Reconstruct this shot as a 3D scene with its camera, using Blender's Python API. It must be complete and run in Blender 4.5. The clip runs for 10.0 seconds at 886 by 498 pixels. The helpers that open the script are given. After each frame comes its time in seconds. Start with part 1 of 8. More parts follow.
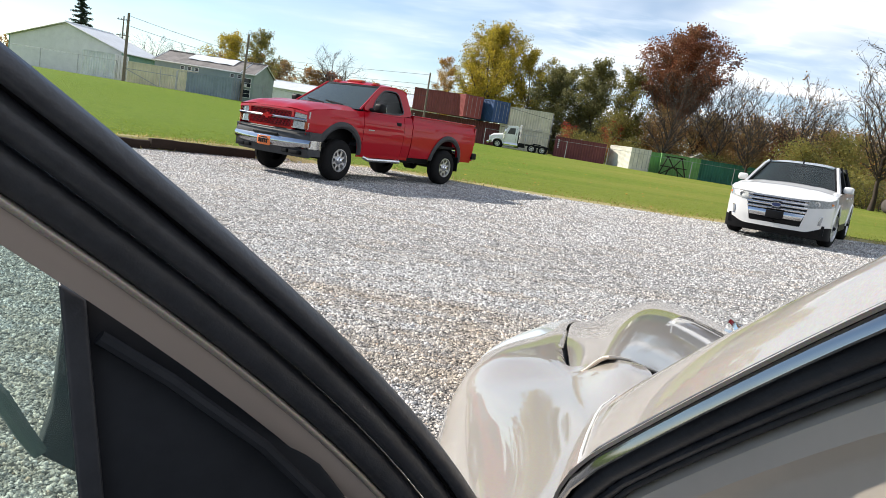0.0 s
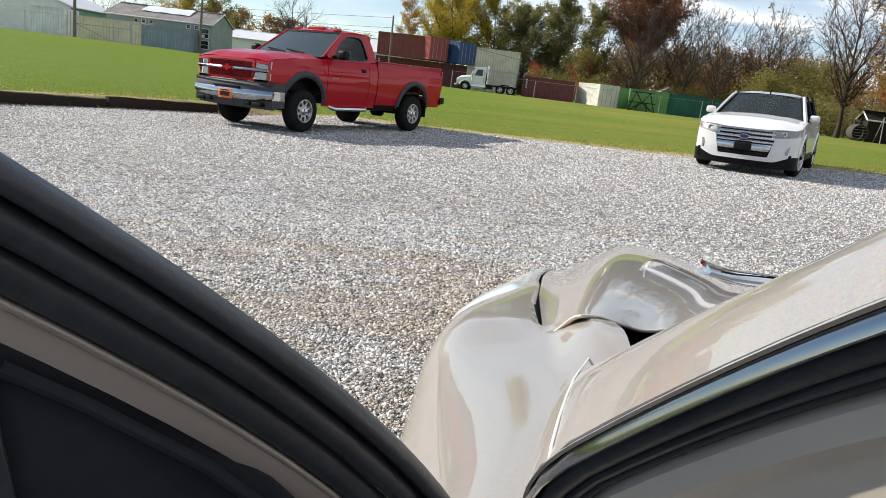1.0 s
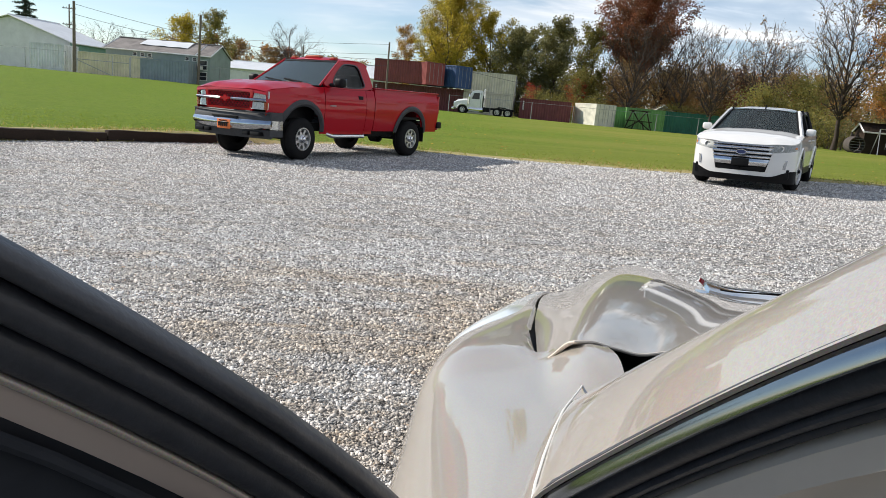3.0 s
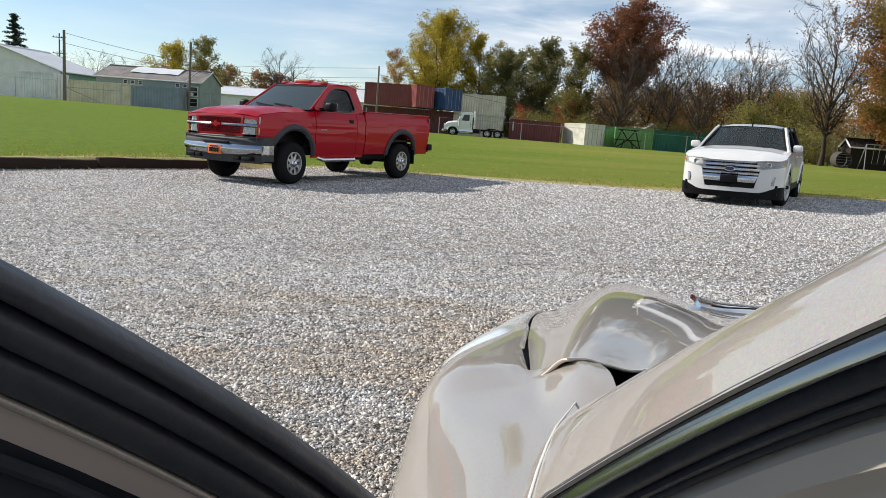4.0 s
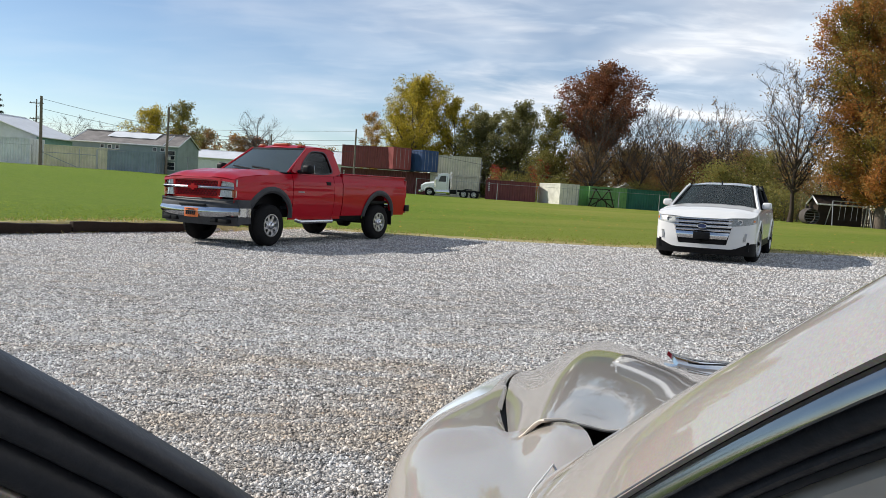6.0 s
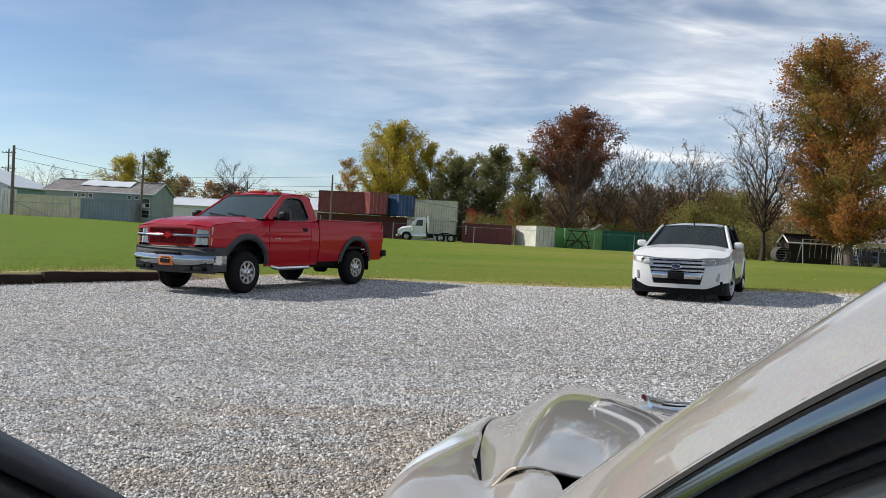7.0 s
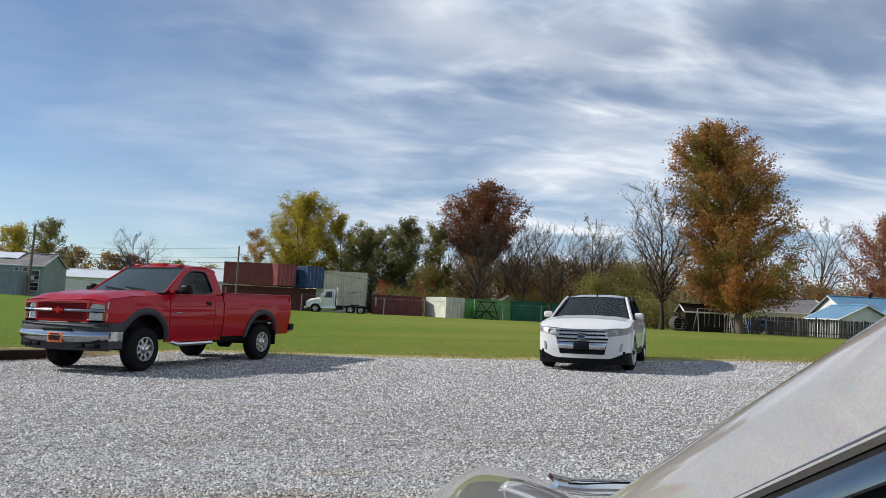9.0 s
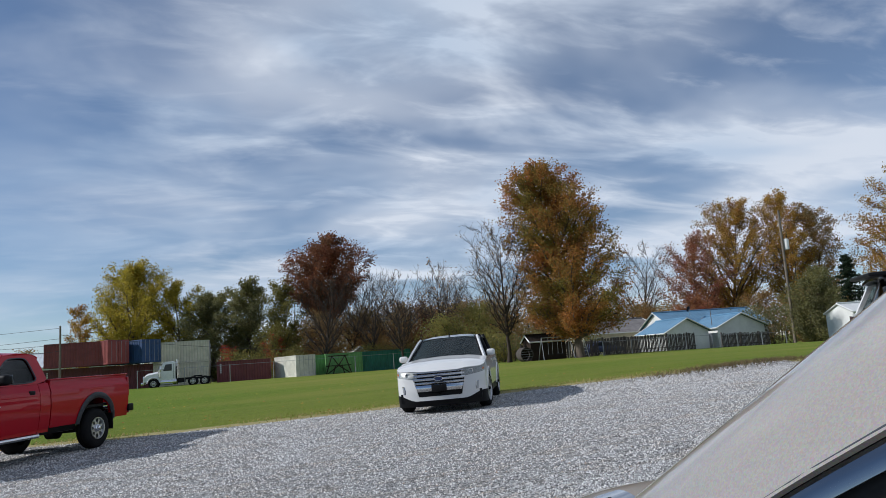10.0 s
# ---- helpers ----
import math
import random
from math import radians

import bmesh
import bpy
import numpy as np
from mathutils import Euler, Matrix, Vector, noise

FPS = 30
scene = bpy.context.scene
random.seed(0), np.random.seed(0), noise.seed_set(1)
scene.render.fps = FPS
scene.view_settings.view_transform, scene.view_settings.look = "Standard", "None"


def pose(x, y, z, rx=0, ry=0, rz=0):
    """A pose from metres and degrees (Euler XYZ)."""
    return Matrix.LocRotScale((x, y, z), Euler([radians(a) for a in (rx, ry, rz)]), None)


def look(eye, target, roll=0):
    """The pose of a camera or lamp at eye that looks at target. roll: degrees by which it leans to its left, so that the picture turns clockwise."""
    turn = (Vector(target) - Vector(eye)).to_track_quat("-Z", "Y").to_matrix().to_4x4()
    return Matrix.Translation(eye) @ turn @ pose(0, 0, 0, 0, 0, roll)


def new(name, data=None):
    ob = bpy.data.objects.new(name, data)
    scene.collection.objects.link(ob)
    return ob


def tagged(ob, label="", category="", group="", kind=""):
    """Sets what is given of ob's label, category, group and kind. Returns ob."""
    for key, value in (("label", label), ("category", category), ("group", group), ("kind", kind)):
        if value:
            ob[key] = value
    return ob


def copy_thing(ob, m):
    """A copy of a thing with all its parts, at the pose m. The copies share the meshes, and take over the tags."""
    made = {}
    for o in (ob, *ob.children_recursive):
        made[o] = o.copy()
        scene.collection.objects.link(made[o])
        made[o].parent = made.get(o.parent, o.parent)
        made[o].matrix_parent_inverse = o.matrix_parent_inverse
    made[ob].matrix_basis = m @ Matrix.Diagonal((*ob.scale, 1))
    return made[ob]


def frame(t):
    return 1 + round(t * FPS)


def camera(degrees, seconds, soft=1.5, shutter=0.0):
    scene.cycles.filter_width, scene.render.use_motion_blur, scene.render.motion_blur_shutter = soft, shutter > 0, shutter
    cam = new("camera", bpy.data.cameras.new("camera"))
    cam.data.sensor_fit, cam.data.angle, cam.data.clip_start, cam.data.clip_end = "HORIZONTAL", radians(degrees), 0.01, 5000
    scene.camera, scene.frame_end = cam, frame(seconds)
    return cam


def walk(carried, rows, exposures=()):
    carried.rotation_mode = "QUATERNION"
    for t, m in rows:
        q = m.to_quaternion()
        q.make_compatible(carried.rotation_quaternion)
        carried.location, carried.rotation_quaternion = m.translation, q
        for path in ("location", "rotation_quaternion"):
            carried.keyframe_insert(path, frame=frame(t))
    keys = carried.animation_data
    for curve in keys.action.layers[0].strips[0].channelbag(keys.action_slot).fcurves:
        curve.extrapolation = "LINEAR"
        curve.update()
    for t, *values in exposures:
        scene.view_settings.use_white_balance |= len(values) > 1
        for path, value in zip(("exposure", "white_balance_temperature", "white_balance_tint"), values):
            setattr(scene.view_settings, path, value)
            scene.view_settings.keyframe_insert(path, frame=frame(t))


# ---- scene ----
cam = camera(63.3, 10.0, soft=0.55)
PATH = [
    (0, (-0.034, -0.015, 1.082), (-0.255, 1.948, 0.765), 9.4),
    (0.5, (-0.019, 0.038, 1.113), (-0.138, 1.989, 0.691), 6.5),
    (1, (-0.029, 0.026, 1.098), (-0.155, 1.970, 0.645), 7.1),
    (1.5, (-0.028, 0.023, 1.099), (-0.167, 1.968, 0.651), 7.4),
    (2, (-0.027, 0.022, 1.100), (-0.172, 1.969, 0.670), 6.8),
    (2.5, (-0.020, 0.037, 1.103), (-0.164, 1.988, 0.688), 6.1),
    (4, (-0.015, 0.024, 1.106), (-0.139, 1.992, 0.775), 4.5),
    (4.5, (-0.015, 0.026, 1.106), (-0.132, 1.998, 0.799), 4.4),
    (5, (-0.014, 0.026, 1.104), (-0.123, 2.003, 0.825), 4.3),
    (5.5, (-0.014, 0.026, 1.105), (-0.112, 2.011, 0.874), 4.2),
    (7, (-0.002, -0.001, 1.120), (-0.024, 1.998, 1.083), 3.1),
    (7.5, (-0.003, -0.002, 1.123), (-0.003, 1.998, 1.108), 2.8),
    (8, (-0.002, 0.003, 1.120), (0.030, 2.003, 1.119), 2.7),
    (8.5, (-0.002, 0.011, 1.122), (0.083, 2.009, 1.156), 2.7),
    (9, (0.002, -0.023, 1.148), (0.218, 1.958, 1.321), 2.7),
    (9.2, (-0.012, -0.066, 1.163), (0.322, 1.887, 1.436), 2.3),
    (9.5, (-0.022, -0.047, 1.155), (0.523, 1.828, 1.591), 0.8),
    (9.6, (-0.019, -0.042, 1.188), (0.594, 1.805, 1.649), -0.6),
    (9.8, (-0.039, -0.038, 1.212), (0.656, 1.782, 1.666), -4.0),
    (10, (-0.077, -0.013, 1.140), (0.559, 1.859, 1.444), -4.2),
]
EXPOSURES = [(0, 0.56, 6600, 10), (0.5, 0.32, 6600, 10), (1, 0.39, 6620, 10), (2.5, 0.33, 6600, 10), (4.5, 0.17, 6580, 10), (5.5, 0.18, 6520, 10), (7, 0.0, 6370, 10), (8.5, -0.01, 6330, 10), (9, -0.06, 6220, 10), (9.5, -0.32, 5920, 10), (10, -0.34, 5920, 10)]
walk(cam, [(t, look(eye, target, roll)) for t, eye, target, roll in PATH], EXPOSURES)

# ---- light ----
SUN_TO = Vector((-0.82, 0.22, 0.53)).normalized()
sun = new("sun", bpy.data.lights.new("sun", "SUN"))
sun.data.energy, sun.data.angle, sun.data.color = 4.95, radians(0.6), (1.0, 0.94, 0.85)
sun.matrix_world = look((0, 0, 60), (-SUN_TO.x, -SUN_TO.y, 60 - SUN_TO.z))

world = bpy.data.worlds.new("sky")
scene.world = world
world.use_nodes = True
wt = world.node_tree
wt.nodes.clear()


def wnode(kind, **values):
    n = wt.nodes.new(kind)
    for key, value in values.items():
        n.inputs[key].default_value = value
    return n


sky = wt.nodes.new("ShaderNodeTexSky")
sky.sky_type = "NISHITA"
sky.sun_disc = False
sky.sun_elevation = math.asin(SUN_TO.z)
sky.sun_rotation = math.atan2(SUN_TO.x, SUN_TO.y)
sky.air_density, sky.dust_density, sky.ozone_density = 0.87, 0.1, 2.3
# high streaky cloud: noise on a flat layer far overhead
coord = wt.nodes.new("ShaderNodeTexCoord")
split = wt.nodes.new("ShaderNodeSeparateXYZ")
wt.links.new(coord.outputs["Generated"], split.inputs[0])


def wmath(op, a, b=0.0):
    n = wt.nodes.new("ShaderNodeMath")
    n.operation = op
    for k, v in ((0, a), (1, b)):
        if isinstance(v, (int, float)):
            n.inputs[k].default_value = v
        else:
            wt.links.new(v, n.inputs[k])
    return n.outputs[0]


up = wmath("ADD", wmath("MAXIMUM", split.outputs[2], 0.0), 0.17)
flat = wt.nodes.new("ShaderNodeCombineXYZ")
wt.links.new(wmath("DIVIDE", split.outputs[0], up), flat.inputs[0])
wt.links.new(wmath("DIVIDE", split.outputs[1], up), flat.inputs[1])


def cloud(scale_xy, turn, scale, detail, rough, warp, low, high):
    m = wt.nodes.new("ShaderNodeMapping")
    m.inputs["Scale"].default_value = (*scale_xy, 1)
    m.inputs["Rotation"].default_value = (0, 0, radians(turn))
    wt.links.new(flat.outputs[0], m.inputs[0])
    n = wnode("ShaderNodeTexNoise", Scale=scale, Detail=detail, Roughness=rough, Distortion=warp)
    wt.links.new(m.outputs[0], n.inputs["Vector"])
    r = wt.nodes.new("ShaderNodeMapRange")
    r.interpolation_type = "SMOOTHSTEP"
    r.inputs[1].default_value, r.inputs[2].default_value = low, high
    wt.links.new(n.outputs[0], r.inputs[0])
    return r.outputs[0]


veil = cloud((0.8, 1.0), 12, 1.15, 4, 0.48, 0.3, 0.34, 0.70)
streak = cloud((0.6, 1.1), -8, 2.6, 5, 0.52, 0.5, 0.45, 0.70)
wisp = cloud((0.5, 1.1), 6, 6.0, 6, 0.56, 0.5, 0.48, 0.76)
# the cloud thickens away from the sun
side = wt.nodes.new("ShaderNodeMapRange")
side.interpolation_type = "SMOOTHSTEP"
side.inputs[1].default_value, side.inputs[2].default_value, side.inputs[3].default_value, side.inputs[4].default_value = -0.45, 0.30, 0.16, 1.40
wt.links.new(split.outputs[0], side.inputs[0])
thick = wmath("ADD", wmath("ADD", wmath("MULTIPLY", veil, 0.62), wmath("MULTIPLY", streak, 0.46)), wmath("MULTIPLY", wisp, 0.22))
cover = wmath("MINIMUM", wmath("ADD", wmath("MULTIPLY", thick, side.outputs[0]), wmath("MULTIPLY", side.outputs[0], 0.06)), 0.95)
shade = cloud((0.6, 0.9), 20, 1.5, 4, 0.5, 0.4, 0.40, 0.68)
tone = wt.nodes.new("ShaderNodeMix")
tone.data_type = "RGBA"
tone.inputs[6].default_value = (8.9, 9.1, 9.4, 1)
tone.inputs[7].default_value = (6.1, 7.1, 8.3, 1)
wt.links.new(shade, tone.inputs[0])
mix = wt.nodes.new("ShaderNodeMix")
mix.data_type = "RGBA"
wt.links.new(cover, mix.inputs[0])
wt.links.new(sky.outputs[0], mix.inputs[6])
wt.links.new(tone.outputs[2], mix.inputs[7])
back = wnode("ShaderNodeBackground", Strength=0.103)
wt.links.new(mix.outputs[2], back.inputs[0])
wt.links.new(back.outputs[0], wt.nodes.new("ShaderNodeOutputWorld").inputs[0])


# ---- materials ----
def material(name):
    m = bpy.data.materials.new(name)
    m.use_nodes = True
    return m, m.node_tree, m.node_tree.nodes["Principled BSDF"]


def ramp(nt, source, stops):
    r = nt.nodes.new("ShaderNodeValToRGB")
    while len(r.color_ramp.elements) < len(stops):
        r.color_ramp.elements.new(0.5)
    for e, (at, c) in zip(r.color_ramp.elements, stops):
        e.position, e.color = at, (*c, 1)
    nt.links.new(source, r.inputs[0])
    return r.outputs[0]


def noise_tex(nt, scale, detail=4, rough=0.55, warp=0.0, space="Object", stretch=None):
    n = nt.nodes.new("ShaderNodeTexNoise")
    n.inputs["Scale"].default_value, n.inputs["Detail"].default_value = scale, detail
    n.inputs["Roughness"].default_value, n.inputs["Distortion"].default_value = rough, warp
    c = nt.nodes.new("ShaderNodeTexCoord")
    if stretch:
        m = nt.nodes.new("ShaderNodeMapping")
        m.inputs["Scale"].default_value = stretch
        nt.links.new(c.outputs[space], m.inputs[0])
        nt.links.new(m.outputs[0], n.inputs["Vector"])
    else:
        nt.links.new(c.outputs[space], n.inputs["Vector"])
    return n.outputs[0]


def blend(nt, fac, a, b, mode="MIX"):
    n = nt.nodes.new("ShaderNodeMix")
    n.data_type, n.blend_type = "RGBA", mode
    for k, v in ((0, fac), (6, a), (7, b)):
        if isinstance(v, (int, float)):
            n.inputs[k].default_value = v
        elif isinstance(v, tuple):
            n.inputs[k].default_value = (*v, 1)
        else:
            nt.links.new(v, n.inputs[k])
    return n.outputs[2]


def bump(nt, shader, height, strength, distance):
    b = nt.nodes.new("ShaderNodeBump")
    b.inputs["Strength"].default_value, b.inputs["Distance"].default_value = strength, distance
    nt.links.new(height, b.inputs["Height"])
    nt.links.new(b.outputs[0], shader.inputs["Normal"])


def plain(name, color, rough=0.5, metal=0.0, wear=0.12, scale=6.0, grain=90.0, relief=0.0, coat=0.0, tint=None, spec=0.5):
    """A worn surface: colour varied at two scales, rough patches and fine relief."""
    m, nt, p = material(name)
    dark = tuple(c * (1 - 2.2 * wear) for c in color) if tint is None else tint
    big = noise_tex(nt, scale, 5, 0.6, 0.4)
    fine = noise_tex(nt, grain, 3, 0.6)
    base = blend(nt, ramp(nt, big, [(0.38, (0, 0, 0)), (0.72, (1, 1, 1))]), color, dark)
    base = blend(nt, ramp(nt, fine, [(0.3, (0, 0, 0)), (0.8, (wear * 2,) * 3)]), base, tuple(min(1, c * 1.25 + 0.01) for c in color))
    nt.links.new(base, p.inputs["Base Color"])
    r = nt.nodes.new("ShaderNodeMapRange")
    r.inputs[3].default_value, r.inputs[4].default_value = max(0.02, rough - 0.08), min(1, rough + 0.1)
    nt.links.new(big, r.inputs[0])
    nt.links.new(r.outputs[0], p.inputs["Roughness"])
    p.inputs["Metallic"].default_value = metal
    p.inputs["Specular IOR Level"].default_value = spec
    p.inputs["Coat Weight"].default_value = coat
    p.inputs["Coat Roughness"].default_value = 0.03
    if relief:
        bump(nt, p, fine, relief, 0.004)
    return m


def paint(name, color, metal=0.0, flake=0.0, dust_sheen=0.10, coat=1.0):
    """Car paint: clear coat over a base with fine flake and a little road dust."""
    m, nt, p = material(name)
    base = blend(nt, ramp(nt, noise_tex(nt, 2.5, 5, 0.6), [(0.45, (0, 0, 0)), (0.85, (dust_sheen,) * 3)]), color, (0.42, 0.39, 0.35))
    if flake:
        v = nt.nodes.new("ShaderNodeTexVoronoi")
        v.inputs["Scale"].default_value = 1400
        c = nt.nodes.new("ShaderNodeTexCoord")
        nt.links.new(c.outputs["Object"], v.inputs["Vector"])
        base = blend(nt, flake, base, v.outputs["Color"], "SOFT_LIGHT")
    nt.links.new(base, p.inputs["Base Color"])
    p.inputs["Metallic"].default_value, p.inputs["Roughness"].default_value = metal, 0.38
    p.inputs["Coat Weight"].default_value, p.inputs["Coat Roughness"].default_value = coat, 0.02
    p.inputs["Specular IOR Level"].default_value = 0.12
    return m


def glass(name, tint, gloss=1.0, rough=0.01, dust_sheen=0.0):
    """A thin pane: tinted light passes straight, the sky is mirrored more at a glancing angle."""
    m, nt, p = material(name)
    nt.nodes.remove(p)
    t = nt.nodes.new("ShaderNodeBsdfTransparent")
    t.inputs[0].default_value = (*tint, 1)
    g = nt.nodes.new("ShaderNodeBsdfGlossy")
    g.inputs["Roughness"].default_value = rough
    f = nt.nodes.new("ShaderNodeFresnel")
    f.inputs[0].default_value = 1.0 + 0.5 * gloss
    x = nt.nodes.new("ShaderNodeMixShader")
    nt.links.new(f.outputs[0], x.inputs[0])
    nt.links.new(t.outputs[0], x.inputs[1])
    nt.links.new(g.outputs[0], x.inputs[2])
    # sheen of mirrored sky on the pane, put in as a pale diffuse film
    if dust_sheen:
        d = nt.nodes.new("ShaderNodeBsdfDiffuse")
        d.inputs[0].default_value = (0.40, 0.50, 0.50, 1)
        film = nt.nodes.new("ShaderNodeMixShader")
        film.inputs[0].default_value = dust_sheen
        nt.links.new(x.outputs[0], film.inputs[1])
        nt.links.new(d.outputs[0], film.inputs[2])
        x = film
    nt.links.new(x.outputs[0], nt.nodes["Material Output"].inputs[0])
    return m


def leaves(name, colours, rough=0.6, drift=()):
    """Foliage: each leaf takes its own shade of the given colours; drift: other colours that gather on parts of a crown."""
    m, nt, p = material(name)
    g = nt.nodes.new("ShaderNodeNewGeometry")
    stops = lambda cs: [(i / max(1, len(cs) - 1), c) for i, c in enumerate(cs)]
    base = ramp(nt, g.outputs["Random Per Island"], stops(colours))
    if drift:
        base = blend(nt, ramp(nt, noise_tex(nt, 0.30, 4, 0.65, 0.4), [(0.44, (0, 0, 0)), (0.60, (0.85, 0.85, 0.85))]), base, ramp(nt, g.outputs["Random Per Island"], stops(drift)))
    patch = ramp(nt, noise_tex(nt, 0.8, 3, 0.6), [(0.35, (0.72, 0.72, 0.72)), (0.65, (1.2, 1.15, 1.05))])
    nt.links.new(blend(nt, 1.0, base, patch, "MULTIPLY"), p.inputs["Base Color"])
    p.inputs["Roughness"].default_value = rough
    p.inputs["Specular IOR Level"].default_value = 0.25
    t = nt.nodes.new("ShaderNodeBsdfTranslucent")
    nt.links.new(base, t.inputs[0])
    s = nt.nodes.new("ShaderNodeMixShader")
    s.inputs[0].default_value = 0.46
    nt.links.new(p.outputs[0], s.inputs[1])
    nt.links.new(t.outputs[0], s.inputs[2])
    nt.links.new(s.outputs[0], nt.nodes["Material Output"].inputs[0])
    return m


def stone_tint(nt, base):
    """Brown fines worked up where cars turn, patchy, over the grey stone."""
    patch = noise_tex(nt, 2.2, 8, 0.78, 0.8, stretch=(0.5, 1.4, 1))
    c = nt.nodes.new("ShaderNodeTexCoord")
    total = patch
    for x, y, rx, ry, more in ((-0.2, 4.3, 0.55, 0.35, 0.10), (-0.15, 3.4, 0.55, 0.5, 0.13), (-0.3, 2.0, 2.6, 1.9, 0.10), (-1.7, 4.3, 0.8, 0.4, 0.06), (0.9, 6.0, 0.9, 0.3, 0.07)):
        away = nt.nodes.new("ShaderNodeMapping")
        away.inputs["Location"].default_value, away.inputs["Scale"].default_value = (-x / rx, -y / ry, 0), (1 / rx, 1 / ry, 0)
        nt.links.new(c.outputs["Object"], away.inputs[0])
        far = nt.nodes.new("ShaderNodeVectorMath")
        far.operation = "LENGTH"
        nt.links.new(away.outputs[0], far.inputs[0])
        near = nt.nodes.new("ShaderNodeMapRange")
        near.interpolation_type = "SMOOTHSTEP"
        near.inputs[1].default_value, near.inputs[2].default_value, near.inputs[3].default_value, near.inputs[4].default_value = 1.6, 0.2, 0.0, more
        nt.links.new(far.outputs["Value"], near.inputs[0])
        add = nt.nodes.new("ShaderNodeMath")
        nt.links.new(total, add.inputs[0])
        nt.links.new(near.outputs[0], add.inputs[1])
        total = add.outputs[0]
    brown = ramp(nt, total, [(0.48, (0, 0, 0)), (0.71, (0.95, 0.95, 0.95))])
    return blend(nt, brown, base, blend(nt, 1.0, base, (0.86, 0.74, 0.60), "MULTIPLY"))


def gravel_material():
    """Crushed limestone: stones a few centimetres across, with brown patches and wheel-packed fines."""
    m, nt, p = material("gravel")
    c = nt.nodes.new("ShaderNodeTexCoord")

    def cells(scale):
        v = nt.nodes.new("ShaderNodeTexVoronoi")
        v.inputs["Scale"].default_value = scale
        nt.links.new(c.outputs["Object"], v.inputs["Vector"])
        one = nt.nodes.new("ShaderNodeSeparateColor")
        nt.links.new(v.outputs["Color"], one.inputs[0])
        return v.outputs["Distance"], one.outputs[0]

    d1, c1 = cells(48)
    d2, c2 = cells(85)
    d3, c3 = cells(16)
    stone = ramp(nt, c1, [(0, (0.10, 0.097, 0.095)), (0.25, (0.42, 0.415, 0.41)), (0.6, (0.68, 0.675, 0.67)), (0.9, (0.78, 0.77, 0.76)), (1, (0.86, 0.85, 0.84))])
    stone = blend(nt, 0.42, stone, ramp(nt, c2, [(0, (0.10, 0.095, 0.09)), (0.35, (0.36, 0.355, 0.35)), (0.8, (0.52, 0.515, 0.51)), (1, (0.85, 0.84, 0.83))]))
    stone = blend(nt, 0.42, stone, ramp(nt, c3, [(0, (0.08, 0.078, 0.076)), (0.3, (0.36, 0.355, 0.35)), (0.7, (0.66, 0.655, 0.65)), (1, (0.90, 0.89, 0.88))]))
    stone = stone_tint(nt, stone)
    pale = ramp(nt, noise_tex(nt, 0.9, 5, 0.65, 0.3, stretch=(0.4, 1.5, 1)), [(0.45, (0, 0, 0)), (0.75, (0.3, 0.3, 0.3))])
    stone = blend(nt, pale, stone, (0.74, 0.73, 0.72))
    # shade between the stones is painted in, darkest at the cell edges
    gap_shade = ramp(nt, d1, [(0.46, (1, 1, 1)), (0.82, (0.20, 0.197, 0.194))])
    nt.links.new(blend(nt, 1.0, stone, gap_shade, "MULTIPLY"), p.inputs["Base Color"])
    p.inputs["Roughness"].default_value = 0.9
    inv = nt.nodes.new("ShaderNodeMath")
    inv.operation = "MULTIPLY_ADD"
    inv.inputs[1].default_value = -1.0
    nt.links.new(d1, inv.inputs[0])
    big = nt.nodes.new("ShaderNodeMath")
    big.operation = "MULTIPLY_ADD"
    big.inputs[1].default_value, big.inputs[2].default_value = -2.2, 2.0
    nt.links.new(d2, big.inputs[0])
    nt.links.new(big.outputs[0], inv.inputs[2])
    bump(nt, p, inv.outputs[0], 1.0, 0.022)
    return m


def stone_material():
    m, nt, p = material("loose_stone")
    g = nt.nodes.new("ShaderNodeNewGeometry")
    base = ramp(nt, g.outputs["Random Per Island"], [(0, (0.20, 0.19, 0.185)), (0.25, (0.55, 0.54, 0.53)), (0.6, (0.74, 0.73, 0.72)), (0.88, (0.83, 0.82, 0.81)), (0.94, (0.83, 0.815, 0.80)), (1, (0.46, 0.36, 0.28))])
    nt.links.new(stone_tint(nt, base), p.inputs["Base Color"])
    p.inputs["Roughness"].default_value = 0.88
    bump(nt, p, noise_tex(nt, 160, 3), 0.4, 0.003)
    return m


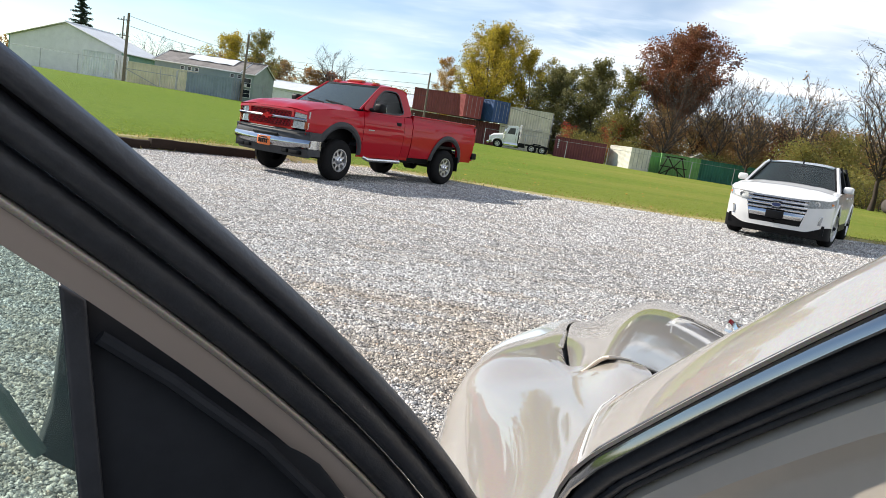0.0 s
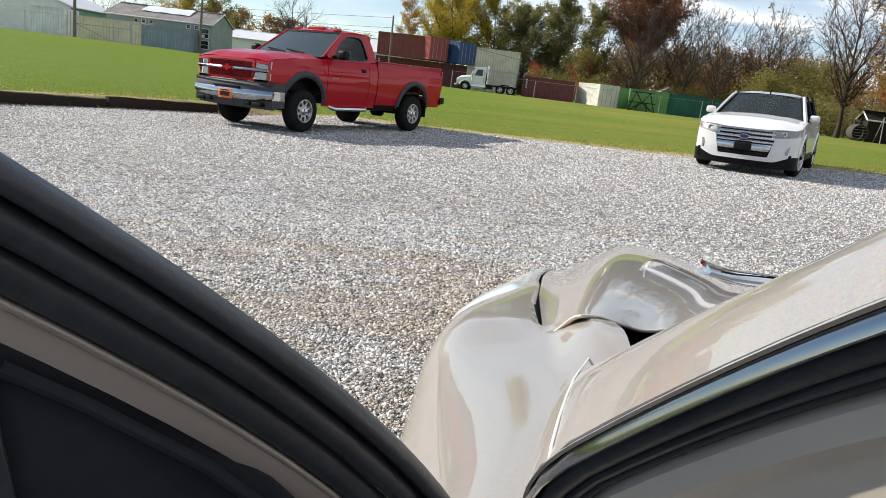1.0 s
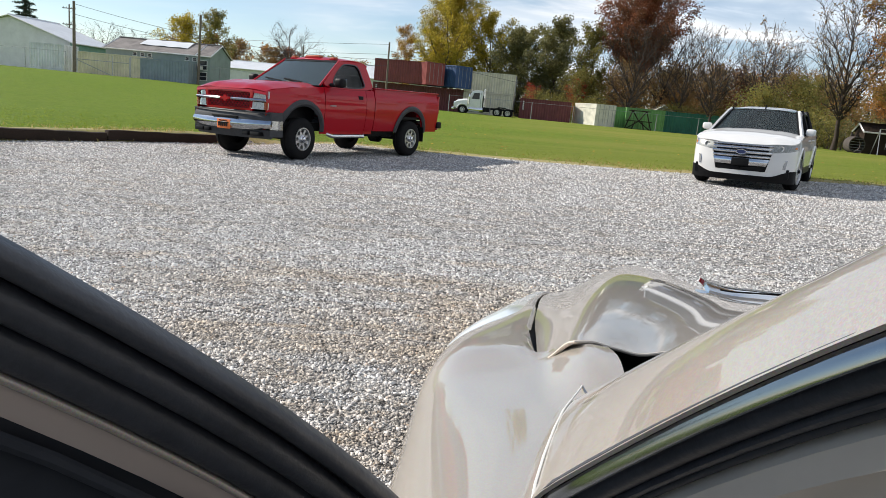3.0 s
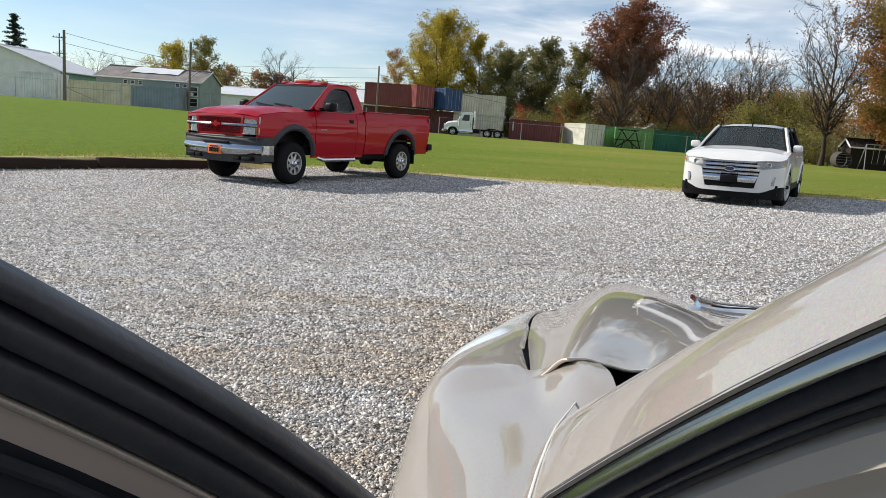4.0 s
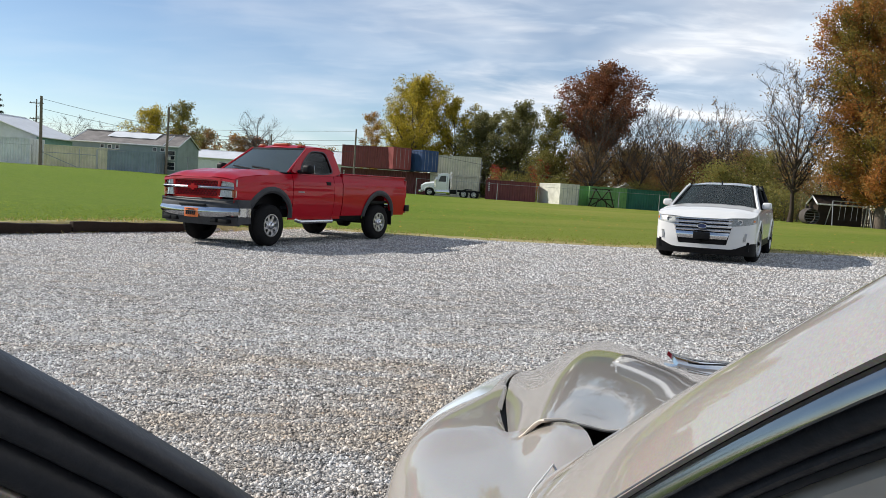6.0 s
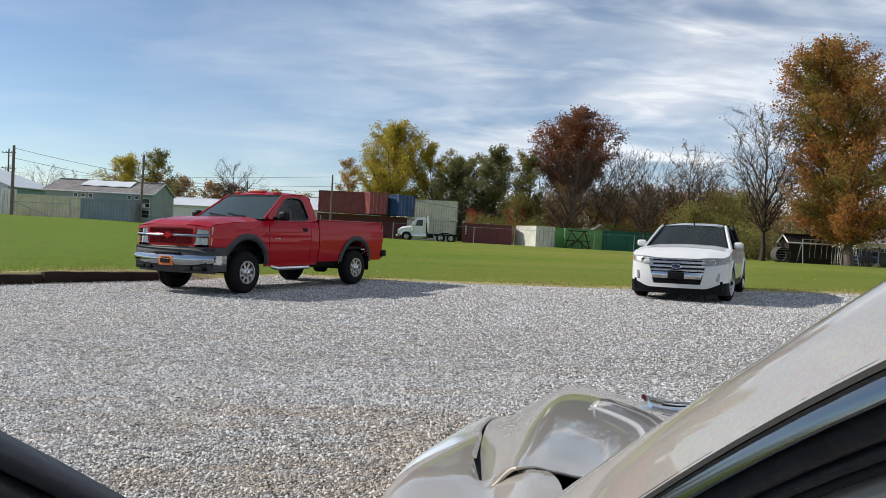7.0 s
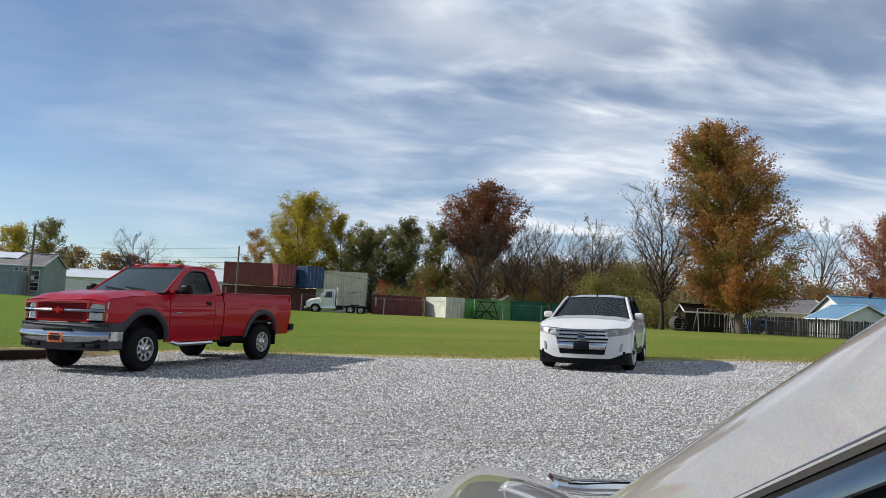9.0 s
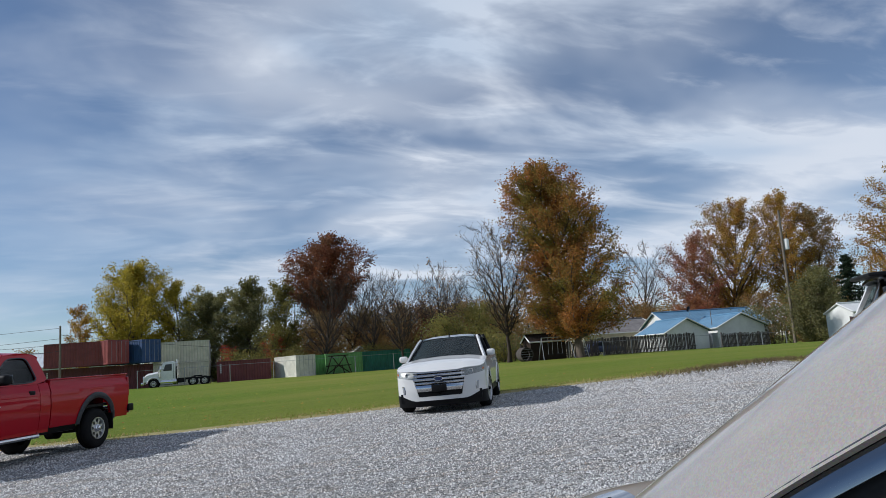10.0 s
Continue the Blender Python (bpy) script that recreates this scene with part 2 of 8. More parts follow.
def grass_nodes(nt, p):
    """Mown turf: fine blades, tufts, and long drifts of greener and yellower growth."""
    fine = noise_tex(nt, 38, 5, 0.7)
    mid = noise_tex(nt, 1.6, 5, 0.65, 0.3)
    wide = noise_tex(nt, 0.10, 5, 0.65, 0.5, stretch=(0.35, 1.6, 1))
    base = ramp(nt, fine, [(0.3, (0.030, 0.062, 0.007)), (0.55, (0.122, 0.200, 0.020)), (0.75, (0.255, 0.345, 0.046))])
    tuft = noise_tex(nt, 7, 4, 0.7, 0.3)
    base = blend(nt, ramp(nt, tuft, [(0.42, (0, 0, 0)), (0.60, (0.65, 0.65, 0.65))]), base, (0.200, 0.292, 0.032))
    base = blend(nt, ramp(nt, mid, [(0.45, (0, 0, 0)), (0.75, (0.45, 0.45, 0.45))]), base, (0.215, 0.268, 0.040))
    # the grass yellows away from the timber edging
    place = nt.nodes.new("ShaderNodeTexCoord")
    sep = nt.nodes.new("ShaderNodeSeparateXYZ")
    nt.links.new(place.outputs["Object"], sep.inputs[0])
    dry = nt.nodes.new("ShaderNodeMapRange")
    dry.interpolation_type = "SMOOTHSTEP"
    dry.inputs[1].default_value, dry.inputs[2].default_value, dry.inputs[3].default_value, dry.inputs[4].default_value = -9.0, 7.0, 0.12, 1.0
    nt.links.new(sep.outputs[0], dry.inputs[0])
    drift = blend(nt, 1.0, ramp(nt, wide, [(0.38, (0.15, 0.15, 0.15)), (0.64, (0.8, 0.8, 0.8))]), dry.outputs[0], "MULTIPLY")
    base = blend(nt, drift, base, (0.272, 0.262, 0.062))
    nt.links.new(base, p.inputs["Base Color"])
    p.inputs["Roughness"].default_value = 0.85
    p.inputs["Specular IOR Level"].default_value = 0.06
    bump(nt, p, fine, 1.0, 0.06)


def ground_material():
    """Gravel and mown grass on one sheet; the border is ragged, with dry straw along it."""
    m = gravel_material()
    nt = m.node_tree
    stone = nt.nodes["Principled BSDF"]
    turf = nt.nodes.new("ShaderNodeBsdfPrincipled")
    grass_nodes(nt, turf)
    at = nt.nodes.new("ShaderNodeAttribute")
    at.attribute_name = "grass"
    rag = noise_tex(nt, 1.3, 6, 0.75, 0.2)
    add = nt.nodes.new("ShaderNodeMath")
    add.operation = "MULTIPLY_ADD"
    add.inputs[1].default_value = 1.1
    nt.links.new(rag, add.inputs[0])
    nt.links.new(at.outputs["Fac"], add.inputs[2])
    edge = ramp(nt, add.outputs[0], [(0.50, (0, 0, 0)), (0.58, (1, 1, 1))])
    straw = nt.nodes.new("ShaderNodeBsdfPrincipled")
    nt.links.new(ramp(nt, noise_tex(nt, 45, 4, 0.7), [(0.3, (0.20, 0.165, 0.06)), (0.7, (0.46, 0.39, 0.17))]), straw.inputs["Base Color"])
    straw.inputs["Roughness"].default_value = 0.9
    band = ramp(nt, add.outputs[0], [(0.62, (1, 1, 1)), (1.15, (0.72, 0.72, 0.72)), (2.1, (0, 0, 0))])
    s1 = nt.nodes.new("ShaderNodeMixShader")
    nt.links.new(band, s1.inputs[0])
    nt.links.new(turf.outputs[0], s1.inputs[1])
    nt.links.new(straw.outputs[0], s1.inputs[2])
    s2 = nt.nodes.new("ShaderNodeMixShader")
    nt.links.new(edge, s2.inputs[0])
    nt.links.new(stone.outputs[0], s2.inputs[1])
    nt.links.new(s1.outputs[0], s2.inputs[2])
    nt.links.new(s2.outputs[0], nt.nodes["Material Output"].inputs[0])
    return m


def bark(name, color):
    m, nt, p = material(name)
    n = noise_tex(nt, 14, 5, 0.65, 0.5, stretch=(1, 1, 0.22))
    nt.links.new(ramp(nt, n, [(0.3, tuple(c * 0.5 for c in color)), (0.7, tuple(min(1, c * 1.35) for c in color))]), p.inputs["Base Color"])
    p.inputs["Roughness"].default_value = 0.9
    bump(nt, p, n, 0.6, 0.02)
    return m


GROUND, STONE = ground_material(), stone_material()
RED = paint("red_paint", (0.37, 0.003, 0.012), dust_sheen=0.0, coat=0.5)
WHITE = paint("white_paint", (0.70, 0.695, 0.68), dust_sheen=0.08)
BEIGE = paint("champagne_paint", (0.43, 0.385, 0.335), metal=0.42, flake=0.22, dust_sheen=0.20)
CHROME = plain("chrome", (0.72, 0.73, 0.75), 0.10, 1.0, wear=0.04, scale=9)
BLACK = plain("black_plastic", (0.006, 0.006, 0.007), 0.5, wear=0.2, scale=8, relief=0.15, spec=0.15)
GREY = plain("grey_plastic", (0.052, 0.053, 0.057), 0.55, wear=0.15, scale=7, relief=0.15, spec=0.25)
RUBBER = plain("black_rubber", (0.044, 0.047, 0.056), 0.42, wear=0.22, scale=11, grain=140, relief=0.2)
TYRE = plain("tyre_rubber", (0.009, 0.009, 0.010), 0.8, wear=0.25, scale=7, relief=0.3, tint=(0.016, 0.015, 0.014), spec=0.1)
ALLOY = plain("alloy_wheel", (0.55, 0.55, 0.56), 0.30, 0.9, wear=0.1, scale=12)
DARK = plain("dark_trim", (0.024, 0.027, 0.034), 0.7, wear=0.15, spec=0.3)
CLOTH = plain("seat_cloth", (0.17, 0.175, 0.18), 0.9, wear=0.2)
GLASS = glass("tinted_glass", (0.22, 0.25, 0.25), 0.35)
SCREEN = glass("windscreen_glass", (0.50, 0.62, 0.60), 1.4, dust_sheen=0.11)
SUV_SCREEN = glass("clean_windscreen_glass", (0.60, 0.72, 0.70), 0.7, dust_sheen=0.03)
TRIM = plain("polished_dark_trim", (0.25, 0.26, 0.28), 0.10, 1.0, wear=0.05, scale=14)
DOOR_GLASS = glass("green_tinted_glass", (0.84, 0.94, 0.89), dust_sheen=0.15)
CLEAR = glass("lamp_lens", (0.95, 0.96, 0.96), 0.3)
LENS = plain("milky_lamp_lens", (0.74, 0.80, 0.82), 0.18, wear=0.08, scale=14, coat=0.7)
BOWL = plain("lamp_reflector", (0.80, 0.79, 0.74), 0.35, 0.0, wear=0.2, scale=25)
DARK_BOWL = plain("smoked_lamp_reflector", (0.42, 0.41, 0.39), 0.35, 0.3, wear=0.25, scale=25)
LAMP_RED = plain("red_lens", (0.35, 0.01, 0.01), 0.2, wear=0.05, coat=0.6)
LAMP_AMBER = plain("amber_lens", (0.75, 0.22, 0.02), 0.2, wear=0.05, coat=0.6)
TIMBER = plain("weathered_timber", (0.034, 0.023, 0.017), 0.9, wear=0.25, scale=3, grain=40, relief=0.5, tint=(0.022, 0.017, 0.013), spec=0.15)
POLE = plain("pole_wood", (0.17, 0.14, 0.11), 0.9, wear=0.2, scale=4, relief=0.4)
STEEL = plain("galvanised_steel", (0.36, 0.37, 0.38), 0.45, 0.7, wear=0.12)
SHINGLE = plain("grey_shingle", (0.22, 0.20, 0.19), 0.9, wear=0.28, scale=1.2, grain=8, relief=0.5)
ROOF_WHITE = plain("white_metal_roof", (0.72, 0.74, 0.76), 0.45, wear=0.06, scale=0.6)
ROOF_BLUE = plain("blue_metal_roof", (0.12, 0.25, 0.38), 0.4, wear=0.12, scale=1.0)
SIDING_WHITE = plain("white_siding", (0.70, 0.70, 0.68), 0.6, wear=0.07, scale=1.2)
SIDING_GREEN = plain("pale_green_siding", (0.25, 0.31, 0.285), 0.6, wear=0.09, scale=1.0)
SIDING_TEAL = plain("teal_siding", (0.20, 0.36, 0.30), 0.6, wear=0.1, scale=1.0)
SIDING_TAN = plain("tan_siding", (0.55, 0.48, 0.38), 0.7, wear=0.08, scale=1.2)
PANE = plain("dark_window", (0.02, 0.025, 0.03), 0.12, wear=0.1)
BARK = bark("grey_brown_bark", (0.11, 0.085, 0.065))
ORANGE_TAG = plain("orange_plate", (0.85, 0.20, 0.05), 0.5, wear=0.08)
GRILLE_CHROME = plain("grille_chrome", (0.40, 0.405, 0.42), 0.10, 1.0, wear=0.1, scale=12)
BUMPER_CHROME = plain("bumper_chrome", (0.50, 0.51, 0.53), 0.14, 1.0, wear=0.08, scale=9)
LAMP_DIM = plain("dull_amber_lens", (0.42, 0.09, 0.012), 0.3, wear=0.1, coat=0.3)
TWIG = bark("brown_twig_bark", (0.050, 0.035, 0.026))
# the champagne paint lightened: bounced light put into the colour
CHAMPAGNE_LIT = plain("lit_champagne_paint", (0.64, 0.565, 0.48), 0.5, wear=0.05, scale=9, coat=0.2)
# champagne paint again, with the skylight on the door frame put into its colour
FRAME_LIT = paint("lit_frame_paint", (0.50, 0.42, 0.37), metal=0.2, dust_sheen=0.15, coat=0.5)
DASH = plain("grey_dashboard", (0.10, 0.105, 0.11), 0.7, wear=0.1)
MIRROR_GREY = plain("grey_green_plastic", (0.16, 0.19, 0.175), 0.4, wear=0.1)


# ---- modelling helpers ----
def finish(bm, name, mat, parent=None, label="", smooth=True, sharp=38):
    bmesh.ops.recalc_face_normals(bm, faces=bm.faces)
    me = bpy.data.meshes.new(name)
    if smooth:
        for f in bm.faces:
            f.smooth = True
        for e in bm.edges:
            if len(e.link_faces) == 2 and e.calc_face_angle(0) > radians(sharp):
                e.smooth = False
    bm.to_mesh(me)
    bm.free()
    me.materials.append(mat)
    ob = new(name, me)
    ob.parent = parent
    if label:
        ob["label"] = label
    return ob


def part(name, bm, mat, parent, label="", smooth=True):
    """One mesh under a thing; a pair from mirrored() becomes two."""
    if isinstance(bm, tuple):
        part(name, bm[1], mat, parent, label, smooth)
        bm = bm[0]
    return finish(bm, name, mat, parent, label, smooth)


def empty(name, m, label, category, group=""):
    ob = new(name)
    ob.empty_display_size = 0.3
    ob.matrix_world = m
    return tagged(ob, label, category, group)


def box(x0, x1, y0, y1, z0, z1, bevel=0.0, seg=2, bm=None):
    b = bmesh.new()
    bmesh.ops.create_cube(b, size=1.0)
    for v in b.verts:
        v.co = Vector(((x0 + x1) / 2 + v.co.x * (x1 - x0), (y0 + y1) / 2 + v.co.y * (y1 - y0), (z0 + z1) / 2 + v.co.z * (z1 - z0)))
    if bevel:
        bmesh.ops.bevel(b, geom=b.edges[:], offset=bevel, segments=seg, affect="EDGES", profile=0.6)
    return join(bm, b)


def join(bm, b):
    if bm is None:
        return b
    me = bpy.data.meshes.new("tmp")
    b.to_mesh(me)
    b.free()
    bm.from_mesh(me)
    bpy.data.meshes.remove(me)
    return bm


def moved(bm, m):
    bmesh.ops.transform(bm, matrix=m, verts=bm.verts)
    return bm


def grid(nu, nv, fn, thick=0.0, bm=None):
    """A curved sheet: fn(u, v) with u, v from 0 to 1. thick: metres of depth behind it."""
    b = bmesh.new()
    rows = [[b.verts.new(fn(i / nu, j / nv)) for j in range(nv + 1)] for i in range(nu + 1)]
    for i in range(nu):
        for j in range(nv):
            quad = (rows[i][j], rows[i + 1][j], rows[i + 1][j + 1], rows[i][j + 1])
            if len({tuple(round(c, 6) for c in v.co) for v in quad}) == 4:
                b.faces.new(quad)
    bmesh.ops.remove_doubles(b, verts=b.verts, dist=1e-5)
    bmesh.ops.recalc_face_normals(b, faces=b.faces)
    if thick:
        bmesh.ops.solidify(b, geom=b.faces[:], thickness=thick)
    return join(bm, b)


def slab(points, depth, axis="y", at=0.0, bevel=0.0, bm=None):
    """A flat plate with the given outline, its depth along one axis from at."""
    b = bmesh.new()
    order = {"y": lambda p, d: (p[0], d, p[1]), "x": lambda p, d: (d, p[0], p[1]), "z": lambda p, d: (p[0], p[1], d)}[axis]
    f = b.faces.new([b.verts.new(order(p, at)) for p in points])
    ext = bmesh.ops.extrude_face_region(b, geom=[f])
    shift = Vector(order((0, 0), depth))
    for v in ext["geom"]:
        if isinstance(v, bmesh.types.BMVert):
            v.co += shift
    bmesh.ops.recalc_face_normals(b, faces=b.faces)
    if bevel:
        bmesh.ops.bevel(b, geom=b.edges[:], offset=bevel, segments=2, affect="EDGES", profile=0.6)
    return join(bm, b)


def ring(outer, inner, place, thick, bm=None):
    """A frame between two outlines of equally many points; place(p) sets each in space."""
    b = bmesh.new()
    o = [b.verts.new(place(p)) for p in outer]
    i = [b.verts.new(place(p)) for p in inner]
    n = len(o)
    for k in range(n):
        b.faces.new((o[k], o[(k + 1) % n], i[(k + 1) % n], i[k]))
    bmesh.ops.recalc_face_normals(b, faces=b.faces)
    bmesh.ops.solidify(b, geom=b.faces[:], thickness=thick)
    return join(bm, b)


def lathe(profile, n=28, axis="y", bm=None, caps=True):
    """Turns (along, radius) points round an axis."""
    b = bmesh.new()
    rows = []
    for along, r in profile:
        row = []
        for k in range(n):
            a = 2 * math.pi * k / n
            c, s = r * math.cos(a), r * math.sin(a)
            row.append(b.verts.new({"y": (c, along, s), "z": (c, s, along), "x": (along, c, s)}[axis]))
        rows.append(row)
    for i in range(len(rows) - 1):
        for k in range(n):
            b.faces.new((rows[i][k], rows[i][(k + 1) % n], rows[i + 1][(k + 1) % n], rows[i + 1][k]))
    for row in (rows[0], rows[-1]) if caps else ():
        b.faces.new(row)
    bmesh.ops.recalc_face_normals(b, faces=b.faces)
    return join(bm, b)


def tube(points, radii, n=6, bm=None):
    """A round bar along points, tapering by radii (one number or one a point)."""
    b = bmesh.new()
    pts = [Vector(p) for p in points]
    if isinstance(radii, (int, float)):
        radii = [radii] * len(pts)
    rows = []
    for i, p in enumerate(pts):
        d = (pts[min(i + 1, len(pts) - 1)] - pts[max(i - 1, 0)]).normalized()
        side = d.cross(Vector((0, 0, 1)) if abs(d.z) < 0.9 else Vector((1, 0, 0))).normalized()
        up_ = side.cross(d)
        rows.append([b.verts.new(p + (side * math.cos(2 * math.pi * k / n) + up_ * math.sin(2 * math.pi * k / n)) * radii[i]) for k in range(n)])
    for i in range(len(rows) - 1):
        for k in range(n):
            b.faces.new((rows[i][k], rows[i][(k + 1) % n], rows[i + 1][(k + 1) % n], rows[i + 1][k]))
    b.faces.new(rows[0])
    b.faces.new(rows[-1])
    return join(bm, b)


def raw(name, verts, faces, mat, parent=None, smooth=False):
    me = bpy.data.meshes.new(name)
    me.from_pydata(verts, [], faces)
    if smooth:
        me.polygons.foreach_set("use_smooth", [True] * len(me.polygons))
    me.materials.append(mat)
    ob = new(name, me)
    ob.parent = parent
    return ob


def mirrored(bm):
    """The sheet and its mirror image across y = 0, as a pair."""
    b = bm.copy()
    for v in b.verts:
        v.co.y = -v.co.y
    bmesh.ops.reverse_faces(b, faces=b.faces)
    return bm, b


def lerp(a, b, t):
    return a + (b - a) * t


def along(points, x):
    """Piecewise smooth curve through (x, value) points."""
    if x <= points[0][0]:
        return points[0][1]
    for (x0, v0), (x1, v1) in zip(points, points[1:]):
        if x <= x1:
            t = (x - x0) / (x1 - x0)
            return lerp(v0, v1, t * t * (3 - 2 * t) * 0.5 + t * 0.5)
    return points[-1][1]


def flow(points, x):
    """A smooth curve through (x, value) points, its slope unbroken."""
    n = len(points)
    x = min(max(x, points[0][0]), points[-1][0])
    k = max(i for i in range(n - 1) if points[i][0] <= x)

    def slope(i):
        a, b = points[max(0, i - 1)], points[min(n - 1, i + 1)]
        return (b[1] - a[1]) / (b[0] - a[0])

    (x0, v0), (x1, v1) = points[k], points[k + 1]
    h = x1 - x0
    t = (x - x0) / h
    return (2 * t ** 3 - 3 * t * t + 1) * v0 + (t ** 3 - 2 * t * t + t) * h * slope(k) + (3 * t * t - 2 * t ** 3) * v1 + (t ** 3 - t * t) * h * slope(k + 1)


def smooth(a, b, x):
    t = min(1, max(0, (x - a) / (b - a)))
    return t * t * (3 - 2 * t)


# ---- ground ----
def gravel_z(x, y):
    dip = 0.085 * smooth(4, 12, y) * (1 - 0.5 * smooth(15.5, 18, y)) * (0.5 + 0.5 * smooth(-7.5, -4.5, x)) * smooth(40, 20, y)
    return 0.0244 * min(16, max(-16, x)) + 0.0038 * min(20, max(-20, y)) - dip


def edge_y(x):
    """How far the gravel reaches before the grass begins."""
    return along([(-6.2, 15.4), (-4, 17.8), (-1.5, 17.2), (1.5, 16.85), (4, 16.8), (7, 17.1), (9.5, 17.3), (11.5, 17.2), (13.5, 17.0), (15.5, 16.7), (40, 16.7)], x)


TIMBER_A, TIMBER_B = Vector((-6.25, 15.3)), Vector((-11.6, 8.4))


def is_gravel(x, y):
    """How deep a place lies in the gravel, in metres; below zero it is grass."""
    d = (TIMBER_B - TIMBER_A).normalized()
    n = Vector((-d.y, d.x))
    side = (Vector((x, y)) - TIMBER_A).dot(n)
    return min(edge_y(x) - y, side, 15.4 + 0.25 * (y - 16) - x if y > 4 else 12.4 + 0.1 * (4 - y) - x)


def ground_z(x, y):
    deep = is_gravel(x, y)
    g = gravel_z(x, y)
    far = 0.42 + 0.45 * smooth(-20, -34, x) - 0.4 * smooth(40, 60, x)
    out = smooth(2, 60, -deep)
    z = lerp(g, far, out)
    if x < -5.0:
        z += 0.19 * smooth(-0.02, -0.14, deep) * smooth(-5.0, -6.2, x) * smooth(-45, -1, deep)
    if deep < 0:
        z += 0.02 * smooth(0, -0.6, deep)
    bumpy = noise.noise((x * 0.35, y * 0.35, 0)) * 0.010 + noise.noise((x * 0.08, y * 0.08, 3)) * 0.010
    # low heap of loose stone where the drive ends
    z += 0.09 * math.exp(-(((x - 14.2) / 1.7) ** 2 + ((y - 16.6) / 0.7) ** 2))
    return z + bumpy * smooth(0.5, 3, abs(y))


def span(a, b, n, bias=1.0):
    return [a + (b - a) * (i / n) ** bias for i in range(n + 1)]


def build_ground():
    xs = sorted(set([round(v, 3) for v in [-2500, -1200, -600, -300, -180, -120, -90, -70, -55] + span(-45, -14, 31) + span(-14, 17, 155) + span(17, 50, 33) + [60, 75, 95, 120, 180, 300, 600, 1200, 2500]]))
    ys = sorted(set([round(v, 3) for v in [-2500, -1000, -400, -150, -60, -30, -15] + span(-10, 7, 17) + span(7, 20, 104) + span(20, 60, 40) + span(60, 110, 20) + [125, 150, 200, 300, 600, 1200, 3000]]))
    verts = [(x, y, ground_z(x, y)) for x in xs for y in ys]
    ny = len(ys)
    faces = [(i * ny + j, (i + 1) * ny + j, (i + 1) * ny + j + 1, i * ny + j + 1) for i in range(len(xs) - 1) for j in range(ny - 1)]
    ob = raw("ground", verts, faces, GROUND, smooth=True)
    kind = ob.data.attributes.new("grass", "FLOAT", "POINT")
    kind.data.foreach_set("value", [min(2, max(-2, -is_gravel(x, y))) for x, y, z in verts])
    tagged(ob, "pale crushed-stone car park meeting a mown green field", "ground", kind="structure")


build_ground()


def timber_edging():
    """Old timber sleepers laid end to end, holding back the higher grass."""
    d = (TIMBER_B - TIMBER_A).normalized()
    turn = math.degrees(math.atan2(d.y, d.x))
    at = 0.0
    for k, size in enumerate((2.35, 2.4, 2.45, 2.4)):
        b = box(0, size - 0.03, -0.09, 0.09, 0, 0.19, 0.018, 2)
        bmesh.ops.subdivide_edges(b, edges=[e for e in b.edges if e.calc_length() > 1], cuts=10)
        for v in b.verts:
            v.co += Vector((0, noise.noise(v.co * 3 + Vector((k * 9, 0, 0))) * 0.012, noise.noise(v.co * 2.3 + Vector((0, k * 7, 4))) * 0.016))
        p = TIMBER_A + d * at
        ob = finish(b, "timber_sleeper", TIMBER)
        ob.matrix_world = pose(p.x, p.y, gravel_z(p.x, p.y) - 0.03, random.uniform(-2, 2), random.uniform(-0.4, 0.4) - 0.9, turn + random.uniform(-0.8, 0.8))
        tagged(ob, "dark weathered timber sleeper edging the gravel", "edging", "timber edging")
        at += size


timber_edging()


# ---- vehicles ----
def on_gravel(x, y, heading):
    """A pose on the sloping car park; heading: degrees from +x of the way the nose points."""
    n = Vector((-0.0244, -0.0038, 1)).normalized()
    f = Vector((math.cos(radians(heading)), math.sin(radians(heading)), 0))
    f = (f - n * f.dot(n)).normalized()
    l = n.cross(f)
    m = Matrix((f, l, n)).transposed().to_4x4()
    m.translation = (x, y, gravel_z(x, y) + 0.004)
    return m


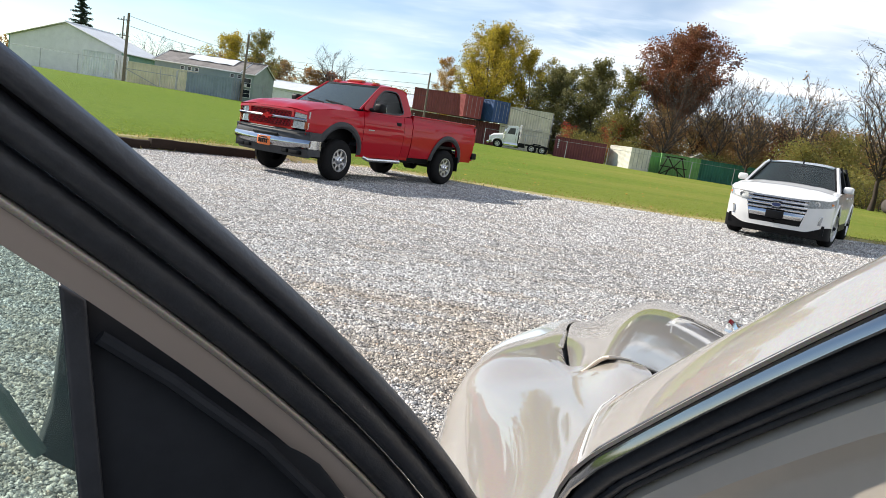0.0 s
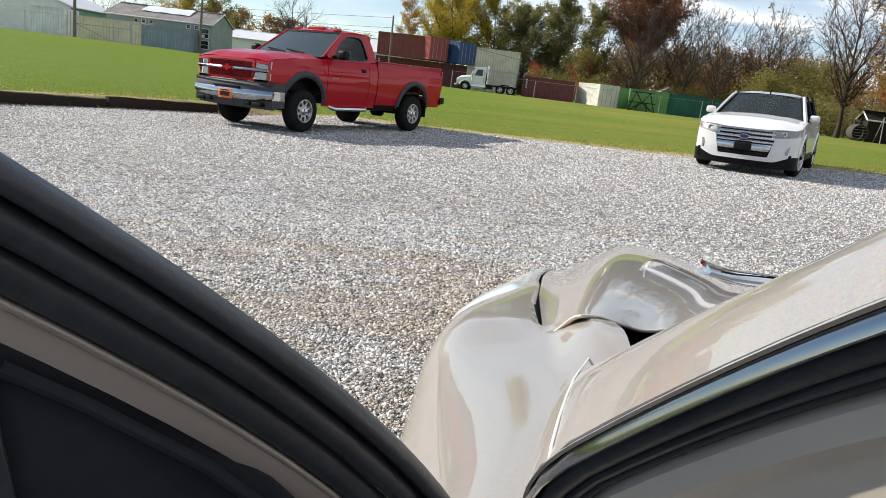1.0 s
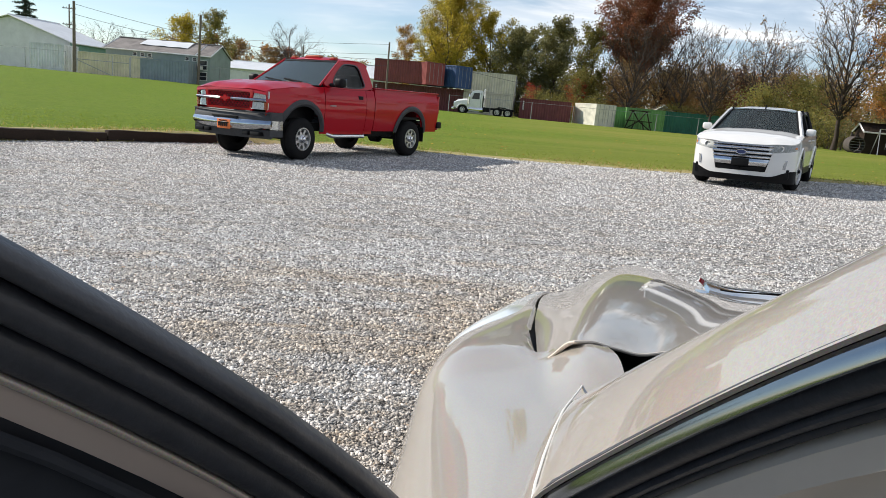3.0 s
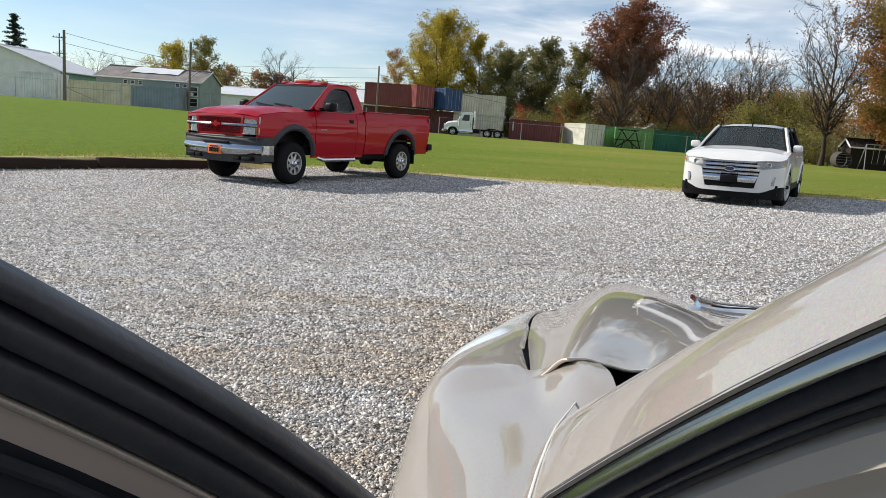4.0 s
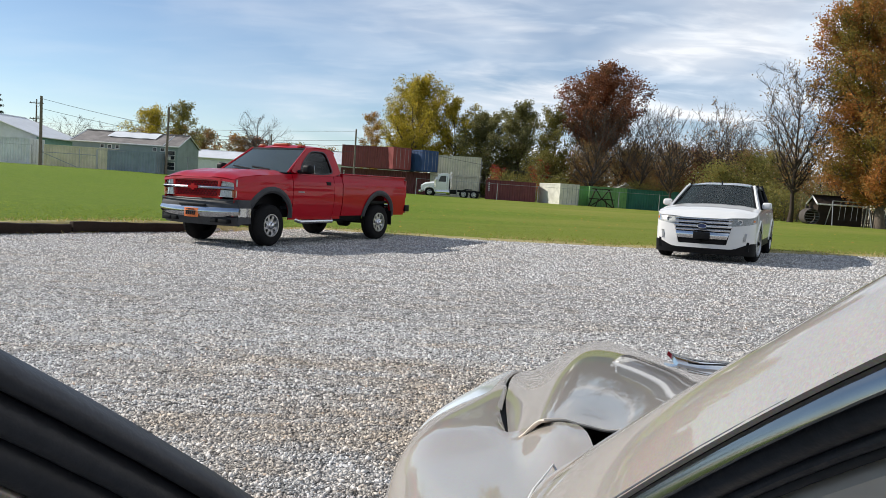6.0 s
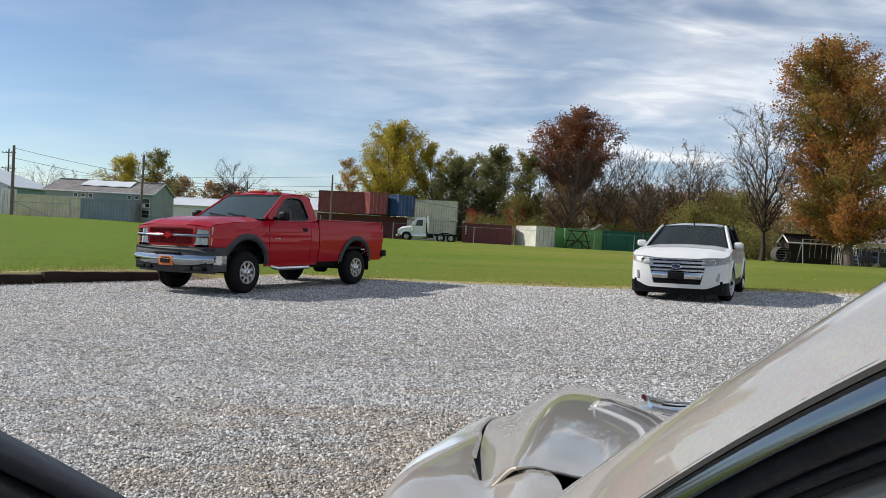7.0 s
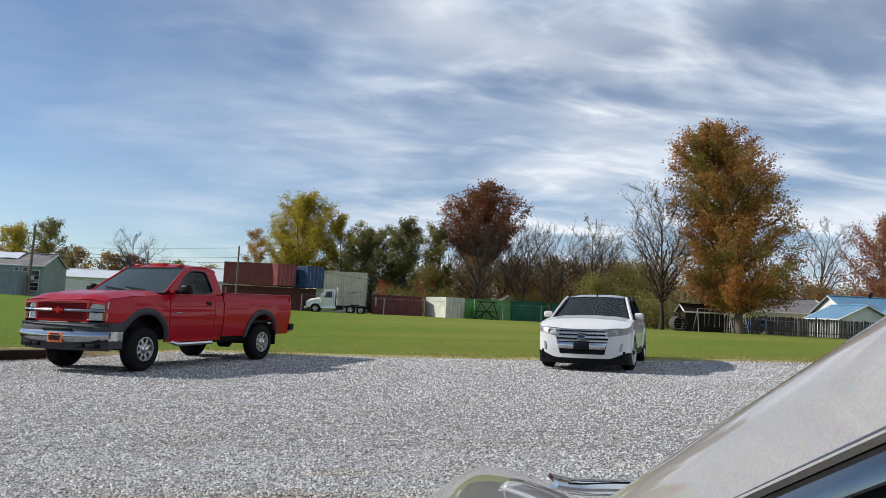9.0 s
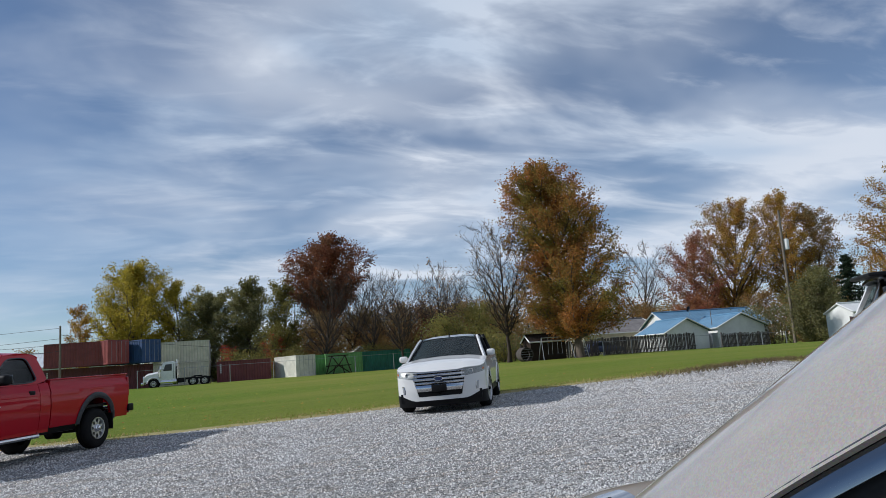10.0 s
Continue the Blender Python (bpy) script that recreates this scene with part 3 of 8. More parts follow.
def wheel(parent, x, y, r, width, rim_r, style, steer=0.0):
    """A wheel at (x, y) with tyre and rim as its parts; its outer face looks away from the middle."""
    out = 1 if y > 0 else -1
    w = new("wheel")
    w.parent = parent
    w.matrix_basis = pose(x, y, r, 0, 0, steer + (0 if out > 0 else 180))
    h = width / 2
    t = lathe([(-h, rim_r), (-h, r - 0.07), (-h + 0.02, r - 0.03), (-h + 0.05, r - 0.004), (-0.02, r), (-0.018, r - 0.012), (0.018, r - 0.012), (0.02, r), (h - 0.05, r - 0.004), (h - 0.02, r - 0.03), (h, r - 0.07), (h - 0.012, rim_r + 0.01), (h - 0.03, rim_r)], 40, caps=False)
    part("tyre", t, TYRE, w)
    lip = lathe([(h - 0.03, rim_r), (h - 0.005, rim_r), (h - 0.005, rim_r - 0.018), (h - 0.10, rim_r - 0.045), (h - 0.11, rim_r)], 40, caps=False)
    part("rim_lip", lip, ALLOY, w)
    part("rim_back", lathe([(h - 0.12, 0.0), (h - 0.12, rim_r), (h - 0.14, rim_r), (h - 0.14, 0.0)], 32), BLACK, w)
    n, wide = (8, 0.052) if style == "truck" else (5, 0.075)
    sp = lathe([(h - 0.09, 0.02), (h - 0.035, 0.03), (h - 0.03, 0.075), (h - 0.05, 0.1), (h - 0.09, 0.1)], 24)
    for k in range(n):
        a = 360 / n * k + 20
        if style == "truck":
            # slots between the webs are short ovals, wide of the hub
            web = [(lerp(0.075, rim_r - 0.006, q / 8), 0.022 + 0.050 * abs(q / 4 - 1) ** 2.2 * (0.55 if q < 4 else 1.0)) for q in range(9)]
            b = slab([(x_, z_) for x_, z_ in web] + [(x_, -z_) for x_, z_ in reversed(web)], 0.03, "y", h - 0.062)
        else:
            b = box(0.07, rim_r - 0.012, h - 0.075, h - 0.028, -wide, wide, 0.012)
            for v in b.verts:
                v.co.z *= lerp(0.75, 1.15, v.co.x / rim_r)
        sp = join(sp, moved(b, pose(0, 0, 0, 0, a, 0)))
    part("spokes", sp, ALLOY, w)
    count = 8 if style == "truck" else 5
    for k in range(count):
        a = 2 * math.pi * k / count
        part("wheel_nut", moved(lathe([(0, 0.011), (0.03, 0.010)], 6), Matrix.Translation((0.055 * math.cos(a), h - 0.045, 0.055 * math.sin(a)))), CHROME, w)
    part("hub_cap", lathe([(h - 0.05, 0.075), (h - 0.01, 0.07), (h + 0.005, 0.05), (h + 0.03, 0.044), (h + 0.038, 0.03), (h + 0.038, 0.0)] if style == "truck" else [(h - 0.04, 0.034), (h + 0.005, 0.034), (h + 0.015, 0.02), (h + 0.015, 0.0)], 20), CHROME if style == "truck" else BLACK, w)
    return w


def panel(x0, x1, bottom, top, side, n=18, rows=8, thick=0.02):
    """A car's side panel between two stations; bottom(x), top(x) bound it and side(x, z) gives its half width. Both sides."""
    return mirrored(grid(n, rows, lambda u, v: (lambda x: (lambda z: (x, side(x, z), z))(lerp(bottom(x), top(x), v)))(lerp(x0, x1, u)), thick))


def arch(cx, r, base, cz):
    def low(x):
        d = abs(x - cx)
        return max(base, cz + math.sqrt(max(0, r * r - d * d))) if d < r else base
    return low


def flare(cx, cz, r0, r1, side, proud, base):
    """A wheel-arch moulding on both sides."""
    a0 = math.asin(max(-1, min(1, (base - cz) / r1)))
    return mirrored(grid(24, 3, lambda u, v: (lambda a, r: (cx + r * math.cos(a), side(cx + r * math.cos(a), cz + r * math.sin(a)) + proud * (1 - (v * 2 - 1) ** 4), cz + r * math.sin(a)))(lerp(a0, math.pi - a0, u), lerp(r0, r1, v)), 0.03))


def bars(parent, place, widths, height, depth, mat, name="lettering"):
    """Unreadable writing: a row of plain bars."""
    b, x = None, -sum(widths) / 2
    for w in widths:
        b = box(x, x + w * 0.72, -depth, 0, -height / 2, height / 2, bm=b)
        x += w
    return part(name, moved(b, place), mat, parent)


def rounded(points, times):
    """The closed outline with its corners cut round."""
    for _ in range(times):
        points = [q for a, c in zip(points, points[1:] + points[:1]) for q in ((lerp(a[0], c[0], 0.2), lerp(a[1], c[1], 0.2)), (lerp(a[0], c[0], 0.8), lerp(a[1], c[1], 0.8)))]
    return points


def pickup():
    car = empty("pickup_truck", on_gravel(-4.53, 13.43, -117.8), "red single-cab pickup truck parked on the gravel beside the grass", "pickup truck")

    def side(x, z):
        nose = 0.10 * smooth(0.30, 0.88, x)
        crease = 0.012 * smooth(0.03, 0.0, abs(z - 1.10)) - 0.010 * smooth(0.02, 0.0, abs(z - 0.64))
        return 1.0 - nose - 0.05 * ((z - 0.92) / 0.42) ** 2 - 0.02 * smooth(1.10, 1.30, z) + crease

    hood_line = lambda x: along([(-0.56, 1.262), (0.0, 1.225), (0.5, 1.185), (0.85, 1.118)], x)
    low_f = arch(0, 0.50, 0.46, 0.41)
    low_r = arch(-3.38, 0.50, 0.46, 0.41)
    part("front_fender", panel(0.82, -0.55, low_f, hood_line, side, 34, 12), RED, car)
    part("rocker_panel", panel(-0.50, -2.04, lambda x: 0.40, lambda x: 0.455, lambda x, z: 0.93, 4, 2), RED, car)
    part("bed_side", panel(-2.085, -4.42, low_r, lambda x: 1.31, lambda x, z: side(x, min(z, 1.25)) - 0.015, 44, 12, 0.05), RED, car)
    part("door", panel(-0.565, -1.775, lambda x: 0.455, lambda x: 1.264, side, 14, 14), RED, car)
    part("cab_corner", panel(-1.787, -2.04, lambda x: 0.455, lambda x: 1.264, side, 4, 14), RED, car)
    part("shut_line", mirrored(box(-0.575, -0.545, 0.90, 0.93, 0.46, 1.25)), BLACK, car)
    part("shut_line", mirrored(box(-1.80, -1.765, 0.90, 0.93, 0.46, 1.25)), BLACK, car)
    part("bed_gap", mirrored(box(-2.10, -2.03, 0.88, 0.92, 0.46, 1.25)), BLACK, car)
    part("hood", grid(20, 24, lambda u, v: (lambda x, y: (x, y, along([(-0.50, 1.325), (0.2, 1.305), (0.65, 1.246), (0.80, 1.20), (0.89, 1.132)], x) - 0.085 * abs(y / 0.92) ** 2.6 + 0.018 * smooth(0.30, 0.44, abs(y)) * smooth(0.92, 0.6, abs(y))))(lerp(0.885 - 0.06 * (2 * v - 1) ** 2, -0.50, u), lerp(-0.93, 0.93, v) * lerp(0.94, 1.0, min(1, u * 2))), 0.03), RED, car)
    # front: red surround with mesh, chrome bar and stacked lamps
    part("grille_surround", ring([(-0.60, 0.77), (0.60, 0.77), (0.61, 1.12), (-0.61, 1.12)], [(-0.535, 0.805), (0.535, 0.805), (0.55, 1.075), (-0.55, 1.075)], lambda p: (0.885 - 0.05 * p[0] ** 2, p[0], p[1]), 0.06), RED, car)
    mesh = None
    for k in range(31):
        y = lerp(-0.56, 0.56, k / 30)
        mesh = tube([(0.86, y - 0.06, 0.80), (0.855, y + 0.08, 1.085)], 0.0045, 4, mesh)
        mesh = tube([(0.86, y + 0.06, 0.80), (0.855, y - 0.08, 1.085)], 0.0045, 4, mesh)
    part("grille_mesh", mesh, RED, car)
    part("grille_backing", box(0.78, 0.82, -0.58, 0.58, 0.78, 1.11), BLACK, car)
    part("grille_bar", grid(24, 4, lambda u, v: (lambda y: (0.912 - 0.10 * y * y + 0.016 * math.sin(v * math.pi), y, lerp(0.934, 0.978, v)))(lerp(-0.90, 0.90, u)), 0.03), GRILLE_CHROME, car, "chrome grille bar")
    part("emblem", slab([(-0.11, 0.935), (-0.045, 0.935), (-0.03, 0.905), (0.03, 0.905), (0.045, 0.935), (0.11, 0.935), (0.13, 0.978), (0.045, 0.978), (0.03, 1.01), (-0.03, 1.01), (-0.045, 0.978), (-0.13, 0.978)], 0.025, "x", 0.93), RED, car)
    part("hood_lip", grid(20, 3, lambda u, v: (lambda y: (0.892 - 0.06 * (y / 0.93) ** 2 - 0.012 * v, y, lerp(1.10, 1.142, v) - 0.05 * abs(y / 0.92) ** 2.4))(lerp(-0.90, 0.90, u)), 0.03), RED, car)
    for s in (1, -1):
        for z0, z1 in ((0.985, 1.12), (0.80, 0.928)):
            f = lambda u, v, z0=z0, z1=z1: (lambda y: (0.915 - 0.08 * y * y - 0.9 * max(0, y - 0.74) ** 2 - 0.03 * (lerp(z0, z1, v) - 0.8) / 0.3, s * y, lerp(z0, z1 - 0.012 * u, v)))(lerp(0.575, 0.925, u))
            part("headlight_bowl", grid(8, 3, lambda u, v: Vector(f(u, v)) - Vector((0.018, 0, 0))), BOWL, car)
            part("headlight", grid(10, 4, f, 0.012), CLEAR, car, "clear headlight lens")
            part("lamp_divider", tube([Vector(f(0.42, k / 4)) - Vector((0.008, 0, 0)) for k in range(5)], 0.005, 5), BOWL, car)
        part("turn_signal", grid(4, 4, lambda u, v: (lambda y: (0.905 - 0.08 * y * y - 0.9 * max(0, y - 0.74) ** 2, s * y, lerp(0.805, 0.922, v)))(lerp(0.86, 0.918, u)), 0.02), LAMP_DIM, car, "amber turn signal")
    bump_x = lambda y, z: 0.95 - 0.15 * abs(y) ** 2.4
    part("bumper_cap", grid(24, 4, lambda u, v: (lambda y, z: (bump_x(y, z) - 0.05 * v ** 2, y, z))(lerp(-1.0, 1.0, u), lerp(0.61, 0.765, v)), 0.10), GREY, car, "grey plastic bumper cap")
    part("bumper", grid(28, 6, lambda u, v: (lambda y, z: (bump_x(y, z) + 0.03 * math.sin(v * math.pi), y, z + 0.05 * abs(y) ** 3 * (1 - v)))(lerp(-1.01, 1.01, u), lerp(0.44, 0.615, v)), 0.12), BUMPER_CHROME, car, "chrome front bumper")
    part("bumper_trim", grid(24, 2, lambda u, v: (lambda y: (bump_x(y, 0) + 0.010, y, lerp(0.735, 0.755, v)))(lerp(-0.98, 0.98, u)), 0.02), GREY, car)
    part("air_dam", grid(24, 4, lambda u, v: (lambda y, z: (bump_x(y, z) - 0.015 - 0.06 * (1 - v), y, z))(lerp(-0.95, 0.95, u), lerp(0.30, 0.45, v)), 0.08), GREY, car)
    for z0, z1, mt, nm in ((0.615, 0.76, GREY, "bumper_cap_end"), (0.455, 0.615, BUMPER_CHROME, "bumper_end"), (0.34, 0.47, GREY, "air_dam_end")):
        part(nm, mirrored(grid(6, 3, lambda u, v: (lerp(0.80, 0.53, u), 0.985 + 0.03 * math.sin(u * 2.2), lerp(z0, z1, v)), 0.04)), mt, car)
    part("bumper_slot", box(0.90, 0.966, -0.33, 0.33, 0.622, 0.662, 0.012), BLACK, car)
    for s in (1, -1):
        part("fog_recess", box(0.80, 0.925, s * 0.72 - 0.11, s * 0.72 + 0.11, 0.345, 0.415, 0.015), BLACK, car)
        part("tow_hook_opening", box(0.83, 0.935, s * 0.50 - 0.07, s * 0.50 + 0.07, 0.35, 0.42, 0.01), BLACK, car)
    plate = new("number_plate")
    plate.parent = car
    part("plate", box(0.965, 0.978, -0.17, 0.17, 0.425, 0.585, 0.004), ORANGE_TAG, plate, "orange front plate")
    bars(plate, pose(0.984, 0, 0.50, 0, 0, 90), [0.05] * 5, 0.075, 0.005, BLACK)
    bars(plate, pose(0.984, 0, 0.562, 0, 0, 90), [0.035] * 6, 0.02, 0.005, BLACK)
    # cab
    gh = lambda p: (p[0], 0.965 - 0.235 * (p[1] - 1.25) / 0.56, p[1])
    cab_out = [(-0.46, 1.255), (-0.85, 1.54), (-1.20, 1.785), (-1.45, 1.815), (-1.80, 1.81), (-1.98, 1.75), (-2.02, 1.53), (-2.04, 1.255)]
    cab_in = [(-0.78, 1.285), (-0.95, 1.50), (-1.25, 1.715), (-1.45, 1.735), (-1.66, 1.73), (-1.73, 1.68), (-1.76, 1.53), (-1.79, 1.285)]
    cab_out, cab_in = rounded(cab_out, 2), rounded(cab_in, 2)
    part("cab_frame", mirrored(ring(cab_out, cab_in, gh, 0.05)), RED, car)
    side_glass = bmesh.new()
    side_glass.faces.new([side_glass.verts.new(Vector(gh(p)) - Vector((0, 0.02, 0))) for p in cab_in])
    bmesh.ops.solidify(side_glass, geom=side_glass.faces[:], thickness=0.006)
    part("side_window", mirrored(side_glass), GLASS, car)
    seal = None
    for a, c in zip(cab_in, cab_in[1:] + cab_in[:1]):
        seal = tube([gh(a), gh(c)], 0.013, 5, seal)
    part("window_seal", mirrored(seal), RUBBER, car)
    ws = lambda u, v, k=0.0: (lambda y: (lerp(-0.40, -1.16, v) - 0.10 * (y / 0.9) ** 2 * (1 - 0.4 * v) - k, y * lerp(1.0, 0.80, v), lerp(1.29, 1.785, v) + k))(lerp(-0.90, 0.90, u))
    part("windscreen", grid(18, 8, ws, 0.006), SCREEN, car)
    part("windscreen_surround", mirrored(tube([ws(1, k / 6) for k in range(7)], 0.022, 5)), RED, car)
    part("windscreen_band", grid(12, 2, lambda u, v: Vector(ws(u, lerp(0.93, 1.0, v))) + Vector((0.004, 0, 0.006)), 0.004), BLACK, car)
    part("cowl", grid(14, 3, lambda u, v: (lerp(-0.36, -0.52, v) - 0.10 * (2 * u - 1) ** 2, lerp(-0.9, 0.9, u), lerp(1.285, 1.305, v)), 0.02), BLACK, car)
    part("roof", grid(16, 16, lambda u, v: (lambda y: (lerp(-1.15, -2.0, u) - 0.04 * (2 * v - 1) ** 2, y, 1.872 - 0.055 * (2 * v - 1) ** 2 - 0.075 * abs(2 * u - 1) ** 3))(lerp(-0.745, 0.745, v)), 0.04), RED, car)
    part("cab_back", box(-2.03, -1.99, -0.92, 0.92, 0.70, 1.29, 0.01), RED, car)
    part("rear_pillar", box(-2.02, -1.96, -0.70, 0.70, 1.70, 1.79, 0.02), RED, car)
    part("rear_window", box(-2.02, -2.01, -0.74, 0.74, 1.29, 1.72), SCREEN, car)
    for y, w in ((-0.52, 0.055), (0.0, 0.19), (0.52, 0.055)):
        lamp = new("roof_lamp")
        lamp.parent = car
        part("lamp_base", box(-1.36, -1.22, y - w - 0.012, y + w + 0.012, 1.82 - 0.09 * y * y, 1.855 - 0.09 * y * y, 0.012), RED, lamp)
        part("lens", box(-1.35, -1.24, y - w, y + w, 1.845 - 0.09 * y * y, 1.885 - 0.09 * y * y, 0.018, 3), LAMP_DIM, lamp, "amber roof marker lens")
    for s in (1, -1):
        mirror = new("door_mirror")
        mirror.parent = car
        part("mirror_housing", box(-0.86, -0.70, s * 1.05 if s > 0 else -1.25, 1.25 if s > 0 else s * 1.05, 1.27, 1.45, 0.075, 6), BLACK, mirror, "black mirror housing")
        part("mirror_arm", tube([(-0.74, s * 0.94, 1.31), (-0.76, s * 1.08, 1.31)], 0.035, 8), BLACK, mirror)
        part("mirror_glass", box(-0.868, -0.862, s * 1.15 - 0.085, s * 1.15 + 0.085, 1.285, 1.435, 0.002), CHROME, mirror)
        part("door_handle", box(-1.67, -1.52, s * 0.985 - 0.022, s * 0.985 + 0.022, 1.07, 1.145, 0.025, 4), BLACK, car, "black door handle")
        part("running_board", tube([(-0.70, s * 0.92, 0.40), (-0.76, s * 1.0, 0.36), (-1.70, s * 1.0, 0.36), (-1.76, s * 0.92, 0.40)], 0.036, 10), CHROME, car, "chrome step bar")
        part("wiper", tube([(-0.40, s * 0.25 + 0.27, 1.335), (-0.47, s * 0.25 - 0.02, 1.36), (-0.53, s * 0.25 - 0.30, 1.385)], 0.015, 5), BLACK, car)
        part("mud_flap", box(-3.86, -3.84, s * 0.86 - 0.13, s * 0.86 + 0.13, 0.24, 0.56, 0.006), BLACK, car)
        part("tail_light", box(-4.46, -4.415, s * 0.90 - 0.07, s * 0.90 + 0.08, 0.86, 1.26, 0.015), LAMP_RED, car, "red tail light")
        bars(car, pose(-0.78, s * 1.003, 0.93, 0, 0, 180 if s > 0 else 0), [0.04, 0.028, 0.028, 0.028, 0.024, 0.024], 0.022, 0.006, STEEL)
    part("arch_moulding", flare(0, 0.41, 0.485, 0.605, side, 0.035, 0.44), GREY, car, "dark grey wheel-arch moulding")
    part("arch_moulding", flare(-3.38, 0.41, 0.485, 0.60, side, 0.03, 0.44), GREY, car, "dark grey wheel-arch moulding")
    part("wheel_housing", mirrored(box(-0.56, 0.56, 0.50, 0.72, 0.45, 0.96)), BLACK, car)
    part("wheel_housing", mirrored(box(-3.94, -2.82, 0.50, 0.72, 0.45, 0.96)), BLACK, car)
    part("housing_top", mirrored(box(-0.56, 0.56, 0.50, 0.95, 0.90, 0.96)), BLACK, car)
    part("housing_top", mirrored(box(-3.94, -2.82, 0.50, 0.93, 0.90, 0.96)), BLACK, car)
    part("bed_floor", box(-4.40, -2.1, -0.93, 0.93, 0.72, 0.77), BLACK, car)
    part("bed_front", box(-2.14, -2.09, -0.95, 0.95, 0.52, 1.30, 0.008), RED, car)
    part("bed_rail", mirrored(box(-4.42, -2.08, 0.86, 0.975, 1.305, 1.33, 0.012)), RED, car)
    part("tailgate", box(-4.46, -4.41, -0.82, 0.82, 0.72, 1.31, 0.012), RED, car)
    part("rear_bumper", box(-4.56, -4.44, -0.98, 0.98, 0.50, 0.68, 0.03), CHROME, car)
    part("bumper_pad", mirrored(box(-4.58, -4.40, 0.90, 1.0, 0.54, 0.69, 0.03)), BLACK, car)
    part("fuel_door", mirrored(moved(lathe([(0.0, 0.0), (0.0, 0.085), (0.006, 0.082), (0.006, 0.0)], 20), Matrix.Translation((-2.42, 0.968, 0.98)))), RED, car)
    part("frame_rail", mirrored(box(-4.36, 0.8, 0.38, 0.50, 0.42, 0.58, 0.01)), BLACK, car)
    part("underbody", box(-2.0, 0.6, -0.85, 0.85, 0.47, 0.60), BLACK, car)
    part("fuel_tank", box(-3.0, -2.0, 0.35, 0.80, 0.34, 0.60, 0.05), BLACK, car)
    axle = tube([(-3.38, -0.75, 0.385), (-3.38, 0.75, 0.385)], 0.055, 10)
    axle = join(axle, moved(lathe([(-0.16, 0.05), (-0.1, 0.15), (0.1, 0.15), (0.16, 0.05)], 14), Matrix.Translation((-3.38, 0.0, 0.385))))
    part("rear_axle", axle, BLACK, car)
    part("front_axle", tube([(0, -0.75, 0.385), (0, 0.75, 0.385)], 0.05, 10), BLACK, car)
    part("dashboard", box(-0.85, -0.45, -0.85, 0.85, 0.95, 1.25, 0.05), DASH, car)
    part("bench_seat", box(-1.85, -1.30, -0.80, 0.80, 0.70, 0.95, 0.06), CLOTH, car)
    part("seat_back", box(-1.93, -1.75, -0.80, 0.80, 0.90, 1.55, 0.06), CLOTH, car)
    part("cab_floor", box(-1.98, -0.5, -0.88, 0.88, 0.60, 0.66), DARK, car)
    part("steering_wheel", moved(lathe([(-0.012, 0.17), (0.0, 0.19), (0.012, 0.17)], 20, "x"), pose(-1.02, 0.40, 1.16, 0, -25, 0)), DARK, car)
    for x in (0, -3.38):
        for s in (1, -1):
            wheel(car, x, s * 0.865, 0.382, 0.26, 0.208, "truck", 4 if x == 0 else 0)
    for ob in car.children:
        if ob.name.split(".")[0] not in ("wheel", "rear_axle", "front_axle"):
            ob.location.z += 0.075
    return car


pickup()


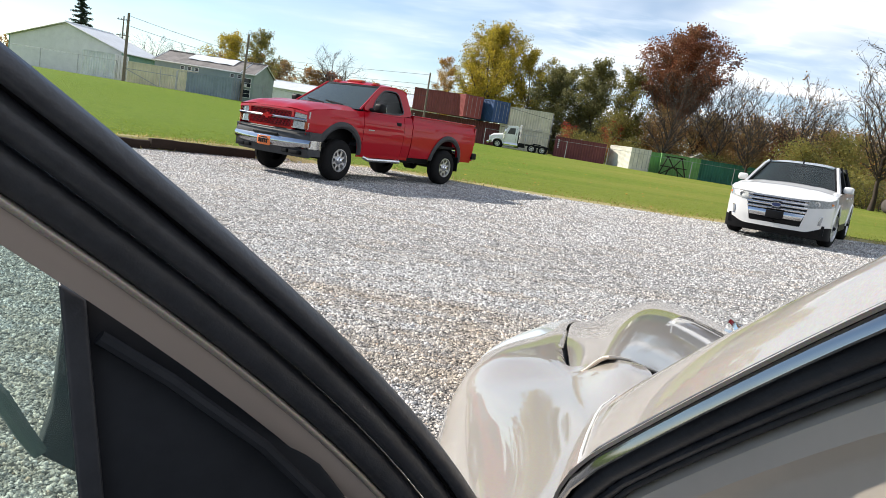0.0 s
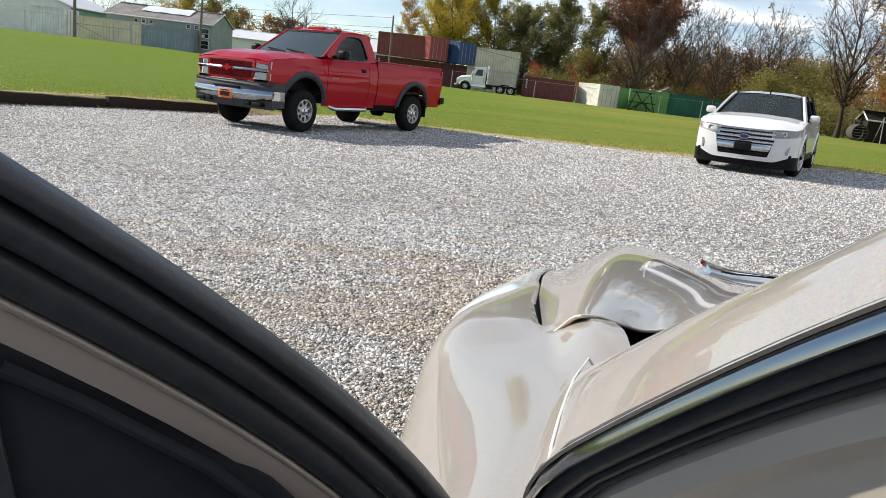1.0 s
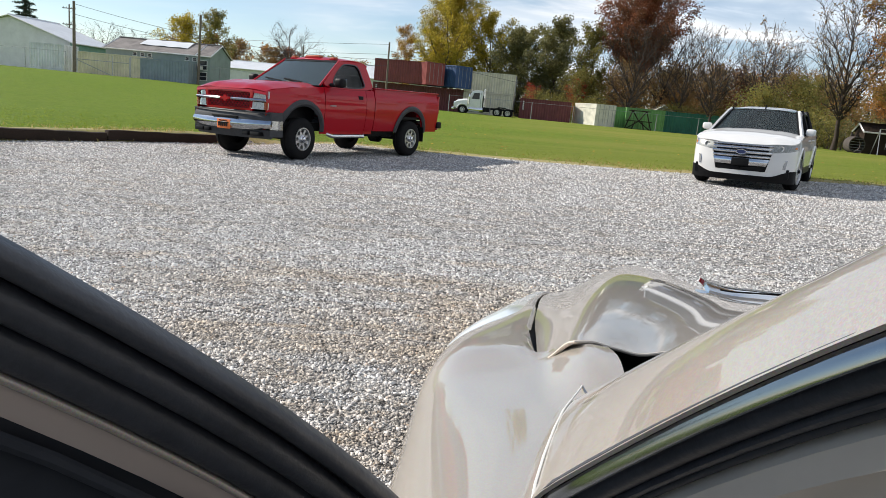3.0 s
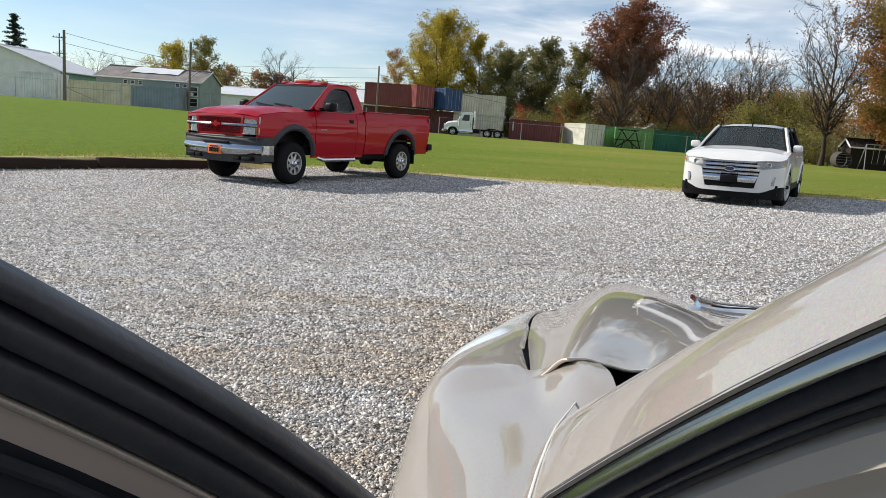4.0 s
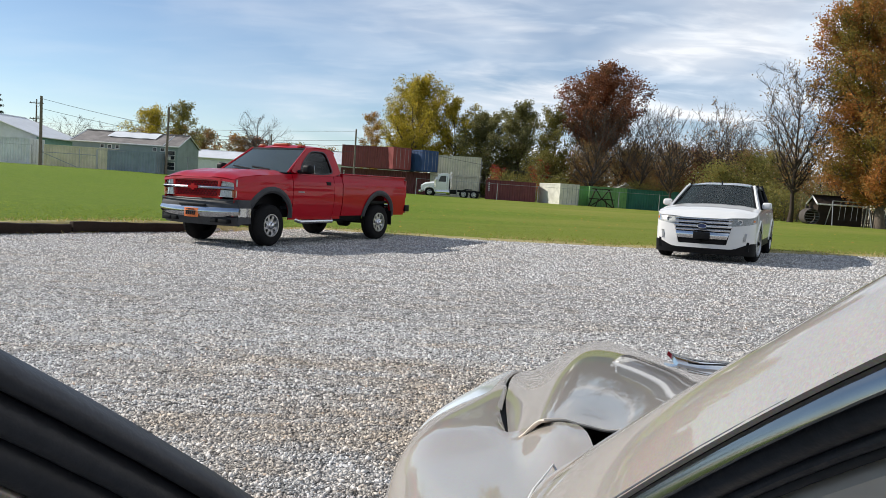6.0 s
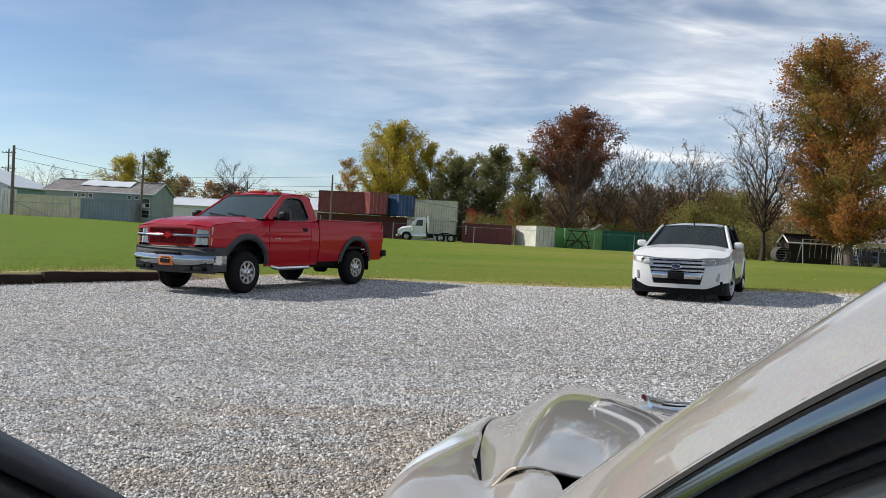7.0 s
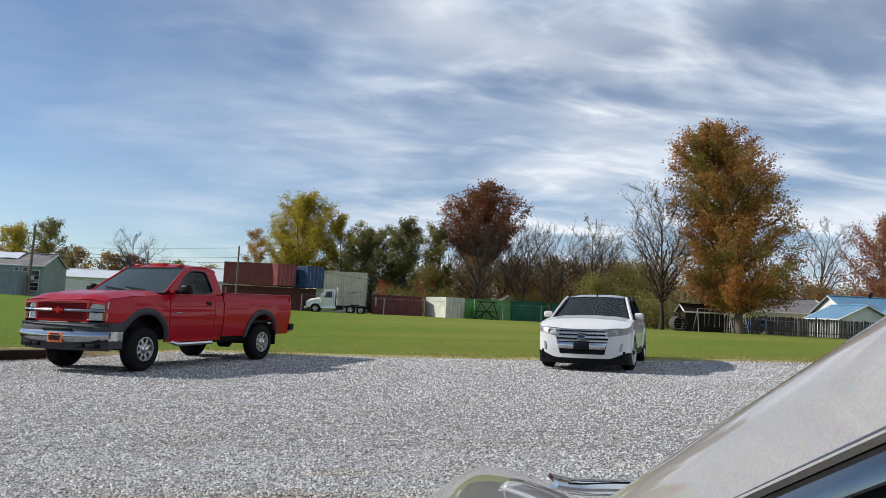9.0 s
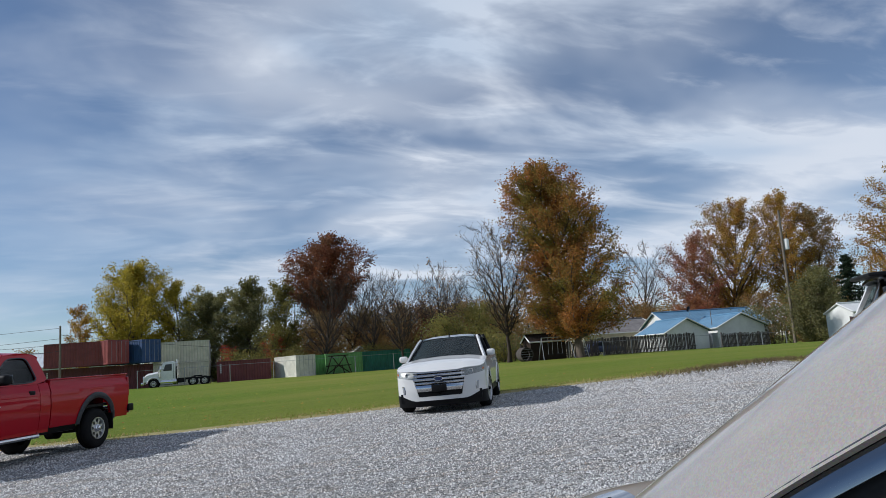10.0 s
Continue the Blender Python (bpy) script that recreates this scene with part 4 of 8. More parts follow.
def suv(name, m, label, style):
    """A tall five-door car: white body, black lower cladding. style 'open' shows the face with a chrome bar grille; 'rear' is the larger one seen from behind."""
    car = empty(name, m, label, "car", "parked cars")
    L = -2.825
    side = lambda x, z: 0.955 - 0.17 * smooth(0.15, 0.98, x) ** 2 - 0.10 * smooth(L - 0.2, L - 0.98, x) - 0.07 * ((z - 0.72) / 0.45) ** 2 * (1 if z > 0.72 else 0.6)
    belt = lambda x: along([(-3.75, 1.12), (-2.6, 1.10), (-0.6, 1.02), (-0.2, 1.0), (0.45, 0.955), (0.80, 0.86)], x)
    lo = lambda x: max(arch(0, 0.43, 0.42, 0.37)(x), arch(L, 0.43, 0.42, 0.37)(x))
    part("front_fender", panel(0.475, -0.50, lo, belt, side, 30, 9), WHITE, car)
    part("front_door", panel(-0.51, -1.50, lambda x: 0.42, belt, side, 12, 9), WHITE, car)
    part("rear_door", panel(-1.51, -2.42, lambda x: max(0.42, lo(x)), belt, side, 14, 9), WHITE, car)
    part("rear_quarter", panel(-2.43, -3.66, lo, belt, side, 30, 9), WHITE, car)
    part("sill_cladding", panel(-0.42, L + 0.42, lambda x: 0.28, lambda x: 0.43, lambda x, z: 0.925, 8, 3, 0.03), BLACK, car)
    part("arch_cladding", flare(0, 0.37, 0.41, 0.475, side, 0.018, 0.36), BLACK if style == "rear" else WHITE, car)
    part("arch_cladding", flare(L, 0.37, 0.41, 0.475, side, 0.018, 0.36), BLACK if style == "rear" else WHITE, car)
    hood = lambda x, y: along([(-0.30, 1.125), (0.30, 1.062), (0.55, 1.01), (0.75, 0.925), (0.90, 0.835)], x) - 0.085 * abs(y / 0.86) ** 2.2 + 0.014 * smooth(0.42, 0.52, abs(y))
    nose = lambda y, z: 0.40 + (0.50 - 0.10 * smooth(0.72, 0.95, z) + 0.03 * smooth(0.25, 0.5, z)) * max(0.0, 1 - (y / 0.935) ** 2) ** 0.31
    edge_z = lambda y: hood(nose(y, 0.86) + 0.008, y) - 0.008
    lip = lambda y: 0.262 + 0.13 * smooth(0.50, 0.92, abs(y))
    round_y = lambda y0, u: 0.934 * math.sin(lerp(math.asin(y0 / 0.934), math.pi / 2, u))
    part("hood", grid(20, 34, lambda u, v: (lambda y: (lambda x: (x, y, hood(x, y)))(lerp(nose(y, 0.86) + 0.008, -0.30, u)))(0.925 * math.sin(lerp(-1, 1, v) * math.pi / 2)), 0.018), WHITE, car)
    # front fascia: side cheeks, chin and lower cladding round the grille
    for s in (1, -1):
        part("fascia_cheek", grid(22, 16, lambda u, v: (lambda y, z: (nose(y, z), s * y, z))(round_y(lerp(0.42, 0.53, v), u), lerp(lip(round_y(0.42, u)) - 0.025, 0.705 + 0.085 * u, v)), 0.02), WHITE, car)
        part("headlight_bowl", grid(14, 5, lambda u, v: (lambda y: (lambda z: (nose(y, z) - 0.014, s * y, z))(lerp(0.68, edge_z(y) - 0.006, v)))(round_y(0.46, u * 0.97))), DARK_BOWL, car)
        part("headlight", grid(16, 5, lambda u, v: (lambda y: (lambda z: (nose(y, z) + 0.004, s * y, z))(lerp(0.700 + 0.085 * u, edge_z(y) - 0.002, v)))(round_y(0.51, u * 0.97)), 0.01), CLEAR, car, "clear swept headlight")
        part("headlight_projector", moved(lathe([(-0.03, 0.045), (0.03, 0.05), (0.03, 0.03), (0.0, 0.0)], 16, "x"), Matrix.Translation((nose(0.66, 0.80) - 0.03, s * 0.66, 0.795))), CHROME, car)
        part("indicator", grid(4, 3, lambda u, v: (lambda y, z: (nose(y, z) - 0.006, s * y, z))(round_y(0.51, lerp(0.66, 0.78, u)), lerp(0.80, 0.84, v)), 0.006), LAMP_AMBER, car, "amber indicator in the headlight")
        fog = new("fog_light")
        fog.parent = car
        slit = lambda y, z: (nose(y, z) + 0.006, s * y, z)
        part("recess", grid(3, 8, lambda u, v: slit(lerp(0.735, 0.775, u) + 0.02 * v, lerp(0.42, 0.575, v)), 0.006), STEEL, fog)
        part("chrome_trim", tube([slit(0.775, 0.42), slit(0.735, 0.42), slit(0.732, 0.49), slit(0.755, 0.575), slit(0.795, 0.575)], 0.008, 5), CHROME, fog)
    part("chin", grid(24, 4, lambda u, v: (lambda y, z: (nose(y, z) + 0.002, y, z))(lerp(-0.48, 0.48, u), lerp(0.24, 0.345, v)), 0.03), WHITE, car)
    part("lower_cladding", grid(40, 4, lambda u, v: (lambda w: (lambda y, z: (nose(y, z) + 0.014 - 0.04 * (1 - v), y * 1.006, z))(0.934 * math.sin(w * math.pi / 2), lerp(0.15, lip(0.934 * math.sin(w * math.pi / 2)), v)))(1.98 * u - 0.99), 0.015), BLACK, car, "black plastic lower bumper")
    part("grille_backing", grid(16, 6, lambda u, v: (lambda y, z: (nose(y, z) - 0.07, y, z))(lerp(-0.56, 0.56, u), lerp(0.33, 0.83, v)), 0.02), BLACK, car)
    grille = new("grille")
    grille.parent = car
    for z, h, w in ((0.822, 0.018, 0.54), (0.768, 0.046, 0.52), (0.694, 0.050, 0.53), (0.618, 0.046, 0.51)):
        part("grille_bar", grid(20, 4, lambda u, v: (lambda y: (nose(y, z) + 0.020 - 0.012 * v + 0.022 * math.sin(v * math.pi), y, z + lerp(-h / 2, h / 2, v)))(lerp(-w, w, u)), 0.02), CHROME, grille, "chrome grille bar")
    part("chrome_chin", grid(24, 6, lambda u, v: (lambda w, z: (nose(w, z) + 0.010 + 0.030 * math.sin(math.pi * v) ** 0.7, w, z))(lerp(-1, 1, u) * lerp(0.45, 0.505, v), lerp(0.45, 0.58, v)), 0.02), CHROME, grille, "chrome chin under the grille bars")
    part("lower_intake", ring([(-0.455, 0.445), (-0.41, 0.345), (0.41, 0.345), (0.455, 0.445)], [(-0.02, 0.41), (-0.02, 0.38), (0.02, 0.38), (0.02, 0.41)], lambda p: (nose(p[0], p[1]) + 0.008, p[0], p[1]), 0.03), BLACK, grille, "black lower intake")
    badge = lathe([(0, 0.0), (0, 0.088), (0.012, 0.082), (0.014, 0.0)], 28, "x")
    for v in badge.verts:
        v.co.z *= 0.42
    part("badge", moved(badge, Matrix.Translation((nose(0, 0.69) + 0.038, 0, 0.694))), plain("blue_badge", (0.008, 0.02, 0.09), 0.4, coat=0.15), grille, "blue oval badge")
    part("badge_rim", tube([(nose(0, 0.69) + 0.050, 0.09 * math.cos(k * 0.2618), 0.694 + 0.04 * math.sin(k * 0.2618)) for k in range(25)], 0.006, 5), CHROME, grille)
    part("plate_bracket", box(nose(0, 0.5) + 0.035, nose(0, 0.5) + 0.055, -0.155, 0.155, 0.435, 0.575, 0.008), BLACK, car, "empty black plate bracket")
    # glasshouse
    top = 1.575 if style == "open" else 1.70
    gh = lambda p: (p[0], 0.885 - 0.235 * (p[1] - 1.03) / 0.60 - (0.04 * smooth(-2.9, -3.6, p[0])), p[1])
    out = [(-0.18, 0.99), (-0.62, 1.27), (-1.06, 1.50), (-1.5, top - 0.045), (-2.3, top - 0.035), (-3.0, top - 0.09), (-3.42, top - 0.17), (-3.62, 1.12), (-2.6, 1.09), (-1.4, 1.05)]
    inn = [(-0.55, 1.06), (-0.78, 1.24), (-1.14, top - 0.145), (-1.5, top - 0.09), (-2.3, top - 0.08), (-2.9, top - 0.135), (-3.18, top - 0.22), (-3.22, 1.18), (-2.6, 1.13), (-1.4, 1.09)]
    if style == "rear":
        inn[5:8] = [(-2.95, top - 0.13), (-3.38, top - 0.23), (-3.54, 1.17)]
    part("roof_frame", mirrored(ring(out, inn, gh, 0.04)), WHITE, car)
    sg = bmesh.new()
    sg.faces.new([sg.verts.new(Vector(gh(p)) - Vector((0, 0.012, 0))) for p in inn])
    bmesh.ops.solidify(sg, geom=sg.faces[:], thickness=0.006)
    part("side_window", mirrored(sg), GLASS, car)
    seal = None
    for a, c in zip(inn, inn[1:] + inn[:1]):
        seal = tube([gh(a), gh(c)], 0.014, 5, seal)
    part("window_seal", mirrored(seal), RUBBER, car)
    part("door_pillar", mirrored(tube([gh((-1.50, 1.07)), gh((-1.56, 1.55))], 0.035, 6)), BLACK, car)
    part("rear_door_pillar", mirrored(tube([gh((-2.42, 1.11)), gh((-2.62, 1.55))], 0.04, 6)), BLACK, car)
    ws = lambda u, v: (lambda y: (lerp(-0.14, -1.10, v) - 0.20 * (y / 0.85) ** 2 * (1 - 0.3 * v), y * lerp(1.0, 0.755, v), lerp(1.03, top - 0.055, v) + 0.02 * (1 - (2 * u - 1) ** 2)))(lerp(-0.84, 0.84, u))
    part("windscreen", grid(20, 8, ws, 0.006), SUV_SCREEN, car)
    part("windscreen_band", mirrored(tube([ws(0.985, k / 6) for k in range(7)], 0.016, 5)), BLACK, car)
    part("screen_pillar", mirrored(tube([Vector(ws(1.015, k / 8)) + Vector((-0.015, 0.012, 0.004)) for k in range(9)], [0.020] + [0.030] * 8, 7)), WHITE, car)
    part("cowl", grid(16, 2, lambda u, v: (lerp(-0.08, -0.26, v) - 0.20 * (2 * u - 1) ** 2, lerp(-0.84, 0.84, u), lerp(1.045, 1.07, v)), 0.02), BLACK, car)
    part("roof", grid(24, 16, lambda u, v: (lambda y: (lambda x: (x, y, along([(-3.45, top - 0.13), (-2.6, top + 0.01), (-1.7, top + 0.02), (-1.15, top - 0.04)], x) - 0.06 * (2 * v - 1) ** 4))(lerp(-1.08, -3.45, u) - 0.06 * (2 * v - 1) ** 2))(lerp(-0.64, 0.64, v)), 0.04), plain("black_glass_roof", (0.012, 0.013, 0.015), 0.12, wear=0.2, coat=0.6), car, "black glass roof panel")
    part("roof_rail", mirrored(tube([(-1.4, 0.645, top - 0.055), (-2.0, 0.655, top - 0.02), (-3.2, 0.64, top - 0.08)], 0.018, 6)), BLACK if style == "rear" else WHITE, car)
    part("antenna", tube([(-1.35, 0.0, top - 0.01), (-1.42, 0.0, top + 0.06)], [0.018, 0.006], 6), BLACK, car)
    rear = lambda u, v: (lambda y: (lerp(-3.74, -3.42, smooth(0.25, 1.0, v)) + 0.12 * (y / 0.9) ** 2, y * lerp(1.0, 0.72, smooth(0.4, 1, v)), lerp(0.42, top - 0.13, v)))(lerp(-0.86, 0.86, u))
    part("tailgate", grid(18, 12, lambda u, v: rear(u, v * 0.58), 0.03), WHITE, car)
    part("rear_window", grid(14, 6, lambda u, v: rear(lerp(0.06, 0.94, u), lerp(0.60, 0.97, v)), 0.006), GLASS, car)
    part("rear_frame", mirrored(grid(2, 8, lambda u, v: rear(lerp(0.93, 1.0, u), lerp(0.56, 1.0, v)), 0.03)), BLACK if style == "rear" else WHITE, car)
    part("spoiler", box(-3.66, -3.38, -0.60, 0.60, top - 0.15, top - 0.10, 0.02), BLACK if style == "rear" else WHITE, car)
    part("rear_bumper", grid(20, 4, lambda u, v: (lambda y: (-3.80 + 0.16 * (y / 0.9) ** 2, y, lerp(0.44, 0.68, v)))(lerp(-0.92, 0.92, u)), 0.06), WHITE, car)
    part("rear_cladding", grid(20, 4, lambda u, v: (lambda y: (-3.80 + 0.18 * (y / 0.9) ** 2 + 0.06 * (1 - v), y, lerp(0.26, 0.445, v)))(lerp(-0.93, 0.93, u)), 0.06), BLACK, car)
    for s in (1, -1):
        part("tail_light", grid(5, 6, lambda u, v: (lerp(-3.70, -3.50, u), s * lerp(0.80, 0.905, smooth(0, 1, u)), lerp(0.93, 1.09 - 0.05 * u, v)), 0.02), plain("dark_red_lens", (0.06, 0.020, 0.022), 0.15, coat=0.6), car, "dark red wraparound tail light")
        mirror = new("door_mirror")
        mirror.parent = car
        hb = box(-0.72, -0.56, 0.90, 1.085, 1.05, 1.19, 0.06, 5)
        part("mirror_housing", moved(hb, Matrix.Diagonal((1, s, 1, 1))), WHITE, mirror)
        part("mirror_arm", tube([(-0.62, s * 0.84, 1.06), (-0.64, s * 0.98, 1.09)], 0.03, 8), BLACK, mirror)
        part("mirror_glass", box(-0.728, -0.722, s * 0.995 - 0.075, s * 0.995 + 0.075, 1.065, 1.175, 0.002), CHROME, mirror)
        for x in (-1.40, -2.34):
            part("door_handle", box(x - 0.09, x + 0.09, s * 0.945 - 0.015, s * 0.945 + 0.015, 0.93, 0.965, 0.012), WHITE, car)
        part("wiper", tube([(-0.24, s * 0.1 + 0.35, 1.09), (-0.36, s * 0.1 - 0.2, 1.115)], 0.01, 5), BLACK, car)
    if style == "rear":
        part("fuel_door_seam", moved(lathe([(-0.004, 0.074), (0.004, 0.074), (0.004, 0.082), (-0.004, 0.082)], 28, caps=False), Matrix.Translation((-3.02, -side(-3.02, 0.92) - 0.002, 0.92))), GREY, car)
    else:
        part("fuel_door", box(-3.05, -2.88, -0.945, -0.935, 0.80, 0.96, 0.003), WHITE, car)
    part("exhaust_tip", tube([(-3.72, -0.55, 0.27), (-3.84, -0.55, 0.27)], 0.04, 12), CHROME, car)
    part("wheel_housing", mirrored(box(-0.44, 0.44, 0.5, 0.90, 0.55, 0.80)), BLACK, car)
    part("wheel_housing", mirrored(box(L - 0.44, L + 0.44, 0.5, 0.90, 0.55, 0.80)), BLACK, car)
    part("underbody", box(-3.6, 0.75, -0.84, 0.84, 0.24, 0.42), BLACK, car)
    part("cabin_floor", box(-3.5, -0.3, -0.86, 0.86, 0.42, 0.50), DARK, car)
    part("dashboard", box(-0.85, -0.22, -0.80, 0.80, 0.75, 1.03, 0.06), DASH, car)
    part("steering_wheel", moved(lathe([(-0.012, 0.16), (0.0, 0.18), (0.012, 0.16)], 20, "x"), pose(-0.95, 0.37, 1.02, 0, -22, 0)), DARK, car)
    for y in (-0.38, 0.38):
        for x in (-1.55, -2.55):
            seat = new("seat")
            seat.parent = car
            part("cushion", box(x, x + 0.5, y - 0.26, y + 0.26, 0.52, 0.72, 0.06), CLOTH, seat)
            part("backrest", moved(box(-0.08, 0.08, y - 0.25, y + 0.25, 0, 0.62, 0.06), pose(x - 0.02, 0, 0.68, 0, -14, 0)), CLOTH, seat)
            part("headrest", box(x - 0.24, x - 0.12, y - 0.13, y + 0.13, 1.30, 1.46, 0.04), CLOTH, seat)
    part("inner_mirror", box(-1.02, -0.98, -0.12, 0.12, 1.42, 1.49, 0.02), BLACK, car)
    for x in (0, L):
        for s in (1, -1):
            wheel(car, x, s * 0.83, 0.37, 0.245, 0.255, "car", -6 if x == 0 else 0)
    return car


suv("white_suv", on_gravel(4.845, 14.93, -116.2), "white mid-size SUV with chrome bar grille parked on the gravel edge", "open")
suv("white_suv", on_gravel(10.9, 4.85, -38.0), "larger white SUV with black wheel arches parked on the gravel", "rear")


# ---- yard beyond the field ----
def container_paint(name, color):
    return plain(name, color, 0.55, wear=0.13, scale=1.1, grain=14, relief=0.1)


C_RED = container_paint("oxide_red", (0.20, 0.042, 0.038))
C_RED2 = container_paint("brick_red", (0.25, 0.045, 0.040))
C_DARK = container_paint("maroon", (0.14, 0.028, 0.030))
C_BLUE = container_paint("deep_blue", (0.02, 0.06, 0.16))
C_CREAM = container_paint("cream", (0.62, 0.57, 0.44))
C_WHITE = container_paint("off_white", (0.68, 0.66, 0.57))
C_GREEN = container_paint("leaf_green", (0.16, 0.36, 0.11))
C_DGREEN = container_paint("dark_green", (0.02, 0.15, 0.10))
C_GREY = container_paint("pale_grey", (0.66, 0.68, 0.70))
C_STEEL = container_paint("blue_grey", (0.22, 0.27, 0.31))
C_BEIGE = container_paint("dull_beige", (0.66, 0.59, 0.43))


def container(x, y, z, length, turn, mat, label, height=2.5, marks=0, sunlit_end_mat=None):
    """A shipping container with one bottom corner at (x, y, z), its long side running along turn degrees."""
    c = empty("shipping_container", pose(x, y, z, 0, 0, turn), label, "container", "shipping containers")
    w, rib = 2.44, 0.30
    n = max(2, int(length / rib))

    def wall(length_, n_, place):
        pts = []
        for k in range(n_):
            a, s = length_ * k / n_, length_ / n_
            pts += [(a, 0), (a + s * 0.3, 0), (a + s * 0.5, 0.04), (a + s * 0.8, 0.04)]
        pts.append((length_, 0))
        b = bmesh.new()
        lo = [b.verts.new(place(a, d, 0.14)) for a, d in pts]
        hi = [b.verts.new(place(a, d, height - 0.1)) for a, d in pts]
        for k in range(len(pts) - 1):
            b.faces.new((lo[k], lo[k + 1], hi[k + 1], hi[k]))
        return b

    part("side_wall", wall(length, n, lambda a, d, h: (a, 0.02 + d, h)), mat, c, smooth=False)
    part("side_wall", wall(length, n, lambda a, d, h: (a, w - 0.02 - d, h)), mat, c, smooth=False)
    # sun on the end faces is put in as a lighter paint
    part("end_wall", wall(w, 8, lambda a, d, h: (0.02 + d, a, h)), sunlit_end_mat or mat, c, smooth=False)
    part("roof_panel", box(0.02, length - 0.02, 0.03, w - 0.03, height - 0.10, height - 0.05), mat, c, smooth=False)
    part("floor", box(0.02, length - 0.02, 0.03, w - 0.03, 0.08, 0.16), DARK, c, smooth=False)
    frame = None
    for xx in (0, length - 0.12):
        for yy in (0, w - 0.12):
            frame = box(xx, xx + 0.12, yy, yy + 0.12, 0, height, 0.01, 1, frame)
    for zz, h in ((0, 0.15), (height - 0.1, 0.1)):
        for yy in (0, w - 0.08):
            frame = box(0.1, length - 0.1, yy, yy + 0.08, zz, zz + h, bm=frame)
        for xx in (0, length - 0.08):
            frame = box(xx, xx + 0.08, 0.1, w - 0.1, zz, zz + h, bm=frame)
    part("corner_frame", frame, mat, c, smooth=False)
    for s in (0, 1):
        door = part("door", box(length - 0.05, length, 0.12 + s * (w / 2 - 0.11), w / 2 - 0.01 + s * (w / 2 - 0.11), 0.15, height - 0.1, 0.01, 1), sunlit_end_mat or mat, c, smooth=False)
        for k in (0.3, 0.75):
            yy = lerp(0.12, w / 2, k) + s * (w / 2 - 0.11)
            part("lock_rod", tube([(length + 0.03, yy, 0.15), (length + 0.03, yy, height - 0.1)], 0.02, 6), STEEL, door)
    for k in range(marks):
        at = 0.4 + 0.12 * (k // 5)
        part("lettering", box(at - 0.05, at + 0.12, -0.006, 0.012, height - 0.45 - 0.22 * (k % 5), height - 0.32 - 0.22 * (k % 5)), SIDING_WHITE, c, smooth=False)
    return c


# stacked reds and blue, then the row along the fence
container(-16.9, 89.6, 0.25, 12.1, -3, C_DARK, "maroon shipping container at the bottom of a stack", 2.9, 3)
container(-16.6, 88.3, 3.3, 6.05, -8, C_RED, "oxide-red shipping container stacked on another", 2.6, sunlit_end_mat=C_RED2)
container(-16.8, 93.4, 0.25, 12.1, -3, C_DARK, "maroon shipping container at the back of a stack", 2.9)
container(-13.4, 91.2, 3.3, 6.05, -56, C_RED2, "brick-red shipping container with doors facing the field, on a stack", 2.6, 4)
container(-10.5, 91.4, 3.25, 6.05, -50, C_BLUE, "deep blue shipping container on a stack", 2.55, 1)
container(-5.6, 88.6, 0.45, 6.05, -4, C_CREAM, "cream shipping container under another", 2.45)
container(-5.6, 88.6, 2.95, 6.05, -4, C_CREAM, "cream shipping container stacked on another", 2.45)
# the brick-red end paints in the sun that falls on it
container(1.25, 87.6, 0.35, 6.05, -2, C_DARK, "maroon shipping container standing on the grass", 2.45, 5, C_RED2)
container(7.9, 89.4, 0.4, 6.05, -72, C_WHITE, "off-white shipping container beside the maroon one", 2.45)
container(9.2, 87.6, 0.4, 2.6, -4, C_WHITE, "short off-white storage container", 2.4)
container(11.3, 88.2, 0.4, 6.6, -7, C_GREEN, "leaf-green shipping container with patched panels", 2.4)
container(13.6, 86.6, 0.38, 4.4, -4, C_GREEN, "leaf-green shipping container set forward of another", 2.45)
container(18.1, 87.0, 0.42, 6.05, -3, C_DGREEN, "dark green shipping container under bushes", 2.4)
container(-50.0, 73.0, 0.9, 3.9, -2, C_GREY, "pale grey storage container beside the white workshop", 2.65)
container(-43.2, 70.5, 0.75, 6.6, -1, C_BEIGE, "dull beige container behind the gate", 2.25)
container(-36.6, 70.3, 0.7, 4.9, -1, C_STEEL, "blue-grey container behind the fence", 2.2)


def metal_rack(x, y, z):
    r = empty("metal_rack", pose(x, y, z, 0, 0, -4), "rusty dark steel trestle rack against the green container", "rack")
    L = 2.95
    for f in (0.0, 0.28):
        for a, c in (((0, 0), (L, 0)), ((0, 0.95), (L, 0.95)), ((0.3, 2.1), (L - 0.3, 2.1)), ((0, 0), (0.7, 2.1)), ((L, 0), (L - 0.7, 2.1)), ((0.1, 0), (L / 2, 0.95)), ((L - 0.1, 0), (L / 2, 0.95)), ((0.7, 2.1), (L / 2, 0.95)), ((L - 0.7, 2.1), (L / 2, 0.95)), ((0.8, 0), (1.1, 0.95)), ((L - 0.8, 0), (L - 1.1, 0.95))):
            part("bar", tube([(a[0], f, a[1]), (c[0], f, c[1])], 0.055, 5), TIMBER, r)


metal_rack(13.4, 85.1, 0.42)


